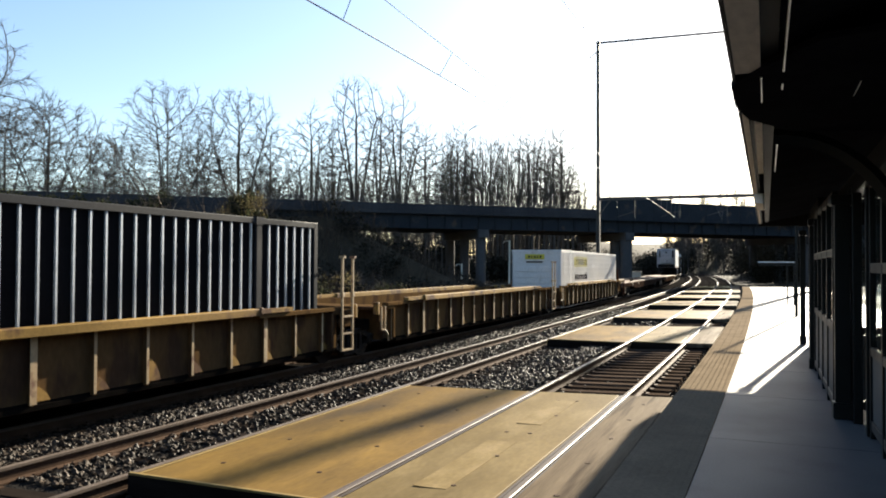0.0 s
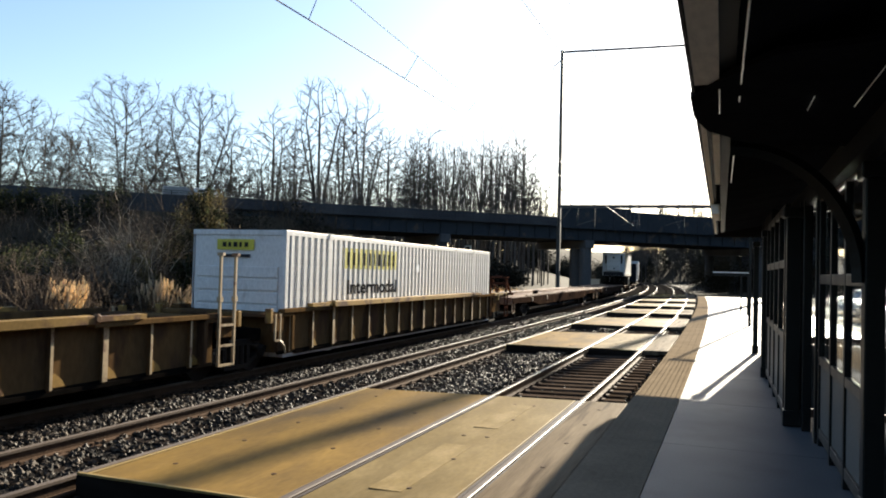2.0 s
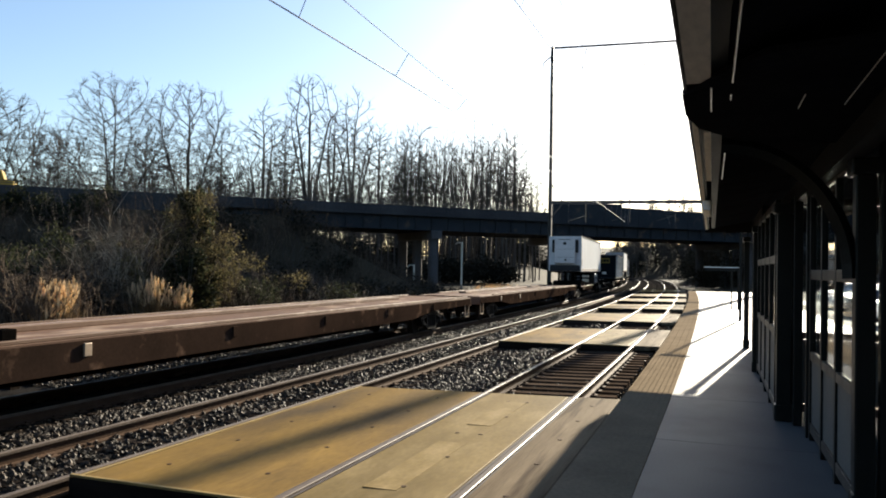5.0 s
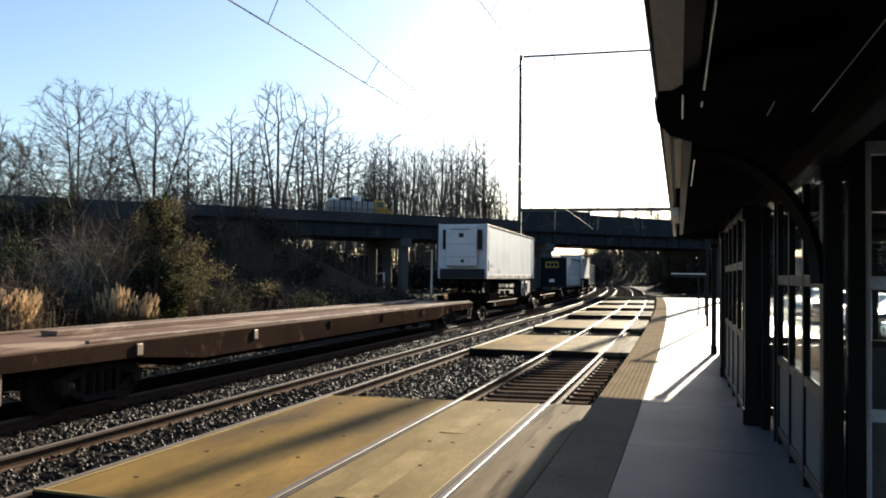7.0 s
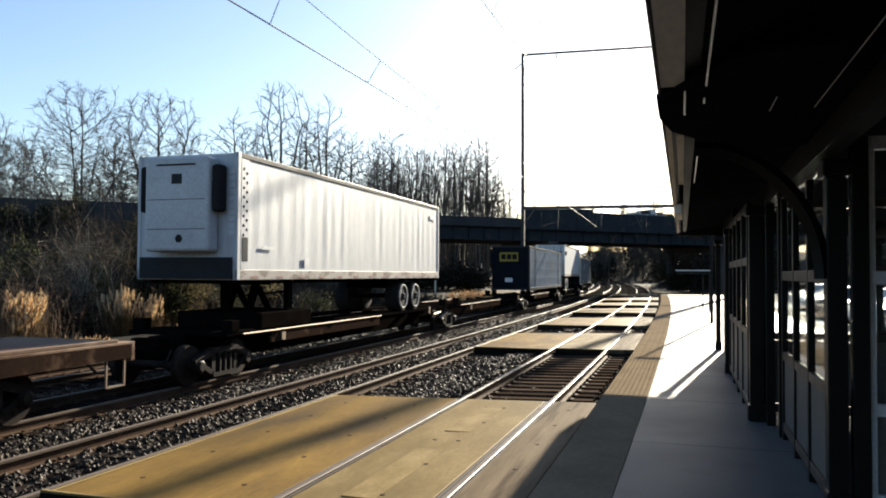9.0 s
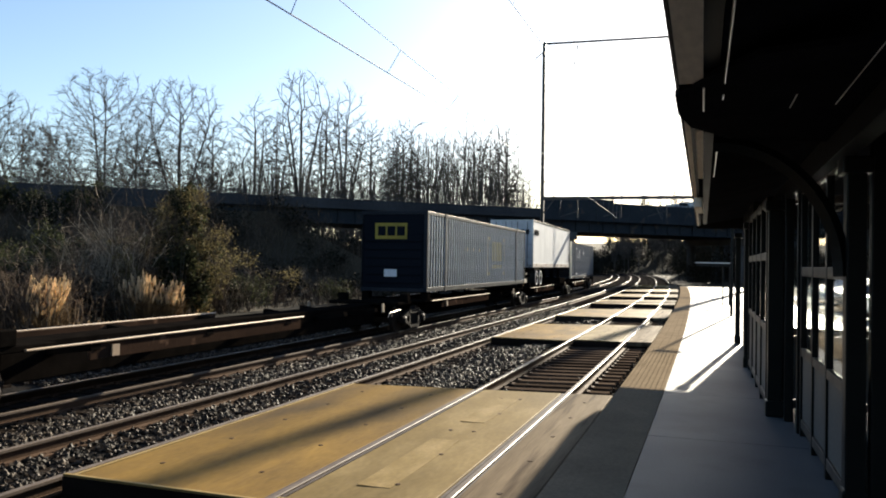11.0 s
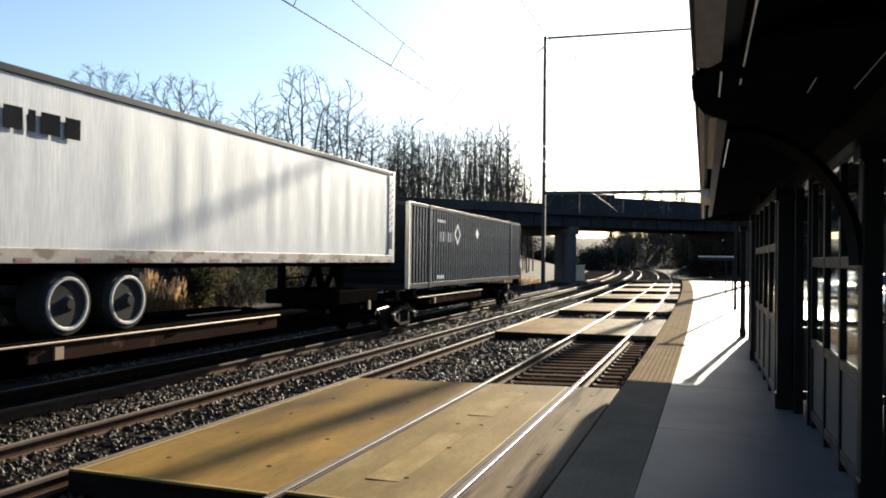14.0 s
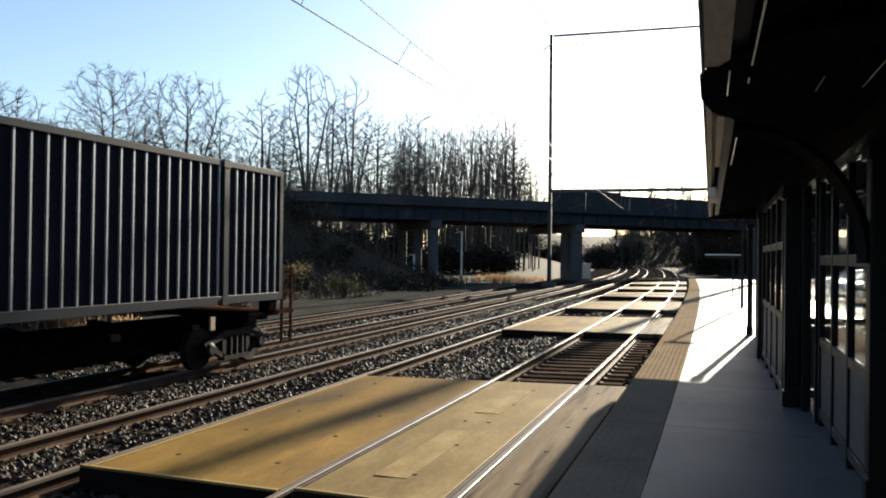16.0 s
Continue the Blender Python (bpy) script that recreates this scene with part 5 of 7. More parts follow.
def trailer(label, reefer):
    """A 48-foot highway trailer; near end at -y."""
    c = thing("semi_trailer", label, "trailer", "trailers on the train")
    L, W, zb, zt = 7.36, 1.29, 2.2, 5.02
    n = 24 if reefer else 18
    for s in (-1, 1):
        g = Geo()
        ys = [-L + 0.12 + (2 * L - 0.24) * i / (n * 4) for i in range(n * 4 + 1)]
        rnd = random.Random(5 + reefer)
        k = len(g.v)
        zs = [zb + 0.22 + (zt - 0.1 - zb - 0.22) * j / 9 for j in range(10)]
        for i, y in enumerate(ys):
            wob = 0.005 * math.sin(i * math.pi / 2) + rnd.uniform(-0.006, 0.006)
            for j, z in enumerate(zs):
                hold = min(1.0, j / 2, (9 - j) / 2)
                g.v.append((s * (W - 0.014 + (wob + rnd.uniform(-0.0028, 0.0028)) * hold), y, z))
        for i in range(len(ys) - 1):
            for j in range(9):
                g.f.append((k + i * 10 + j, k + i * 10 + 10 + j, k + i * 10 + 11 + j, k + i * 10 + 1 + j))
        sd = part("side_sheet", g, M_TRAILER, c, "slightly buckled white aluminium side", smooth=True)
        x0, x1 = sorted((s * (W - 0.05), s * (W + 0.01)))
        part("base_rail", Geo().box(x0, x1, -L, L, zb, zb + 0.23), M_BASERAIL, sd, "scuffed white base rail", bevel=0.01)
        part("top_rail", Geo().box(x0, x1, -L, L, zt - 0.12, zt), M_DARKRAIL, sd, "grimy dark top rail", bevel=0.015)
        for y in np.arange(-L + 0.6, L - 0.4, 1.15):
            part("marker_tape", Geo().box(*sorted((s * (W + 0.011), s * (W + 0.015))), y, y + 0.3, zb + 0.03, zb + 0.085), M_REDMARK, sd, "faded red marker tape")
        for e in (-1, 1):
            y0, y1 = sorted((e * (L - 0.13), e * L))
            part("corner_post", Geo().box(*sorted((s * (W - 0.08), s * (W + 0.012))), y0, y1, zb, zt), M_TRAILER if reefer else M_ALU, c, bevel=0.012)
    part("roof", Geo().box(-W + 0.02, W - 0.02, -L + 0.02, L - 0.02, zt - 0.08, zt - 0.02), M_ALU, c)
    part("floor", Geo().box(-W + 0.06, W - 0.06, -L + 0.02, L - 0.02, zb + 0.02, zb + 0.16), M_UNDER, c)
    g = Geo()
    for y in np.arange(-L + 0.4, L, 0.75):
        g.box(-W + 0.07, W - 0.07, y, y + 0.08, zb - 0.09, zb + 0.019)
    part("cross_member", g, M_UNDER, c)["kind"] = "stuff"
    e = -1 if not reefer else 1          # the end with the wheels
    part("suspension", Geo().box(-0.55, 0.55, *sorted((e * (2.6 if reefer else 3.5), e * (5.4 if reefer else 6.4))), zb - 0.34, zb - 0.09), M_UNDER, c, bevel=0.02)
    tandem(c, (3.5, 4.8) if reefer else (-5.68, -4.36))
    f = -e
    g = Geo()
    for s in (-1, 1):
        g.box(*sorted((s * 0.85, s * 1.0)), *sorted((f * 4.25, f * 4.45)), zb - 0.75, zb - 0.09)
        g.box(*sorted((s * 0.8, s * 1.05)), *sorted((f * 4.15, f * 4.55)), zb - 0.79, zb - 0.75)
    g.beam((-0.9, f * 4.35, zb - 0.5), (0.9, f * 4.35, zb - 0.3), 0.05, 0.05)
    part("landing_gear", g, M_UNDER, c)
    # the two ends
    for q in (-1, 1):
        y0, y1 = sorted((q * (L - 0.06), q * (L - 0.02)))
        end = part("end_wall", Geo().box(-W + 0.08, W - 0.08, y0, y1, zb, zt - 0.05), M_TRAILER, c)
        if q == -1 and reefer:
            u = part("cooling_unit", Geo().box(-0.8, 0.84, -L - 0.42, -L - 0.02, zb + 0.62, zt - 0.12), M_GREYUNIT, c, "pale moulded refrigeration unit", bevel=0.07)
            for x0, x1 in ((-0.99, -0.81), (0.85, 1.06)):
                part("grille", Geo().box(x0, x1, -L - 0.34, -L - 0.03, zt - 1.33, zt - 0.3), M_INK, u, "dark side grille", bevel=0.06)
            part("vent_slot", Geo().box(-0.5, 0.5, -L - 0.428, -L - 0.415, zt - 0.32, zt - 0.28), M_INK, u)
            part("badge", Geo().box(-0.1, 0.16, -L - 0.428, -L - 0.415, zt - 0.72, zt - 0.5), M_DARKRAIL, u, "small grey emblem")
            part("latch", Geo().disc((0.1, -L - 0.42, zb + 0.9), (0, -1, 0), [(0, 0.1), (0.012, 0.09)], 6), M_INK, u)
            for z in (zb + 1.1, zb + 1.75):
                part("seam", Geo().box(-0.72, 0.76, -L - 0.424, -L - 0.416, z, z + 0.015), M_DARKRAIL, u)
            g = Geo().box(-W + 0.1, W - 0.1, -L - 0.06, -L - 0.018, zb + 0.02, zb + 0.5)
            part("scuff_plate", g, M_DARKRAIL, c, "dirty grey scuff plate")
        if q == -1 and not reefer:
            for x in (-0.95, -0.35, 0.35, 0.95):
                part("locking_bar", Geo().tube([(x, -L - 0.012, zb + 0.1), (x, -L - 0.012, zt - 0.15)], 0.02, 6), M_INK, end, "dark upright locking bar")
            g = Geo()
            for z in (zb + 0.6, zb + 1.35, zb + 2.1):
                g.box(-W + 0.1, W - 0.1, -L + 0.012, -L + 0.018, z, z + 0.012)
            g.box(-0.012, 0.012, -L + 0.012, -L + 0.018, zb, zt - 0.1)
            part("door_seam", g, M_INK, end)
            part("bumper", Geo().box(-1.1, 1.1, -L + 0.05, -L + 0.15, zb - 0.55, zb - 0.43), M_UNDER, c, bevel=0.01)
    hole_end = -1 if reefer else 1
    g = Geo()
    y0 = hole_end * (L - 0.22)
    part("corner_plate", Geo().box(W + 0.004, W + 0.014, *sorted((hole_end * (L - 0.46), hole_end * (L - 0.14))), zb + 0.25, zt - 0.13), M_TRAILER, c, "white corner plate")
    for i in range(8):
        for j in range(2):
            g.disc((W + 0.012, hole_end * (L - 0.24 - 0.13 * j), zt - 0.35 - i * 0.21 - j * 0.09), (1, 0, 0), [(0, 0.036), (0.006, 0.036)], 10)
    part("rivet_hole", g, M_INK, c, "rows of dark round holes")["kind"] = "stuff"
    part("marker_panel", Geo().box(W + 0.013, W + 0.02, *sorted((hole_end * (L - 0.42), hole_end * (L - 0.2))), zb + 0.42, zb + 0.95), M_DARKRAIL, c, "dark lower marker panel")
    return c


def logo_bars(x, y, z, sizes, gap, h):
    out = []
    for w in sizes:
        out.append((y, y + w, z, z + h))
        y += w + gap
    return out


def add_word(parent, text, x, y, z, size, length):
    """A painted word on the near side, reading along the train."""
    cu = bpy.data.curves.new("word", "FONT")
    cu.body, cu.size, cu.extrude, cu.offset = text, size, 0.003, 0.012
    cu.materials.append(M_INK)
    ob = new("lettering", cu)
    ob.parent = parent
    bpy.context.view_layer.update()
    k = length / max(ob.dimensions.x, 0.1)
    cu.space_character, cu.size = 1.0, size
    ob.matrix_basis = pose(x, y, z, 90, 0, 90) @ Matrix.Diagonal((k, 1, 1, 1))
    ob["label"] = "black painted word"
    return ob


# well cars, from the head of what is seen
WELL = well_car()
on_train(WELL, 6.85)
on_train(copy_thing(WELL, Matrix()), 26.2)
on_train(well_car(True), 45.55)
truck(WELL, -9.675, 0.46)

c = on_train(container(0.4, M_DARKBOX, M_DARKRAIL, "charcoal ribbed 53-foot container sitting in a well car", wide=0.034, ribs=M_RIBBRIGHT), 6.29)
c = on_train(container(0.27, M_WHITEBOX, M_WHITEBOX, "white ribbed container with a yellow panel sitting in a well car", pitch=0.3, wide=0.13, depth=0.06), 45.6)
lines_mark(c, [(-5.38, -1.9, 2.32, 2.87)], M_YELLOW, 1.302, "yellow name panel", "name_panel", (0.3, 0.13, 0.06))["kind"] = "stuff"
lines_mark(c, logo_bars(0, -5.2, 2.42, (0.1, 0.12, 0.05, 0.12, 0.1, 0.05, 0.12, 0.1, 0.1, 0.12), 0.24, 0.34), M_INK, 1.3126, "black lettering bars", "lettering")
add_word(c, "Intermodal", 1.3126, -5.2, 1.66, 0.52, 3.3)
part("emblem", Geo().disc((1.301, -0.11, 2.38), (1, 0, 0), [(0, 0.145), (0.012, 0.145), (0.013, 0.0)], 16), M_PALEINK, c, "round pale emblem")
g = Geo().box(-0.56, 0.44, -8.29, -8.26, 2.7, 2.95)
part("end_panel", g, M_YELLOW, c, "yellow panel on the end")
g = Geo()
for _w, _x in ((0.1, -0.4), (0.07, -0.24), (0.1, -0.1), (0.06, 0.06), (0.09, 0.2)):
    g.box(_x, _x + _w, -8.3, -8.291, 2.77, 2.88)
part("end_lettering", g, M_INK, c)
g = Geo().box(-0.5, 0.33, -8.29, -8.26, 2.53, 2.6)
part("end_line", g, M_DARKRAIL, c)

on_train(flat_car(14.4, True), 72.0)
on_train(flat_car(13.5, False), 101.4)

# spine car of five units
for _i, (_s, _k) in enumerate(((126.2, "trailer"), (144.0, "empty"), (161.8, "box"), (179.7, "trailer"), (197.0, "box"))):
    u = on_train(spine_unit(_k, -1 if _i == 0 else 1 if _i == 4 else 0, 1 if _i == 3 else -1), _s)
LAST = u

c = on_train(trailer("white refrigerated trailer with a pale cooling unit on its front", True), 125.65)
lines_mark(c, [(-6.3, -5.75, 2.9, 2.98), (-4.2, -3.95, 2.55, 2.75), (6.2, 6.9, 4.45, 4.62)], M_PALEINK, 1.302, "faded grey marks", "lettering")
g = Geo()
for _i in range(10):
    g.box(1.08, 1.2, -7.345, -7.325, 3.2 + _i * 0.15, 3.3 + _i * 0.15)
part("number_bars", g, M_PALEINK, c, "upright row of faded number bars")

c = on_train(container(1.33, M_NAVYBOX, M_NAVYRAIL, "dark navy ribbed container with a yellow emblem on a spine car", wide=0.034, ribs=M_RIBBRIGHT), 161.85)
lines_mark(c, [(0.22, 0.37, 1.85, 3.62), (0.37, 0.72, 1.85, 1.99), (0.37, 0.72, 3.48, 3.62), (1.05, 1.62, 2.5, 3.42), (1.75, 2.3, 2.5, 3.42), (2.43, 3.0, 2.5, 3.42), (1.1, 2.95, 2.16, 2.32), (3.2, 3.5, 1.85, 1.99), (3.2, 3.5, 3.48, 3.62), (3.5, 3.64, 1.85, 3.62)],
           M_FADESHADE, 1.302, "faded yellow emblem", "emblem", (0.3, 0.034))
lines_mark(c, logo_bars(0, -3.5, 2.9, (0.1, 0.12, 0.08, 0.12, 0.1, 0.12, 0.08), 0.36, 0.13), M_FADESHADE, 1.302, "faded yellow lettering bars", "lettering", (0.3, 0.034))
# end panel in the dimmer yellow: shade on the end is put into the colour
g = Geo().box(-0.71, 0.52, -8.29, -8.26, 3.22, 3.8)
part("end_panel", g, M_FADESHADE, c, "yellow panel on the end, dimmed as shaded")
g = Geo().box(-0.6, -0.3, -8.3, -8.291, 3.34, 3.68).box(-0.23, 0.07, -8.3, -8.291, 3.34, 3.68).box(0.14, 0.44, -8.3, -8.291, 3.34, 3.68)
part("end_lettering", g, M_NAVYBOX, c)
g = Geo().box(-0.34, 0.15, -8.29, -8.26, 1.86, 2.13)
part("data_plate", g, M_PALEINK, c, "pale data plate")

c = on_train(trailer("white dry van trailer with dark name lettering and rear doors", False), 179.85)
lines_mark(c, logo_bars(0, -7.0, 4.12, (0.32, 0.13, 0.36, 0.3), 0.1, 0.32), M_INK, 1.302, "dark name bars", "lettering")
g = Geo()
for _w, _x in ((0.2, 0.1), (0.08, 0.38), (0.22, 0.54), (0.2, 0.84)):
    g.box(_x, _x + _w, -7.36, -7.34, 4.14, 4.44)
part("end_lettering", g, M_INK, c, "dark name bars on the door")

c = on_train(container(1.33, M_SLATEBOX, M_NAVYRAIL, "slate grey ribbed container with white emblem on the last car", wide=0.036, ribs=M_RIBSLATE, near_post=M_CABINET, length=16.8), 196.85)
lines_mark(c, logo_bars(0, -5.15, 2.98, (0.28, 0.36, 0.32, 0.3), 0.14, 0.36), M_PALEINK, 1.302, "white name bars", "lettering", (0.3, 0.036))
for _y, _z, _r in ((-2.92, 3.3, 0.42), (-0.06, 3.42, 0.24)):
    g = Geo()
    q = [(1.283, _y - _r, _z), (1.283, _y, _z - _r), (1.283, _y + _r, _z), (1.283, _y, _z + _r)]
    if _r > 0.3:
        i = [(1.283, _y - _r * 0.7, _z), (1.283, _y, _z - _r * 0.7), (1.283, _y + _r * 0.7, _z), (1.283, _y, _z + _r * 0.7)]
        for k in range(4):
            a, b2, c2, d2 = q[k], q[(k + 1) % 4], i[(k + 1) % 4], i[k]
            g.add([a, b2, c2, d2] + [(p[0] + 0.006, p[1], p[2]) for p in (a, b2, c2, d2)], [(4, 5, 6, 7), (0, 1, 5, 4), (1, 2, 6, 5), (2, 3, 7, 6), (3, 0, 4, 7)])
    else:
        g.add(q + [(p[0] + 0.006, p[1], p[2]) for p in q], [(4, 5, 6, 7), (0, 1, 5, 4), (1, 2, 6, 5), (2, 3, 7, 6), (3, 0, 4, 7)])
    part("emblem", g, M_PALEINK, c, "white diamond emblem")
lines_mark(c, logo_bars(0, -5.4, 1.6, (0.13, 0.13, 0.13, 0.13), 0.08, 0.13) + logo_bars(0, -5.4, 3.68, (0.08, 0.08, 0.14, 0.09, 0.09, 0.09), 0.07, 0.1), M_PALEINK, 1.283, "small white bars", "small_lettering")
g = Geo().box(0.2, 0.34, -8.42, -8.4, 2.9, 3.04).box(-0.4, 0.1, -8.42, -8.4, 2.86, 3.08)
part("end_mark", g, M_PALEINK, c)
# the last car's end: hand rails and a rear marker device
g = Geo()
for _x in (-1.2, 1.2):
    for _y in (8.4, 8.8):
        g.beam((_x, _y, 0.35), (_x, _y, 1.95), 0.05, 0.05)
    for _z in (0.4, 0.75, 1.1, 1.5, 1.9):
        g.beam((_x, 8.4, _z), (_x, 8.8, _z), 0.04, 0.04)
for _z in (1.5, 1.93):
    g.beam((-1.2, 8.8, _z), (1.2, 8.8, _z), 0.045, 0.045)
g.box(-1.25, 1.25, 8.2, 8.85, 1.0, 1.08)
part("end_rail", g, M_BROWN, LAST, "rusty brown end ladder and hand rails")
part("rear_marker", Geo().box(-0.2, 0.2, 9.3, 9.5, 0.95, 1.35).box(-0.05, 0.05, 9.3, 9.36, 1.35, 1.6), M_CABINET, LAST, "pale rear-of-train marker", bevel=0.03)
coupler(LAST, 8.7, 1)




# ---- trees and brush ----
def branch(g, rnd, p, d, length, r, level, maxlevel, spread, up, sides=5, segs=6, dome=None):
    """A limb that wavers, tapers and splits; dome (middle, across, up) bounds the crown."""
    while dome and length > 0.7:
        e = p + d * length - dome[0]
        if (e.x / dome[1]) ** 2 + (e.y / dome[1]) ** 2 + (e.z / dome[2]) ** 2 < rnd.uniform(0.75, 1.1):
            break
        length *= 0.85
    pts, rad = [p.copy()], [r]
    kids = []
    for i in range(segs):
        d = (d + Vector((rnd.gauss(0, 0.15), rnd.gauss(0, 0.15), rnd.gauss(0, 0.1) + up * 0.09))).normalized()
        p = p + d * (length / segs)
        pts.append(p.copy())
        rad.append(max(r * (1 - 0.75 * (i + 1) / segs), 0.015))
        if level < maxlevel and i >= 1:
            kids.append((p.copy(), d.copy(), rad[-1], (i + 1) / segs))
    g.tube(pts, rad, sides, caps=False)
    for q, dd, rr, f in kids:
        for _ in range(2 if rnd.random() < 0.6 else 1):
            a = rnd.uniform(0, 2 * math.pi)
            side = Vector((math.cos(a), math.sin(a), rnd.uniform(-0.15, 0.5)))
            nd = (dd * (1.0 - spread * 0.5) + side * spread).normalized()
            branch(g, rnd, q, nd, length * rnd.uniform(0.42, 0.66) * (1.15 - 0.45 * f), max(rr * rnd.uniform(0.55, 0.75), 0.02), level + 1, maxlevel, spread, up, max(3, sides - 1), max(2 if level + 1 == maxlevel else 3, segs - 1), dome)


def grow(rnd, height, fork, rx, rz, points, step, lean=0.0, shell=0.36, up=0.22, fan=0):
    """Limbs that reach for points spread through a rounded crown: nodes and the parent of each."""
    rng = np.random.default_rng(rnd.randrange(1 << 30))
    v = rng.normal(size=(points, 3))
    v /= np.linalg.norm(v, axis=1)[:, None]
    bump = 1 + 0.16 * np.sin(3 * np.arctan2(v[:, 1], v[:, 0]) + rng.uniform(0, 6)) * (1 - np.abs(v[:, 2])) + 0.1 * np.sin(7 * v[:, 2] + rng.uniform(0, 6))
    v *= (rng.uniform(0, 1, points) ** shell * bump)[:, None]
    zc = height - rz
    aim = v * (rx, rx, rz) + (lean, 0, zc)
    aim = aim[aim[:, 2] > fork * 0.9]
    nodes, parent = [(0.0, 0.0, -0.4)], [-1]
    z = -0.4
    while z < fork:
        z += step
        k = z / fork
        nodes.append((lean * 0.6 * k * k + rnd.gauss(0, 0.03), rnd.gauss(0, 0.03), z))
        parent.append(len(nodes) - 2)
    top = len(nodes) - 1
    for i in range(fan + 1):
        a = 2 * math.pi * (i + rnd.uniform(-0.25, 0.25)) / max(fan, 1)
        out = 0.0 if i == fan else rx * rnd.uniform(0.5, 0.72)
        end = np.array((lean + math.cos(a) * out, math.sin(a) * out, zc + rz * (0.5 if i == fan else rnd.uniform(-0.25, 0.45))))
        last = max(1, top - rnd.randrange(max(1, top // 3)))
        beg = np.array(nodes[last])
        mid = beg * 0.45 + end * 0.55
        mid[2] += 0.12 * np.linalg.norm(end - beg)
        n = max(2, int(np.linalg.norm(end - beg) / step))
        for k in range(1, n + 1):
            u = k / n
            nodes.append(tuple(beg * (1 - u) ** 2 + 2 * mid * u * (1 - u) + end * u * u + rng.normal(0, 0.05, 3)))
            parent.append(last)
            last = len(nodes) - 1
    pts = np.array(nodes)
    d2 = ((aim[:, None] - pts[None]) ** 2).sum(2)
    near, best = d2.argmin(1), d2.min(1)
    idle = np.zeros(len(aim), int)
    for _ in range(int(3.0 * height / step)):
        if not len(aim):
            break
        pull = {}
        for a, n in enumerate(near):
            q = aim[a] - pts[n]
            pull.setdefault(int(n), []).append(q / (np.linalg.norm(q) + 1e-6))
        fresh, src = [], []
        for n, qs in pull.items():
            w = np.sum(qs, axis=0)
            w = w / (np.linalg.norm(w) + 1e-6)
            old = pts[n] - pts[max(parent[n], 0)]
            w = 0.75 * w + 0.6 * old / (np.linalg.norm(old) + 1e-6) + rng.normal(0, 0.08, 3) + (0, 0, up)
            fresh.append(pts[n] + w / (np.linalg.norm(w) + 1e-6) * step)
            src.append(n)
        base = len(pts)
        fresh = np.array(fresh)
        pts = np.vstack([pts, fresh])
        parent += src
        d2 = ((aim[:, None] - fresh[None]) ** 2).sum(2)
        k = d2.min(1) < best
        near[k], best[k] = d2.argmin(1)[k] + base, d2.min(1)[k]
        # a point that no limb comes nearer to is given up
        idle = np.where(k, 0, idle + 1)
        keep = (best > (1.75 * step) ** 2) & (idle < 3)
        aim, near, best, idle = aim[keep], near[keep], best[keep], idle[keep]
        if len(pts) > 9000:
            break
    return pts, parent


def limbs(g, rnd, pts, parent, tip, trunk_r, twigs, fork):
    """Tapered tubes along the limbs, and fine twigs at their ends; trunk and limbs in one mesh."""
    n = len(pts)
    kids = [[] for _ in range(n)]
    for k, p in enumerate(parent):
        if p >= 0:
            kids[p].append(k)
    load = np.zeros(n)
    for k in range(n - 1, -1, -1):
        load[k] = max(1.0, load[k])
        if parent[k] >= 0:
            load[parent[k]] += load[k]
    # nodes are made after their parents, so one backward pass carries the load down; then the limbs are eased straight
    up, down = np.array([max(p, 0) for p in parent]), np.array([max(c, key=lambda k: load[k]) if c else i for i, c in enumerate(kids)])
    for _ in range(2):
        pts = np.where((down != np.arange(n))[:, None], 0.4 * pts + 0.3 * pts[up] + 0.3 * pts[down], pts)
    rad = np.maximum(tip, trunk_r * (load / load[0]) ** 0.44)
    done = set()
    for start in range(n):
        for first in (kids[start] if start == 0 or len(kids[start]) > 1 else []):
            if len(kids[start]) > 1 and start and first == max(kids[start], key=lambda c: load[c]) and start in done:
                continue
            line, k = [start, first], first
            while kids[k]:
                done.add(k)
                k = max(kids[k], key=lambda c: load[c])
                line.append(k)
            r = [min(rad[line[1]] * 1.05, rad[line[0]])] + [rad[q] for q in line[1:]]
            g.tube([pts[q] for q in line], r, 6 if r[0] > 0.15 else 4 if r[0] > 0.05 else 3, caps=False)
    for k in range(n):
        if rad[k] < tip * 2.2 and pts[k][2] > fork:
            for _ in range(twigs if rnd.random() < 0.75 else 1):
                d = Vector(pts[k] - pts[parent[k]]).normalized() + Vector((rnd.gauss(0, 0.6), rnd.gauss(0, 0.6), rnd.gauss(0.15, 0.4)))
                p = Vector(pts[k])
                e = p + d.normalized() * rnd.uniform(0.4, 1.2)
                g.tube([p, e], [tip * 0.7, tip * 0.4], 3, caps=False)


def bare_tree(x, y, z, height, seed, wide=0.3, lean=0.0, fork=0.2, points=900, label="tall bare winter tree beyond the road"):
    rnd = random.Random(seed)
    t = thing("bare_tree", label, "tree", "bare trees behind the bridge", at=pose(x, y, z))
    f = height * fork
    rz = (height - f * 0.8) * 0.5
    pts, parent = grow(rnd, height, f, height * wide, rz, points, height * 0.019, lean, fan=7 if wide > 0.23 else 4)
    g = Geo()
    limbs(g, rnd, pts, parent, 0.026, height * 0.0125, 4, f)
    # the trunk below the fork, and the crown above it
    part("crown", g, M_BARK, t, "bare spreading limbs and fine twigs")
    part("trunk", Geo().tube([(0, 0, -0.5), (lean * 0.1, 0, f * 0.5), (lean * 0.3, 0, f * 0.8)], [height * 0.018, height * 0.0145, height * 0.012], 8), M_BARK, t)
    return t


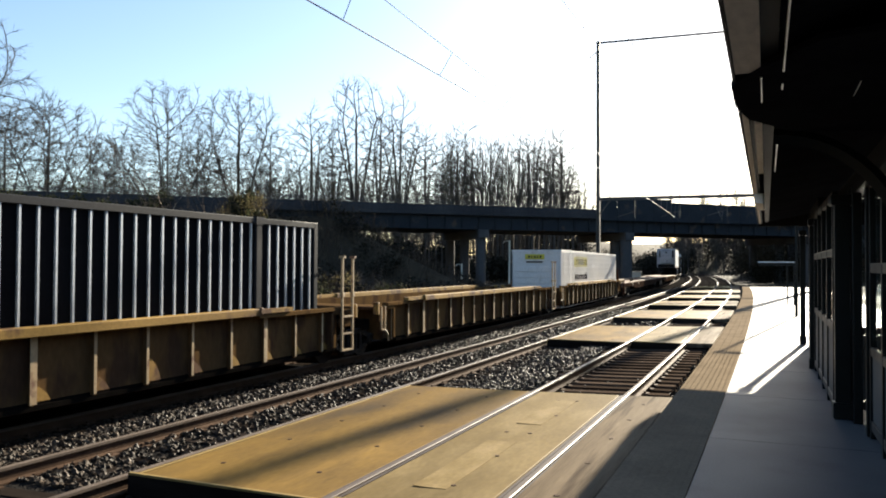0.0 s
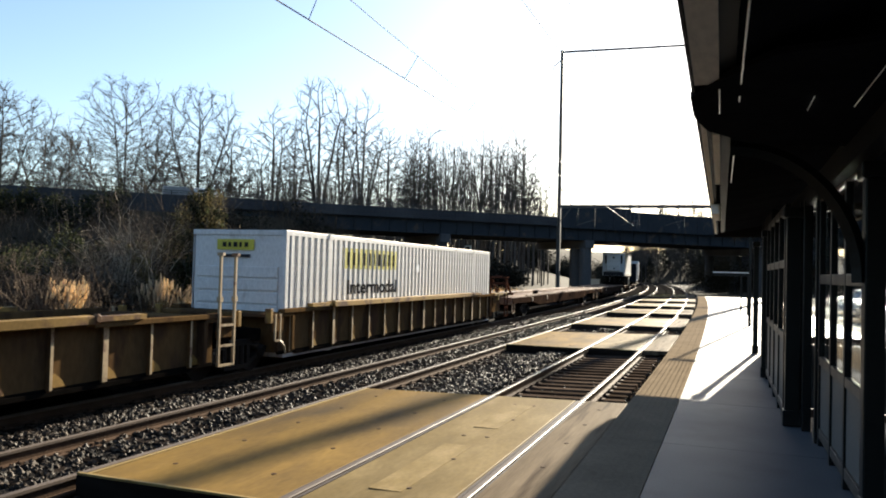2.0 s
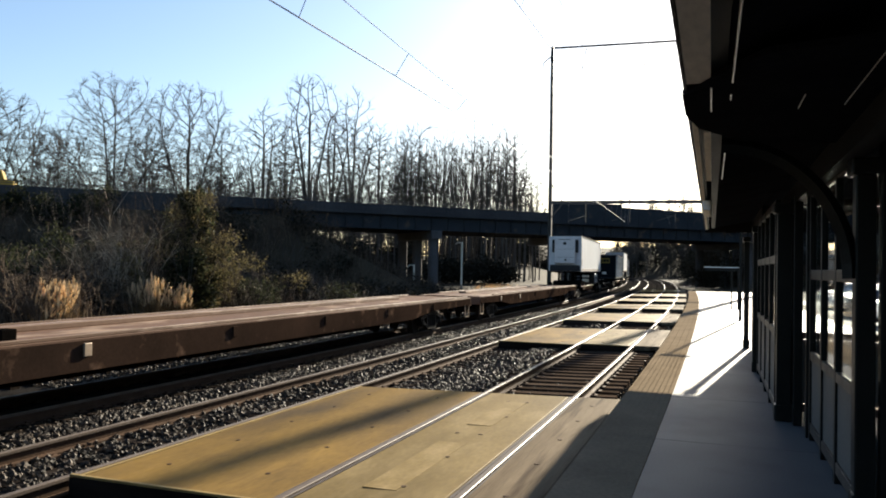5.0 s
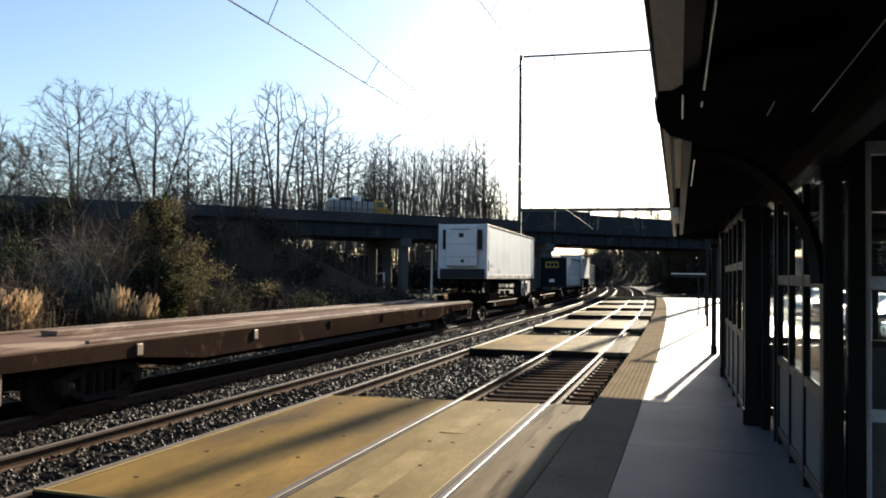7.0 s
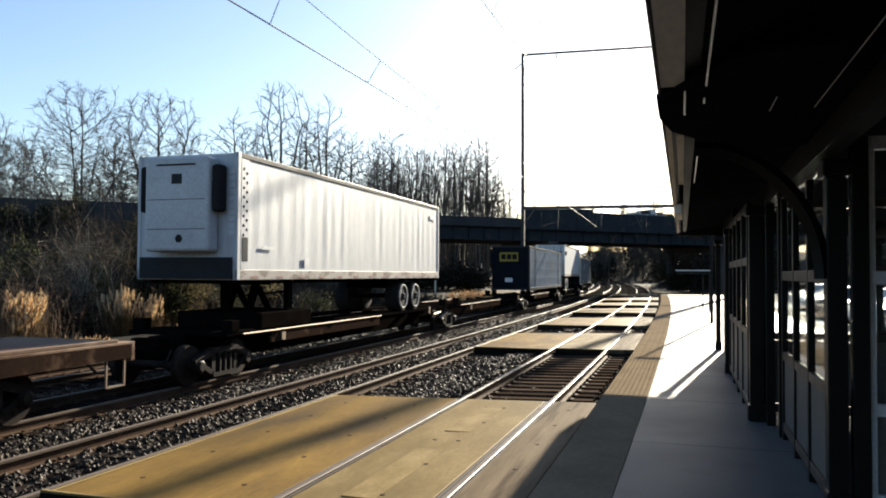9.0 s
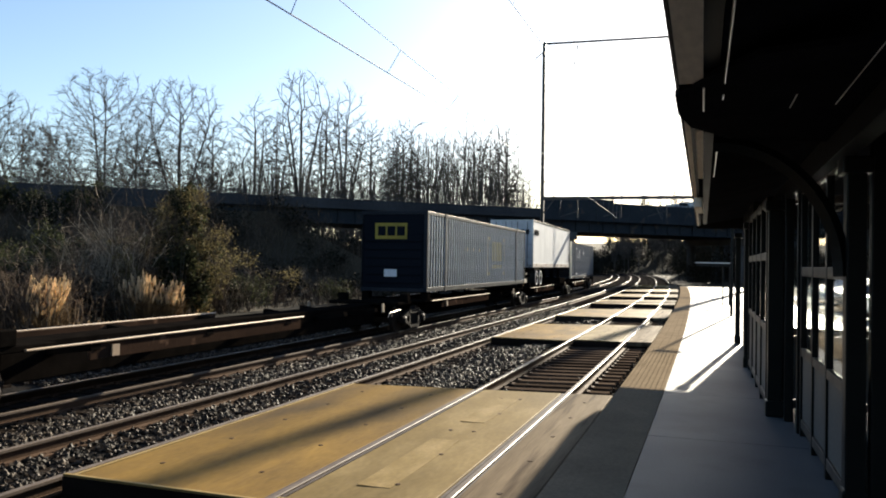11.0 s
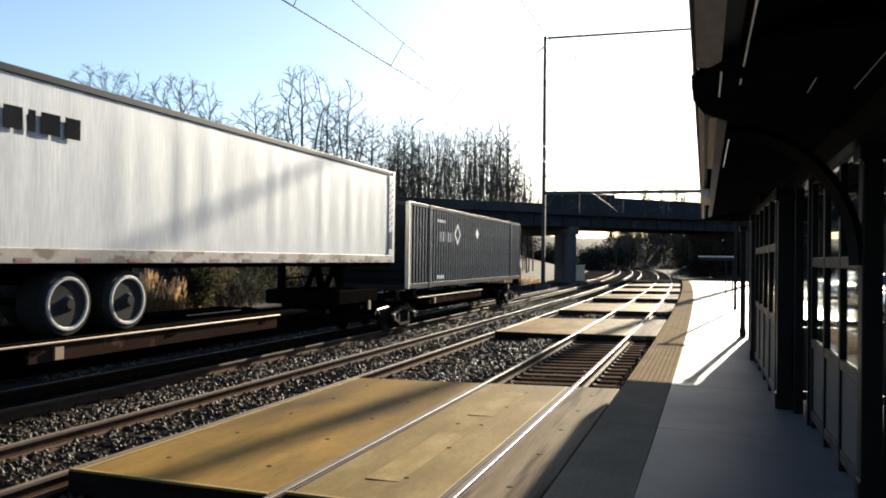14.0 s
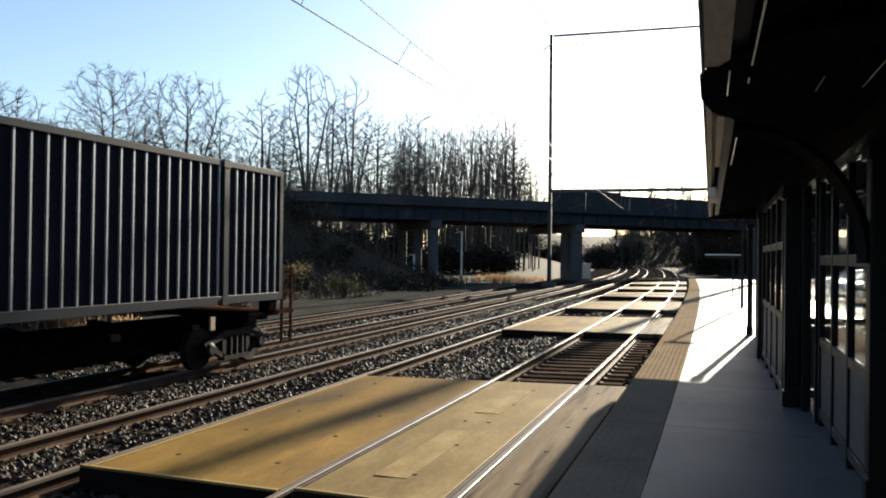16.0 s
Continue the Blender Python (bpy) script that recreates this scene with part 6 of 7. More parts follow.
# tall trees beyond the road: bearing (x over y), distance y, height of the top over distance, seed, width of the crown, points, fork
TREES = [(-1.5, 62, 0.56, 88, 0.36, 700, 0.3), (-1.2, 80, 0.35, 3, 0.27, 850, 0.25), (-1.31, 80, 0.35, 77, 0.3, 600, 0.2), (-1.1, 90, 0.272, 11, 0.26, 500, 0.25), (-1.04, 94, 0.25, 51, 0.24, 400, 0.3), (-0.925, 90, 0.318, 4, 0.345, 1250, 0.2),
         (-0.86, 100, 0.245, 52, 0.22, 350, 0.3), (-0.781, 96, 0.306, 21, 0.25, 1050, 0.2), (-0.72, 104, 0.235, 31, 0.22, 350, 0.3), (-0.642, 108, 0.276, 8, 0.14, 560, 0.22), (-0.605, 112, 0.235, 53, 0.16, 320, 0.3),
         (-0.566, 108, 0.309, 15, 0.165, 700, 0.26), (-0.53, 116, 0.262, 27, 0.14, 460, 0.26), (-0.497, 118, 0.272, 19, 0.17, 560, 0.24), (-0.455, 122, 0.228, 23, 0.19, 400, 0.3), (-0.41, 126, 0.21, 54, 0.18, 380, 0.3), (-0.257, 138, 0.196, 43, 0.15, 360, 0.35)]
for _b, _y, _h, _sd, _w, _n, _f in TREES:
    _x = _b * _y
    _z = ground_z(_x, _y)
    bare_tree(_x, _y, _z, (_h * _y - _z) * 0.98, _sd, _w, 0.4 - 0.1 * (_sd % 9), _f, int(_n * 2.8))


def far_woods(name, label, spots, seed, hmin, hmax, mat_=None, thin=0.016, kinds=5):
    """Many slim bare trees that stand too far off to tell apart."""
    rnd = random.Random(seed)
    forms = []
    for k in range(kinds):
        f = Geo()
        fork = rnd.uniform(7.0, 10.0)
        pts, parent = grow(rnd, 20.0, fork, rnd.uniform(1.9, 3.1), (20 - fork) * 0.54, rnd.randint(260, 340), 0.45, rnd.uniform(-0.8, 0.8), fan=3)
        limbs(f, rnd, pts, parent, thin, 0.15, 1, fork)
        forms.append((np.array(f.v), f.f))
    g = Geo()
    for b0, b1, y0, y1, n, hs in spots:
        for i in range(n):
            b, y = b0 + (b1 - b0) * (i + rnd.random()) / n, rnd.uniform(y0, y1)
            x = b * y
            z = ground_z(x, y)
            k = rnd.uniform(hmin, hmax) * hs / 20.0
            a = rnd.uniform(0, 6.28)
            v, f = forms[rnd.randrange(kinds)]
            w = k ** 0.5 * rnd.uniform(0.85, 1.15)
            rot = np.array(((math.cos(a) * w, -math.sin(a) * w, 0), (math.sin(a) * w, math.cos(a) * w, 0), (0, 0, k)))
            m = len(g.v)
            g.v += [tuple(p) for p in (v @ rot.T + (x, y, z - 0.2)).tolist()]
            g.f += [tuple(i + m for i in q) for q in f]
    solid(name, g, mat_ or M_BARK, label, "woods", kind="stuff")


far_woods("far_woods", "dense leafless woods beyond the road", [(-0.43, -0.255, 124, 152, 58, 1.0), (-0.27, -0.222, 132, 150, 14, 0.78)], 5, 23.0, 29.5, thin=0.014, kinds=9)
far_woods("roadside_woods", "slim leafless roadside trees", [(-1.35, -0.42, 92, 128, 230, 1.0)], 6, 12.0, 20.0, thin=0.024)
far_woods("valley_woods", "dim leafless woods down the line", [(-0.5, -0.26, 150, 230, 80, 1.0), (-0.125, 0.25, 215, 310, 200, 1.15)], 7, 8.0, 15.0, thin=0.09, kinds=3)


def thicket(name, label, spots, material, seed, kind="stuff", category="brush", r=0.012):
    """Tangled stems: each spot is x, y, radius, height, count."""
    rnd = random.Random(seed)
    g = Geo()
    for x, y, rad, h, n in spots:
        for _ in range(n):
            a, q = rnd.uniform(0, 6.28), rad * math.sqrt(rnd.random())
            px, py = x + math.cos(a) * q, y + math.sin(a) * q
            p = Vector((px, py, ground_z(px, py) - 0.1))
            hh = h * rnd.uniform(0.45, 1.05) * (1 - 0.35 * q / rad)
            d = Vector((rnd.gauss(0, 0.3), rnd.gauss(0, 0.3), 1)).normalized()
            m = p + d * hh * 0.6
            e = m + (d + Vector((rnd.gauss(0, 0.4), rnd.gauss(0, 0.4), -0.1))).normalized() * hh * 0.45
            g.tube([p, m, e], [r * 1.4, r, r * 0.4], 3, caps=False)
            for _k in range(5):
                w = m.lerp(e, rnd.random()) if rnd.random() < 0.6 else p.lerp(m, rnd.uniform(0.3, 1))
                t = Vector((rnd.gauss(0, 1), rnd.gauss(0, 1), rnd.uniform(-0.2, 1.2))).normalized() * hh * rnd.uniform(0.12, 0.3)
                g.tube([w, w + t * 0.5 + Vector((0, 0, 0.05)), w + t], [r * 0.7, r * 0.5, r * 0.25], 3, caps=False)
    solid(name, g, material, label, category, kind=kind)


def leaf_cloud(g, rnd, c, rx, ry, rz, n, size):
    """Small leaves in an uneven clump, most of them near its skin."""
    for _ in range(n):
        v = Vector((rnd.gauss(0, 1), rnd.gauss(0, 1), rnd.gauss(0, 1))).normalized()
        k = rnd.uniform(0.45, 1.05) * (0.8 + 0.45 * noise.noise(v * 2.3 + Vector(c)))
        p = Vector(c) + Vector((v.x * rx, v.y * ry, v.z * rz)) * k
        s = size * rnd.uniform(0.5, 1.3)
        a = Vector((rnd.gauss(0, 1), rnd.gauss(0, 1), rnd.gauss(0, 0.6))).normalized()
        b = a.cross(Vector((rnd.gauss(0, 1), rnd.gauss(0, 1), rnd.gauss(0, 1)))).normalized()
        g.add([p - a * s, p + b * s * 0.5, p + a * s, p - b * s * 0.5], [(0, 1, 2, 3)])


def scrub(name, label, spots, material, seed, size):
    """Dense scrub too far off to tell apart: each spot is x, y, radius, height, leaves."""
    rnd = random.Random(seed)
    g = Geo()
    for x, y, rad, h, n in spots:
        for _ in range(7):
            px, py = x + rnd.gauss(0, rad * 0.4), y + rnd.gauss(0, rad * 0.4)
            hh = h * rnd.uniform(0.5, 1.0)
            leaf_cloud(g, rnd, (px, py, ground_z(px, py) + hh * 0.45), rad * 0.6, rad * 0.6, hh * 0.6, n // 7, size)
    solid(name, g, material, label, "scrub", kind="stuff")


def vine_tree(x, y, h, seed, label, wide=1.6, lean=0.6):
    rnd = random.Random(seed)
    z = ground_z(x, y)
    t = thing("vine_covered_tree", label, "tree", at=pose(x, y, z))
    g = Geo()
    g.tube([(0, 0, -0.3), (0.2, 0.1, h * 0.4), (-0.2, 0, h * 0.8), (-0.3, 0.1, h)], [0.28, 0.2, 0.13, 0.05], 8)
    part("trunk", g, M_BARK, t)
    core, g, hang = Geo(), Geo(), Geo()
    for i in range(76):
        f = i / 76
        q = wide * (0.42 + 0.52 * math.sin(math.pi * min(1.0, (1 - f) * 0.95 + 0.05)) + 0.15 * (1 - f))
        way = lean * (-0.9 * f * f + 1.1 * math.sin(math.pi * f)) + 0.25 * math.sin(9 * f)
        c0 = (way + rnd.gauss(0, 0.42) * q, rnd.gauss(0, 0.34) * q, 0.3 + f * (h - 0.5))
        if i % 3 == 0:
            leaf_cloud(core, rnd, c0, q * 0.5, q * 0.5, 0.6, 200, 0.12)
        leaf_cloud(g, rnd, (c0[0] * 1.15, c0[1] * 1.2, c0[2]), q * rnd.uniform(0.3, 0.62), q * rnd.uniform(0.3, 0.62), rnd.uniform(0.35, 0.85), 260, 0.05)
        for _k in range(9):
            p = Vector(c0) + Vector((rnd.gauss(0, 0.5) * q, rnd.gauss(0, 0.5) * q - 0.2, rnd.gauss(0, 0.3)))
            e = p + Vector((rnd.gauss(0, 0.3), rnd.gauss(0, 0.3), -rnd.uniform(0.4, 1.3)))
            hang.tube([p, p.lerp(e, 0.5) + Vector((rnd.gauss(0, 0.1), 0, 0.1)), e], [0.012, 0.01, 0.005], 3, caps=False)
    part("vine_stem", hang, M_TWIG, t, "brown hanging vine stems")["kind"] = "stuff"
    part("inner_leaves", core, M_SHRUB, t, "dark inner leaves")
    part("crown", g, M_LEAF, t, "clinging brown-olive vine leaves")
    g = Geo()
    for i in range(14):
        a = rnd.uniform(0, 6.28)
        branch(g, rnd, Vector((0, 0, h * rnd.uniform(0.35, 0.95))), Vector((math.cos(a), math.sin(a), 0.7)).normalized(), h * rnd.uniform(0.25, 0.4), 0.045, 3, 4, 0.6, 0.6, 4, 4)
    part("bare_limb", g, M_BARK, t)
    return t


def plume_clump(x, y, h, seed):
    """A tussock of dry plume grass with feathery heads."""
    rnd = random.Random(seed)
    t = thing("plume_grass", "tall dry tan plume grass clump", "grass clump", "plume grass clumps", at=pose(x, y, ground_z(x, y)))
    g, pl = Geo(), Geo()
    for _ in range(48):
        a, q = rnd.uniform(0, 6.28), rnd.uniform(0, 0.5)
        d = Vector((math.cos(a) * (0.02 + q * 0.22), math.sin(a) * (0.02 + q * 0.22), 1)).normalized()
        p = Vector((math.cos(a) * q, math.sin(a) * q, -0.05))
        e = p + d * h * rnd.uniform(0.36, 0.76)
        g.tube([p, p.lerp(e, 0.6), e], [0.012, 0.01, 0.006], 3, caps=False)
        ax = Vector((d.x * 0.6 + rnd.gauss(0, 0.12), d.y * 0.6 + rnd.gauss(0, 0.12), 0.9)).normalized() * h * rnd.uniform(0.2, 0.28)
        pl.tube([e, e + ax * 0.35, e + ax * 0.7, e + ax], [0.012, 0.042, 0.034, 0.006], 5, caps=False)
        for _k in range(26):
            f = rnd.random()
            c0 = e + ax * f
            w = 0.085 * math.sin(math.pi * min(1, 0.15 + f * 0.85)) + 0.015
            v = Vector((rnd.gauss(0, 1), rnd.gauss(0, 1), 0.9 + rnd.random())).normalized()
            n = v.cross(Vector((rnd.gauss(0, 1), rnd.gauss(0, 1), rnd.gauss(0, 1)))).normalized() * 0.012
            pl.add([c0 - n, c0 + n, c0 + v * w * 1.6], [(0, 1, 2)])
    for _ in range(150):
        a, q = rnd.uniform(0, 6.28), rnd.uniform(0, 0.5)
        p = Vector((math.cos(a) * q, math.sin(a) * q, -0.05))
        d = Vector((math.cos(a) * 0.5 + rnd.gauss(0, 0.3), math.sin(a) * 0.5 + rnd.gauss(0, 0.3), 1.4)).normalized()
        e = p + d * h * rnd.uniform(0.3, 0.55)
        g.tube([p, e, e + Vector((d.x, d.y, -0.25)) * h * 0.2], [0.011, 0.008, 0.003], 3, caps=False)
    part("blades", g, M_DRYBLADE, t)
    part("plumes", pl, M_PLUME, t, "feathery pale tan plumes")


def shrub(x, y, h, w, seed, material, label, n=900, size=0.07):
    rnd = random.Random(seed)
    t = thing("shrub", label, "shrub", "shrubs on the bank", at=pose(x, y, ground_z(x, y)))
    g = Geo()
    for _ in range(9):
        a = rnd.uniform(0, 6.28)
        g.tube([(0, 0, -0.1), (math.cos(a) * w * 0.25, math.sin(a) * w * 0.25, h * 0.45), (math.cos(a) * w * 0.5, math.sin(a) * w * 0.5, h * 0.9)], [0.03, 0.02, 0.008], 4, caps=False)
    part("stems", g, M_BARK, t)
    g = Geo()
    for _ in range(10):
        leaf_cloud(g, rnd, (rnd.gauss(0, w * 0.3), rnd.gauss(0, w * 0.3), h * rnd.uniform(0.25, 0.72)), w * 0.45, w * 0.45, h * 0.27, n // 10, size)
    part("leaves", g, material, t)


thicket("bank_brush", "tangled leafless brown brush on the bank", [(-24.5, 22.5, 1.8, 3.0, 160), (-25.5, 29.5, 2.2, 3.8, 192), (-26, 26, 3.2, 4.0, 200), (-28.6, 33.0, 1.7, 7.0, 170), (-31.0, 34.0, 1.6, 6.6, 120), (-27.3, 31.0, 1.5, 6.0, 110), (-29, 31, 3.2, 5.0, 220), (-33, 27, 4.0, 3.9, 220), (-25.7, 32.6, 1.0, 7.4, 90), (-25, 33, 2.5, 3.6, 160), (-34, 38, 4.0, 4.4, 200),
                                                                   (-40, 33, 5.5, 4.3, 220), (-28, 40, 4.0, 3.4, 192), (-38, 46, 5.0, 5.5, 192), (-24, 45, 3.5, 2.0, 160), (-46, 40, 6.0, 4.6, 200), (-23, 21, 2.2, 3.6, 128), (-28, 20, 3.0, 5.0, 176)], M_TWIG, 31, r=0.016)
thicket("dark_brush", "dark leafless scrub on the slope under the bridge", [(-31, 50, 5.0, 3.0, 192), (-36, 57, 6.0, 3.5, 192), (-26, 58, 4.5, 2.2, 156), (-24, 66, 4.0, 2.0, 144), (-43, 52, 5.0, 4.5, 156), (-23, 77, 3.0, 1.6, 120), (-48, 48, 6, 6, 156)], M_BARK, 32)
thicket("dry_grass", "dry tan grass below the bridge", [(-21.5, 82, 2.6, 1.1, 210), (-24.5, 88, 3.0, 1.3, 210), (-20.4, 90, 1.8, 0.9, 130), (-23.5, 30, 1.6, 0.7, 80), (-22.8, 24, 1.4, 0.6, 80)], M_PLUME, 33, r=0.02)
thicket("abutment_brush", "tangled brush on the slope beside the bridge abutment", [(*bridge_pt(a, d, 0)[:2], 3.2, h, 165) for a, d, h in ((40, 2, 2.5), (43, 5, 3), (45, 1, 3), (48, 4, 3.5), (52, 2, 3.5), (47, 9, 3), (55, 6, 4), (60, 3, 4), (52, 12, 3.5), (62, 9, 4.5), (68, 5, 4), (75, 6, 4), (43, 12, 2.2), (38, 7, 1.8))], M_TWIG, 34)
scrub("abutment_scrub", "dark scrub on the abutment slope", [(*bridge_pt(a, d, 0)[:2], 2.6, h, 900) for a, d, h in ((41, 3, 2.0), (46, 3, 2.5), (51, 4, 3), (57, 4, 3), (49, 9, 2.5), (61, 5, 2.2), (44, -4, 3), (44, -9, 3), (40, 9, 1.4), (43, 14, 1.5), (47, 13, 2), (50, 17, 1.8), (54, 10, 2.4), (56, 15, 2.2), (39, 4, 1.2), (46, 19, 1.4), (60, 12, 2.6), (52, 22, 1.6))], M_SCRUB, 65, 0.15)
scrub("roadside_scrub", "dark low scrub along the road embankment", [(*bridge_pt(69 + i * 1.9, 1.6 + (i % 3) * 0.7, 0)[:2], 1.9, 2.7 + (i * 7 % 3) * 0.25, 1500) for i in range(15)], M_SHRUB, 68, 0.13)
scrub("slope_scrub", "dark winter scrub on the bank beside the bridge", [(-27 - i * 3.1, 46 + (i % 3) * 3.5, 3.2, 2.2 + i * 0.45, 1500) for i in range(7)] + [(-30 - i * 3.6, 36 + (i % 3) * 2.5, 3.0, 2.6 + i * 0.5, 1300) for i in range(7)] + [(-27 - i * 3.0, 25 + (i % 2) * 3, 2.6, 2.6 + i * 0.25, 1400) for i in range(6)] + [(-27.5, 30, 2.2, 3.2, 1300), (-26, 36, 2.2, 2.4, 1300)], M_SCRUB, 61, 0.16)
scrub("far_scrub", "dim scrub behind the bridge", [(-0.95 * (92 + i) + i * 2.95, 92 + i * 1.6 + (i % 3) * 2.5, 4.5, 7.6 - 0.05 * i + (i * 5 % 4) * 0.7, 2600) for i in range(20)] + [(b * y, y, 4.5, h, 2200) for b, y, h in ((-0.38, 118, 5.5), (-0.34, 120, 5.5), (-0.31, 122, 6), (-0.28, 124, 5))], M_SCRUB, 62, 0.3)
scrub("line_side_scrub", "dense dark scrub on the bank past the bridge", [(x, y, 3.4, h, 3600) for x, y, h in ((-1.5, 112, 5), (2.5, 111, 6), (7, 112, 6), (11, 111, 7), (15, 110, 7), (-2, 120, 6), (2, 124, 7), (-2, 131, 7), (3, 135, 8), (-3, 143, 8), (9, 122, 8), (-5, 156, 9), (-8, 172, 10), (-3, 165, 10))], M_SCRUB, 69, 0.13)
scrub("valley_scrub", "dim scrub down the line", [(b * y, y, 8.0, h, 5200) for b, y, h in ((-0.33, 178, 10), (-0.3, 184, 11), (-0.27, 190, 11.5), (-0.245, 200, 12), (-0.2, 214, 4.6), (-0.17, 226, 7.0), (-0.145, 240, 8.5), (-0.135, 232, 9), (-0.112, 250, 15), (-0.085, 256, 16), (-0.06, 258, 16), (-0.035, 255, 16), (-0.01, 246, 16), (0.02, 235, 15), (0.05, 225, 15), (0.09, 205, 14), (0.13, 190, 13), (0.17, 170, 13))], M_SCRUB, 63, 0.3)
# two unseen tree belts, added to cut the skylight that fills the shadows
scrub("car_park_trees", "unseen dark trees added beyond the car park to block skylight", [(28 + (i % 3) * 4, -40 + i * 7.5, 6.0, 17 + (i * 7 % 6), 1500) for i in range(21)], M_SCRUB, 66, 0.5)
scrub("rear_trees", "unseen dark trees added behind the station to block skylight", [(24 - i * 7.5, -46 - (i % 3) * 5, 6.5, 15 + (i * 7 % 5), 1200) for i in range(13)], M_SCRUB, 67, 0.6)
scrub("platform_scrub", "dark trees beyond the end of the platform", [(15, 66, 4, 7, 1500), (17, 74, 5, 9, 1500), (10, 84, 4, 8, 1500), (17, 60, 5, 8, 1200), (11, 88, 5, 11, 1500), (20, 75, 6, 11, 1200)], M_SCRUB, 64, 0.25)
vine_tree(-24.9, 32.2, 6.4, 3, "leaning tree covered in brown-olive vines", 1.95, 0.6)
vine_tree(-29.0, 31.5, 3.6, 9, "vine-covered tree in the brush", 1.0, -0.4)
for _x, _y, _h, _sd in ((-22.6, 21.6, 2.2, 1), (-23.3, 27.4, 2.3, 2), (-21.7, 20.6, 2.0, 4), (-24.2, 27.9, 2.0, 5), (-23.6, 22.4, 2.1, 6), (-22.9, 17.6, 2.2, 7), (-23.4, 18.2, 2.0, 8), (-22.9, 28.6, 1.9, 9)):
    plume_clump(_x, _y, _h, _sd)
shrub(-23.2, 30.9, 1.1, 1.0, 6, M_LEAF, "low rounded yellow-green bush")
for _x, _y, _top, _w, _sd in ((-34.5, 29.0, 3.2, 3.6, 7), (-40.0, 35.0, 3.6, 4.2, 8), (-45.0, 39.5, 4.0, 4.6, 10), (-35.9, 35.0, 5.4, 2.2, 13), (-31.5, 33.5, 4.6, 3.0, 14), (-33.5, 42.0, 5.6, 3.6, 9), (-30.0, 27.5, 2.9, 2.6, 16), (-23.5, 30.0, 3.4, 1.5, 20)):
    shrub(_x, _y, (_top - ground_z(_x, _y)) * 0.88, _w, _sd, M_SHRUB, "dark evergreen shrubs on the bank", 3600, 0.11)
thicket("pale_saplings", "pale bleached saplings and twigs on the bank", [(-25.8, 27.4, 1.2, 5.8, 26), (-27.2, 28.2, 1.1, 6.0, 24), (-24.6, 28.2, 0.9, 5.4, 20), (-26.4, 29.0, 1.2, 6.4, 22), (-26.5, 30.5, 1.6, 5.0, 34), (-27.5, 32, 1.4, 5.4, 26), (-28.5, 30.5, 1.5, 6.0, 30), (-30.5, 31.5, 1.6, 5.6, 26), (-27.8, 28.6, 1.5, 4.6, 24), (-24.8, 32.0, 1.2, 3.6, 20), (-29.5, 26.5, 1.8, 3.6, 26), (-25.5, 23.5, 1.2, 3.2, 18), (-23.6, 35.2, 1.0, 2.6, 24), (-22.6, 43, 1.6, 2.2, 26), (-26.2, 35.5, 1.4, 3.8, 24)], M_PALETWIG, 35, r=0.011)
for _x, _y, _h, _w, _sd in ((-25.4, 28.6, 3.6, 1.2, 22), (-24.6, 28.9, 2.6, 1.0, 23)):
    shrub(_x, _y, _h, _w, _sd, M_LEAF, "brown-olive vine leaves hanging among saplings", 2400, 0.055)
shrub(-23.6, 36.0, 2.5, 1.9, 17, M_SHRUB, "dark olive bush with pale bleached twigs", 1500, 0.06)
shrub(-25.2, 37.5, 2.2, 1.8, 18, M_SHRUB, "dark olive bush with pale bleached twigs", 1300, 0.06)
shrub(-22.4, 44.0, 2.2, 1.6, 19, M_SHRUB, "dark low bush below the bridge", 1300, 0.07)
shrub(-28, 47, 2.6, 2.4, 12, M_LEAF, "low bush tangled in vines", 1500, 0.08)


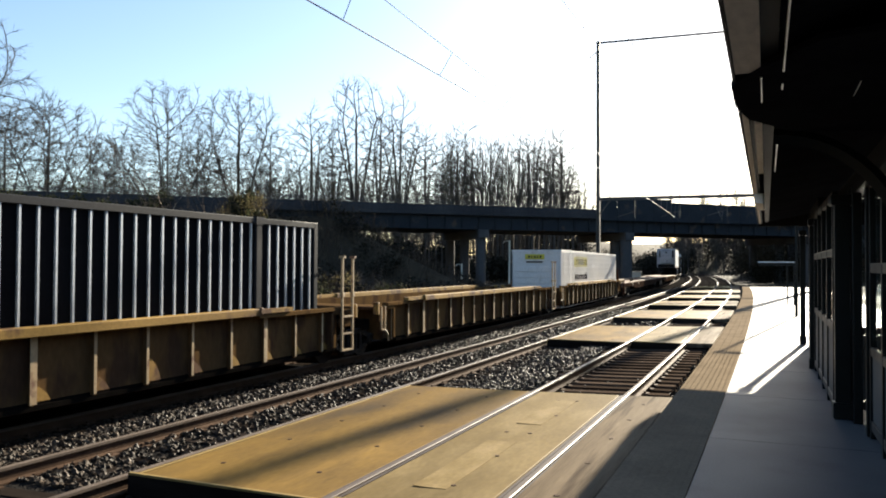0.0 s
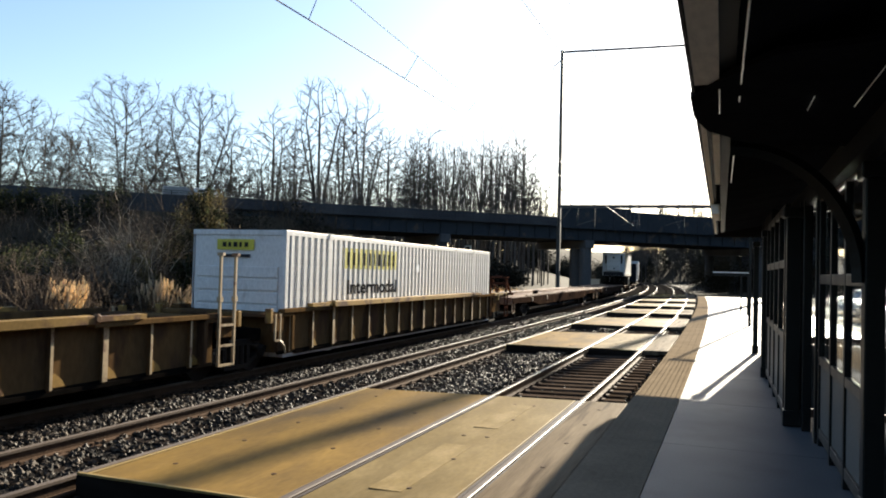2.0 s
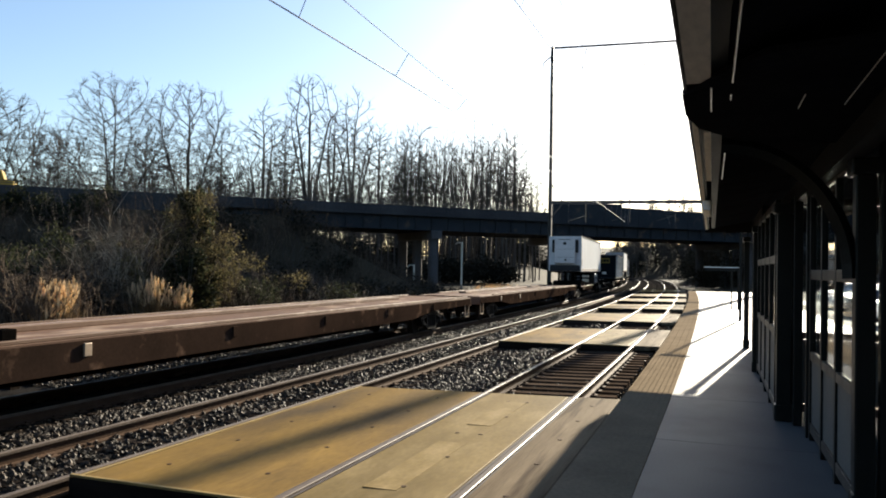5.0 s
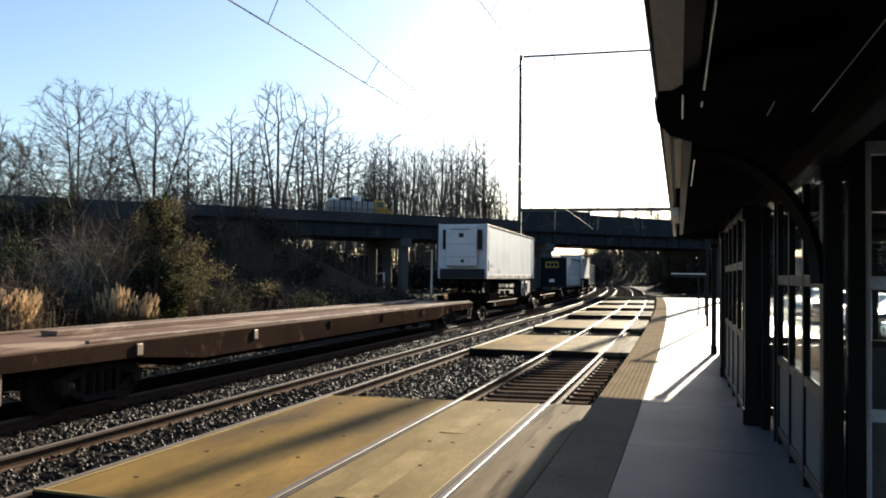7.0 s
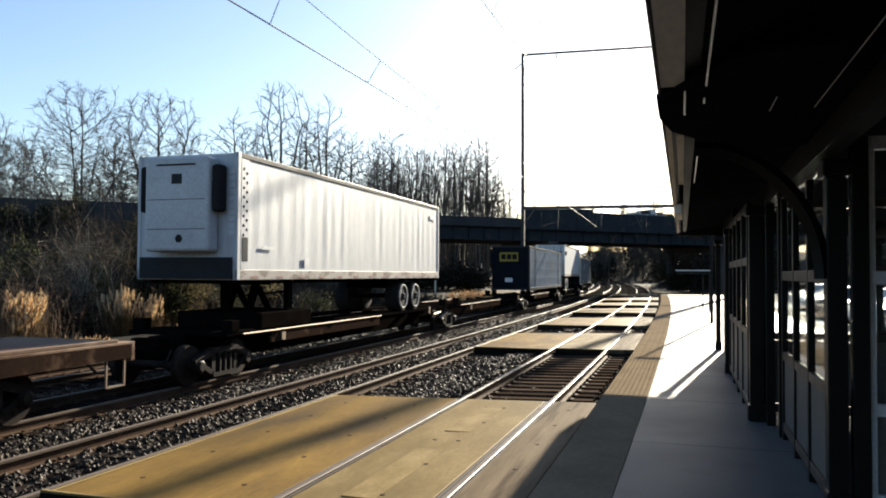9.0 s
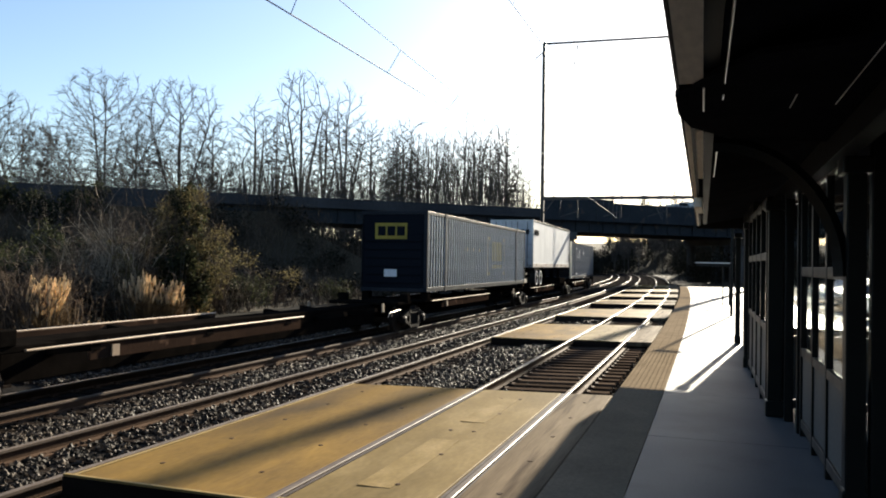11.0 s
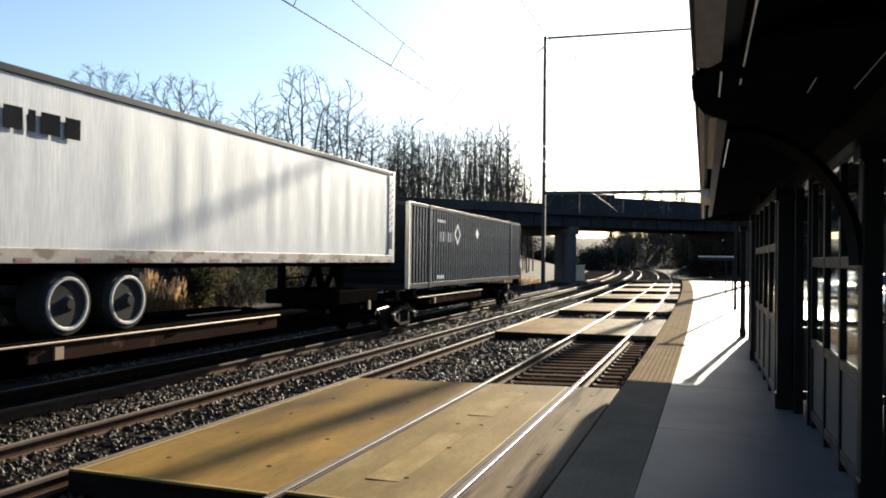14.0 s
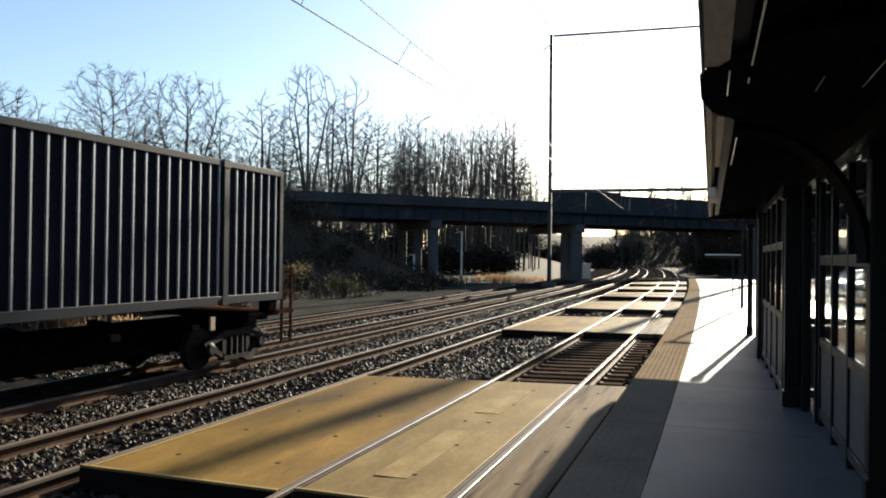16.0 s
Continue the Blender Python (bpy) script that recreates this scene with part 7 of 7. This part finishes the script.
# ---- road vehicles that pass over the bridge ----
def road_vehicle(kind):
    """Built with its nose at +x, wheels on z = 0."""
    if kind == "van":
        v = thing("delivery_van", "low white delivery van driving over the bridge", "van")
        L, H, cabm = 5.0, 1.75, M_CARW
    else:
        v = thing("box_truck", "white box truck with a yellow cab driving over the bridge", "truck", "trucks on the bridge")
        L, H, cabm = 7.0, 2.15, M_TRUCKCAB
    body = part("body", Geo().box(-L, -2.2, -1.2, 1.2, 0.95, H), M_TRUCKBOX, v, "white box body coloured grey as backlit", bevel=0.05)
    for x in np.arange(-L + 0.3, -2.4, 0.62):
        for y in (-1.23, 1.2):
            part("stake", Geo().box(x, x + 0.09, y, y + 0.03, 1.0, H + (0.1 if kind != "van" else -0.05)), M_DARKRAIL if kind != "van" else M_TRUCKBOX, body)
    if kind != "van":
        for k, x in enumerate((-6.8, -5.6, -4.4, -3.2)):
            part("load", Geo().box(x, x + 0.8 + 0.2 * (k % 2), -0.9, 0.9, H - 0.1, H + 0.25 + 0.2 * (k * 7 % 3)), M_DARKRAIL if k % 2 else M_GREYUNIT, body, bevel=0.06)
    g = Geo()
    g.add([(x, y, z) for y in (-1.1, 1.1) for x, z in ((-2.15, 0.6), (0, 0.6), (0, 1.35), (-0.75, 1.45), (-1.0, 1.7 if kind == 'van' else 2.3), (-2.15, 1.73 if kind == 'van' else 2.33))],
          [(0, 1, 2, 3, 4, 5), (11, 10, 9, 8, 7, 6)] + [(i, i + 6, (i + 1) % 6 + 6, (i + 1) % 6) for i in range(6)])
    cab = part("cab", g, cabm, v, "yellow cab" if kind != "van" else "white cab", bevel=0.05)
    for y in (-1.105, 1.1):
        part("side_window", Geo().box(-1.85, -1.1, y, y + 0.01, 1.3 if kind == 'van' else 1.6, 1.6 if kind == 'van' else 2.15), M_CARGLASS, cab)
    part("chassis", Geo().box(-L + 0.2, -0.2, -0.5, 0.5, 0.55, 0.94), M_UNDER, v)
    for x in (-1.0, -L + 1.6):
        for s in (-1, 1):
            part("wheel", Geo().disc((x, s * 0.95, 0.45), (0, s, 0), [(-0.15, 0.44), (0.15, 0.45), (0.17, 0.3)], 16), M_TYRE, v)
    return v


VEHICLES = [(road_vehicle("van"), 73.9, 1.5, 30.0, -3.6), (road_vehicle("truck"), 50.0, 6.3, 19.7, -3.8)]
VEHICLES.append((copy_thing(VEHICLES[1][0], Matrix()), 52.0, 8.1, 20.0, -3.8))


def road_pose(a, d):
    x, y, z = bridge_pt(a, d, 7.68)
    return pose(x, y, z, 0, 0, math.degrees(math.atan2(-BU.y, -BU.x)))


# ---- lineside ----
def lineside():
    c = thing("relay_cabinet", "cream lineside relay cabinet on a low base", "cabinet", at=pose(-15.8, 97.0, -0.75, 0, 0, 25))
    part("body", Geo().box(-0.6, 0.6, -0.4, 0.4, 0.2, 2.1), M_CABINET, c, bevel=0.03)
    part("base", Geo().box(-0.65, 0.65, -0.45, 0.45, -0.3, 0.199), M_PIER, c)
    part("roof", Geo().box(-0.68, 0.68, -0.48, 0.48, 2.101, 2.18), M_CABINET, c, bevel=0.02)
    for s in (-1, 1):
        part("door", Geo().box(*sorted((s * 0.02, s * 0.56)), -0.425, -0.4, 0.28, 2.02), M_CABINET, c, bevel=0.01)
    for x, y, h in ((-26.6, 80.5, 5.6), (-29.6, 74.0, 3.0)):
        p = thing("utility_post", "pale slim post beside the bridge", "post", "posts by the bridge", at=pose(x, y, ground_z(x, y)))
        part("shaft", Geo().tube([(0, 0, -0.3), (0, 0, h)], [0.12, 0.09], 8), M_CABINET, p)
        part("arm", Geo().tube([(0, 0, h - 0.1), (-0.5, 0, h - 0.05), (-0.7, 0, h - 0.25)], 0.05, 6), M_CABINET, p)
    # a long board carried on two posts at one end
    s = thing("platform_sign", "dark long sign board held out from two thin posts", "sign", at=pose(1.2 + bend(40), 40, PZ))
    part("board", Geo().box(-1.52, 0.1, -0.05, 0.05, 1.87, 2.02), M_POST, s, bevel=0.01)
    part("trim", Geo().box(-1.54, 0.12, -0.06, 0.06, 2.021, 2.07), M_ALU, s, "pale top edge")
    for x in (-0.25, 0.05):
        part("leg", Geo().tube([(x, 0, 0), (x, 0, 1.87)], 0.035, 8), M_POST, s)
    s = thing("platform_lamp", "slim dark platform lamp post with a flat head", "lamp post", at=pose(0.98 + bend(31), 31, PZ))
    part("pole", Geo().tube([(0, 0, 0), (0, 0, 3.2), (0, 0, 4.7)], [0.06, 0.05, 0.04], 10), M_POST, s)
    part("head", Geo().box(-0.12, 0.5, -0.1, 0.1, 4.66, 4.76), M_POST, s, bevel=0.03)


lineside()


def parked_car(x, y, rz, paint, label):
    c = thing("parked_car", label, "car", "cars in the car park", at=pose(x, y, 0.12, 0, 0, rz))
    prof = [(-2.2, 0.35), (-2.25, 0.75), (-2.0, 0.95), (-1.55, 1.0), (-0.95, 1.42), (0.65, 1.45), (1.3, 1.02), (2.05, 0.9), (2.25, 0.6), (2.2, 0.35)]
    n = len(prof)
    g = Geo().add([(a, s * (0.86 if z < 1.1 else 0.68), z) for s in (-1, 1) for a, z in prof], [tuple(range(n)), tuple(range(2 * n - 1, n - 1, -1))] + [(i, i + n, (i + 1) % n + n, (i + 1) % n) for i in range(n)])
    body = part("body", g, paint, c, bevel=0.05)
    for s in (-1, 1):
        q = [(-1.4, 0.98), (-0.9, 1.36), (0.6, 1.38), (1.1, 1.0)]
        g = Geo().add([(a, s * (0.87 if z < 1.1 else 0.70), z) for a, z in q] + [(a, s * (0.85 if z < 1.1 else 0.68), z) for a, z in q], [(0, 1, 2, 3), (7, 6, 5, 4), (0, 4, 5, 1), (1, 5, 6, 2), (2, 6, 7, 3), (3, 7, 4, 0)])
        part("side_window", g, M_CARGLASS, body)
    for a0, a1, z0, z1, nm in ((0.7, 1.28, 1.43, 1.05, "windscreen"), (-1.0, -1.5, 1.41, 1.03, "rear_window")):
        k = 0.012 if a0 > 0 else -0.012
        g = Geo().add([(a0 + k, -0.6, z0), (a0 + k, 0.6, z0), (a1 + k, 0.72, z1), (a1 + k, -0.72, z1), (a0, -0.6, z0 - 0.02), (a0, 0.6, z0 - 0.02), (a1, 0.72, z1 - 0.02), (a1, -0.72, z1 - 0.02)],
                      [(0, 1, 2, 3), (7, 6, 5, 4), (0, 4, 5, 1), (1, 5, 6, 2), (2, 6, 7, 3), (3, 7, 4, 0)])
        part(nm, g, M_CARGLASS, body)
    for a in (-1.35, 1.4):
        for s in (-1, 1):
            w = part("wheel", Geo().disc((a, s * 0.78, 0.32), (0, s, 0), [(-0.1, 0.31), (0.1, 0.32), (0.11, 0.2)], 18), M_TYRE, c)
            part("rim", Geo().disc((a, s * 0.78, 0.32), (0, s, 0), [(0.1, 0.2), (0.125, 0.17), (0.115, 0.05)], 14), M_ALU, w)
    for s in (-1, 1):
        part("headlight", Geo().box(2.1, 2.215, *sorted((s * 0.5, s * 0.8)), 0.62, 0.76), M_PALEINK, body)


for _k, (_x, _y, _m, _l) in enumerate(((7.6, 24.0, M_CARA, "silver saloon car parked nose-in"), (7.4, 27.0, M_CARB, "dark blue saloon car parked nose-in"), (7.7, 30.0, M_CARW, "white saloon car parked nose-in"),
                                       (7.5, 33.2, M_CARA, "silver saloon car parked nose-in"), (7.6, 39.4, M_CARB, "dark blue saloon car parked nose-in"), (7.5, 42.6, M_CARW, "white saloon car parked nose-in"), (7.6, 48.8, M_CARA, "silver saloon car parked nose-in"),
                                       (7.6, 18.0, M_CARW, "white saloon car parked nose-in"), (7.5, 12.5, M_CARB, "dark blue saloon car parked nose-in"))):
    parked_car(_x, _y, 180 + (_k % 3 - 1) * 2, _m, _l)
g = Geo()
g.box(5.0, 24.0, 4.0, 60.0, 0.0, 0.125)
solid("car_park", g, M_ASPHALT, "worn grey asphalt car park behind the platform", "car park", kind="structure")


# ---- ties and ballast stones ----
def lay_ties():
    me = Geo().box(-1.28, 1.28, -0.115, 0.115, -0.2, 0.0).mesh("tie", M_TIE)
    old = Geo().box(-1.28, 1.28, -0.115, 0.115, -0.2, 0.0).mesh("old_tie", M_OLDTIE)
    for tr, xc, ya, yb in zip(TRACKS, (X1, X2, X3, X4), (4.5, 2, 6, 10), (62, 62, 62, 56)):
        y = ya
        rnd = random.Random(int(-xc * 10))
        while y < yb:
            if not (xc == X1 and any(a + 0.1 < y < b - 0.1 for a, b in PADS)):
                ob = new("tie", me if xc == X1 else old)
                ob.parent = tr
                ob.matrix_basis = pose(xc + bend(y) + rnd.uniform(-0.03, 0.03), y, rail_z(xc) - 0.172, 0, -1.4, turn(y) + rnd.uniform(-0.6, 0.6))
            y += 0.53
        # tie plates and spikes
        g = Geo()
        y = ya
        while y < min(yb, 45):
            for s in (-1, 1):
                x, z = xc + s * GAUGE / 2 + bend(y), rail_z(xc) + K * s * GAUGE / 2
                if not (xc == X1 and any(a + 0.1 < y < b - 0.1 for a, b in PADS)):
                    g.box(x - 0.17, x + 0.17, y - 0.09, y + 0.09, z - 0.174, z - 0.155)
                    for dx in (-0.1, 0.1):
                        g.box(x + dx - 0.02, x + dx + 0.02, y - 0.04, y + 0.0, z - 0.155, z - 0.125)
            y += 0.53
        part("tie_plates", g, M_RAIL, tr, "rusty tie plates and spikes")["kind"] = "stuff"


def scatter_stones():
    rnd = random.Random(77)
    g = Geo()
    ico = [Vector(v).normalized() for v in ((1, 0, 0), (-1, 0, 0), (0, 1, 0), (0, -1, 0), (0, 0, 1), (0, 0, -1))]
    fc = [(0, 2, 4), (2, 1, 4), (1, 3, 4), (3, 0, 4), (2, 0, 5), (1, 2, 5), (3, 1, 5), (0, 3, 5)]
    spans = [(-10.0, -7.72, 5.5, 24, 9500), (-7.45, -6.05, 5.5, 24, 3000), (-5.85, -3.7, 12.2, 21.3, 6000), (-3.5, -2.2, 12.2, 21.3, 320), (-2.0, -1.25, 12.2, 21.3, 260),
             (-10.0, -7.72, 24, 45, 5200), (-7.45, -6.05, 24, 45, 2600), (-13.4, -11.6, 12, 45, 3600), (-5.9, -1.25, 27.7, 32, 1200), (-5.9, -5.0, 4.0, 5.5, 300), (-3.5, -1.3, 3.0, 5.5, 500)]
    for x0, x1, y0, y1, n in spans:
        for _ in range(n):
            y = y0 + (y1 - y0) * rnd.random() ** 1.25
            xx = rnd.uniform(x0, x1)
            xc = min((X1, X2, X3, X4), key=lambda c: abs(c - xx))
            z = rail_z(xc) - (0.225 if xc == X1 and abs(xx - xc) < 1.2 else 0.18)
            s = rnd.uniform(0.022, 0.046) * (1 if y < 24 else 1.35)
            rot = Euler((rnd.uniform(0, 6), rnd.uniform(0, 6), rnd.uniform(0, 6))).to_matrix()
            c = Vector((xx + bend(y), y, z + s * rnd.uniform(0.0, 0.5)))
            k = [rnd.uniform(0.75, 1.3) for _ in range(6)]
            g.add([c + rot @ (v * s * q) for v, q in zip(ico, k)], fc)
    solid("ballast_stones", g, M_STONE, "loose grey crushed ballast stones", "ballast", kind="stuff")


def motions():
    times = [i * 0.5 for i in range(33)]
    for ob, s in RUNNING:
        walk(ob, [(t, train_pose(s, t)) for t in times])
    # the wheels roll
    for ob in [o for o in scene.objects if o.name.split(".")[0] == "wheelset"]:
        x, y, z = ob.matrix_basis.translation
        walk(ob, [(i / FPS, pose(x, y, z, math.degrees(run(i / FPS) / (z - 0.006)) % 360.0)) for i in range(16 * FPS + 1)])
    for ob, a, t0, v, d in VEHICLES:
        walk(ob, [(t, road_pose(a - v * (t - t0), d)) for t in (0.0, 4.0, 8.0, 12.0, 16.0)])


lay_ties()
scatter_stones()
motions()
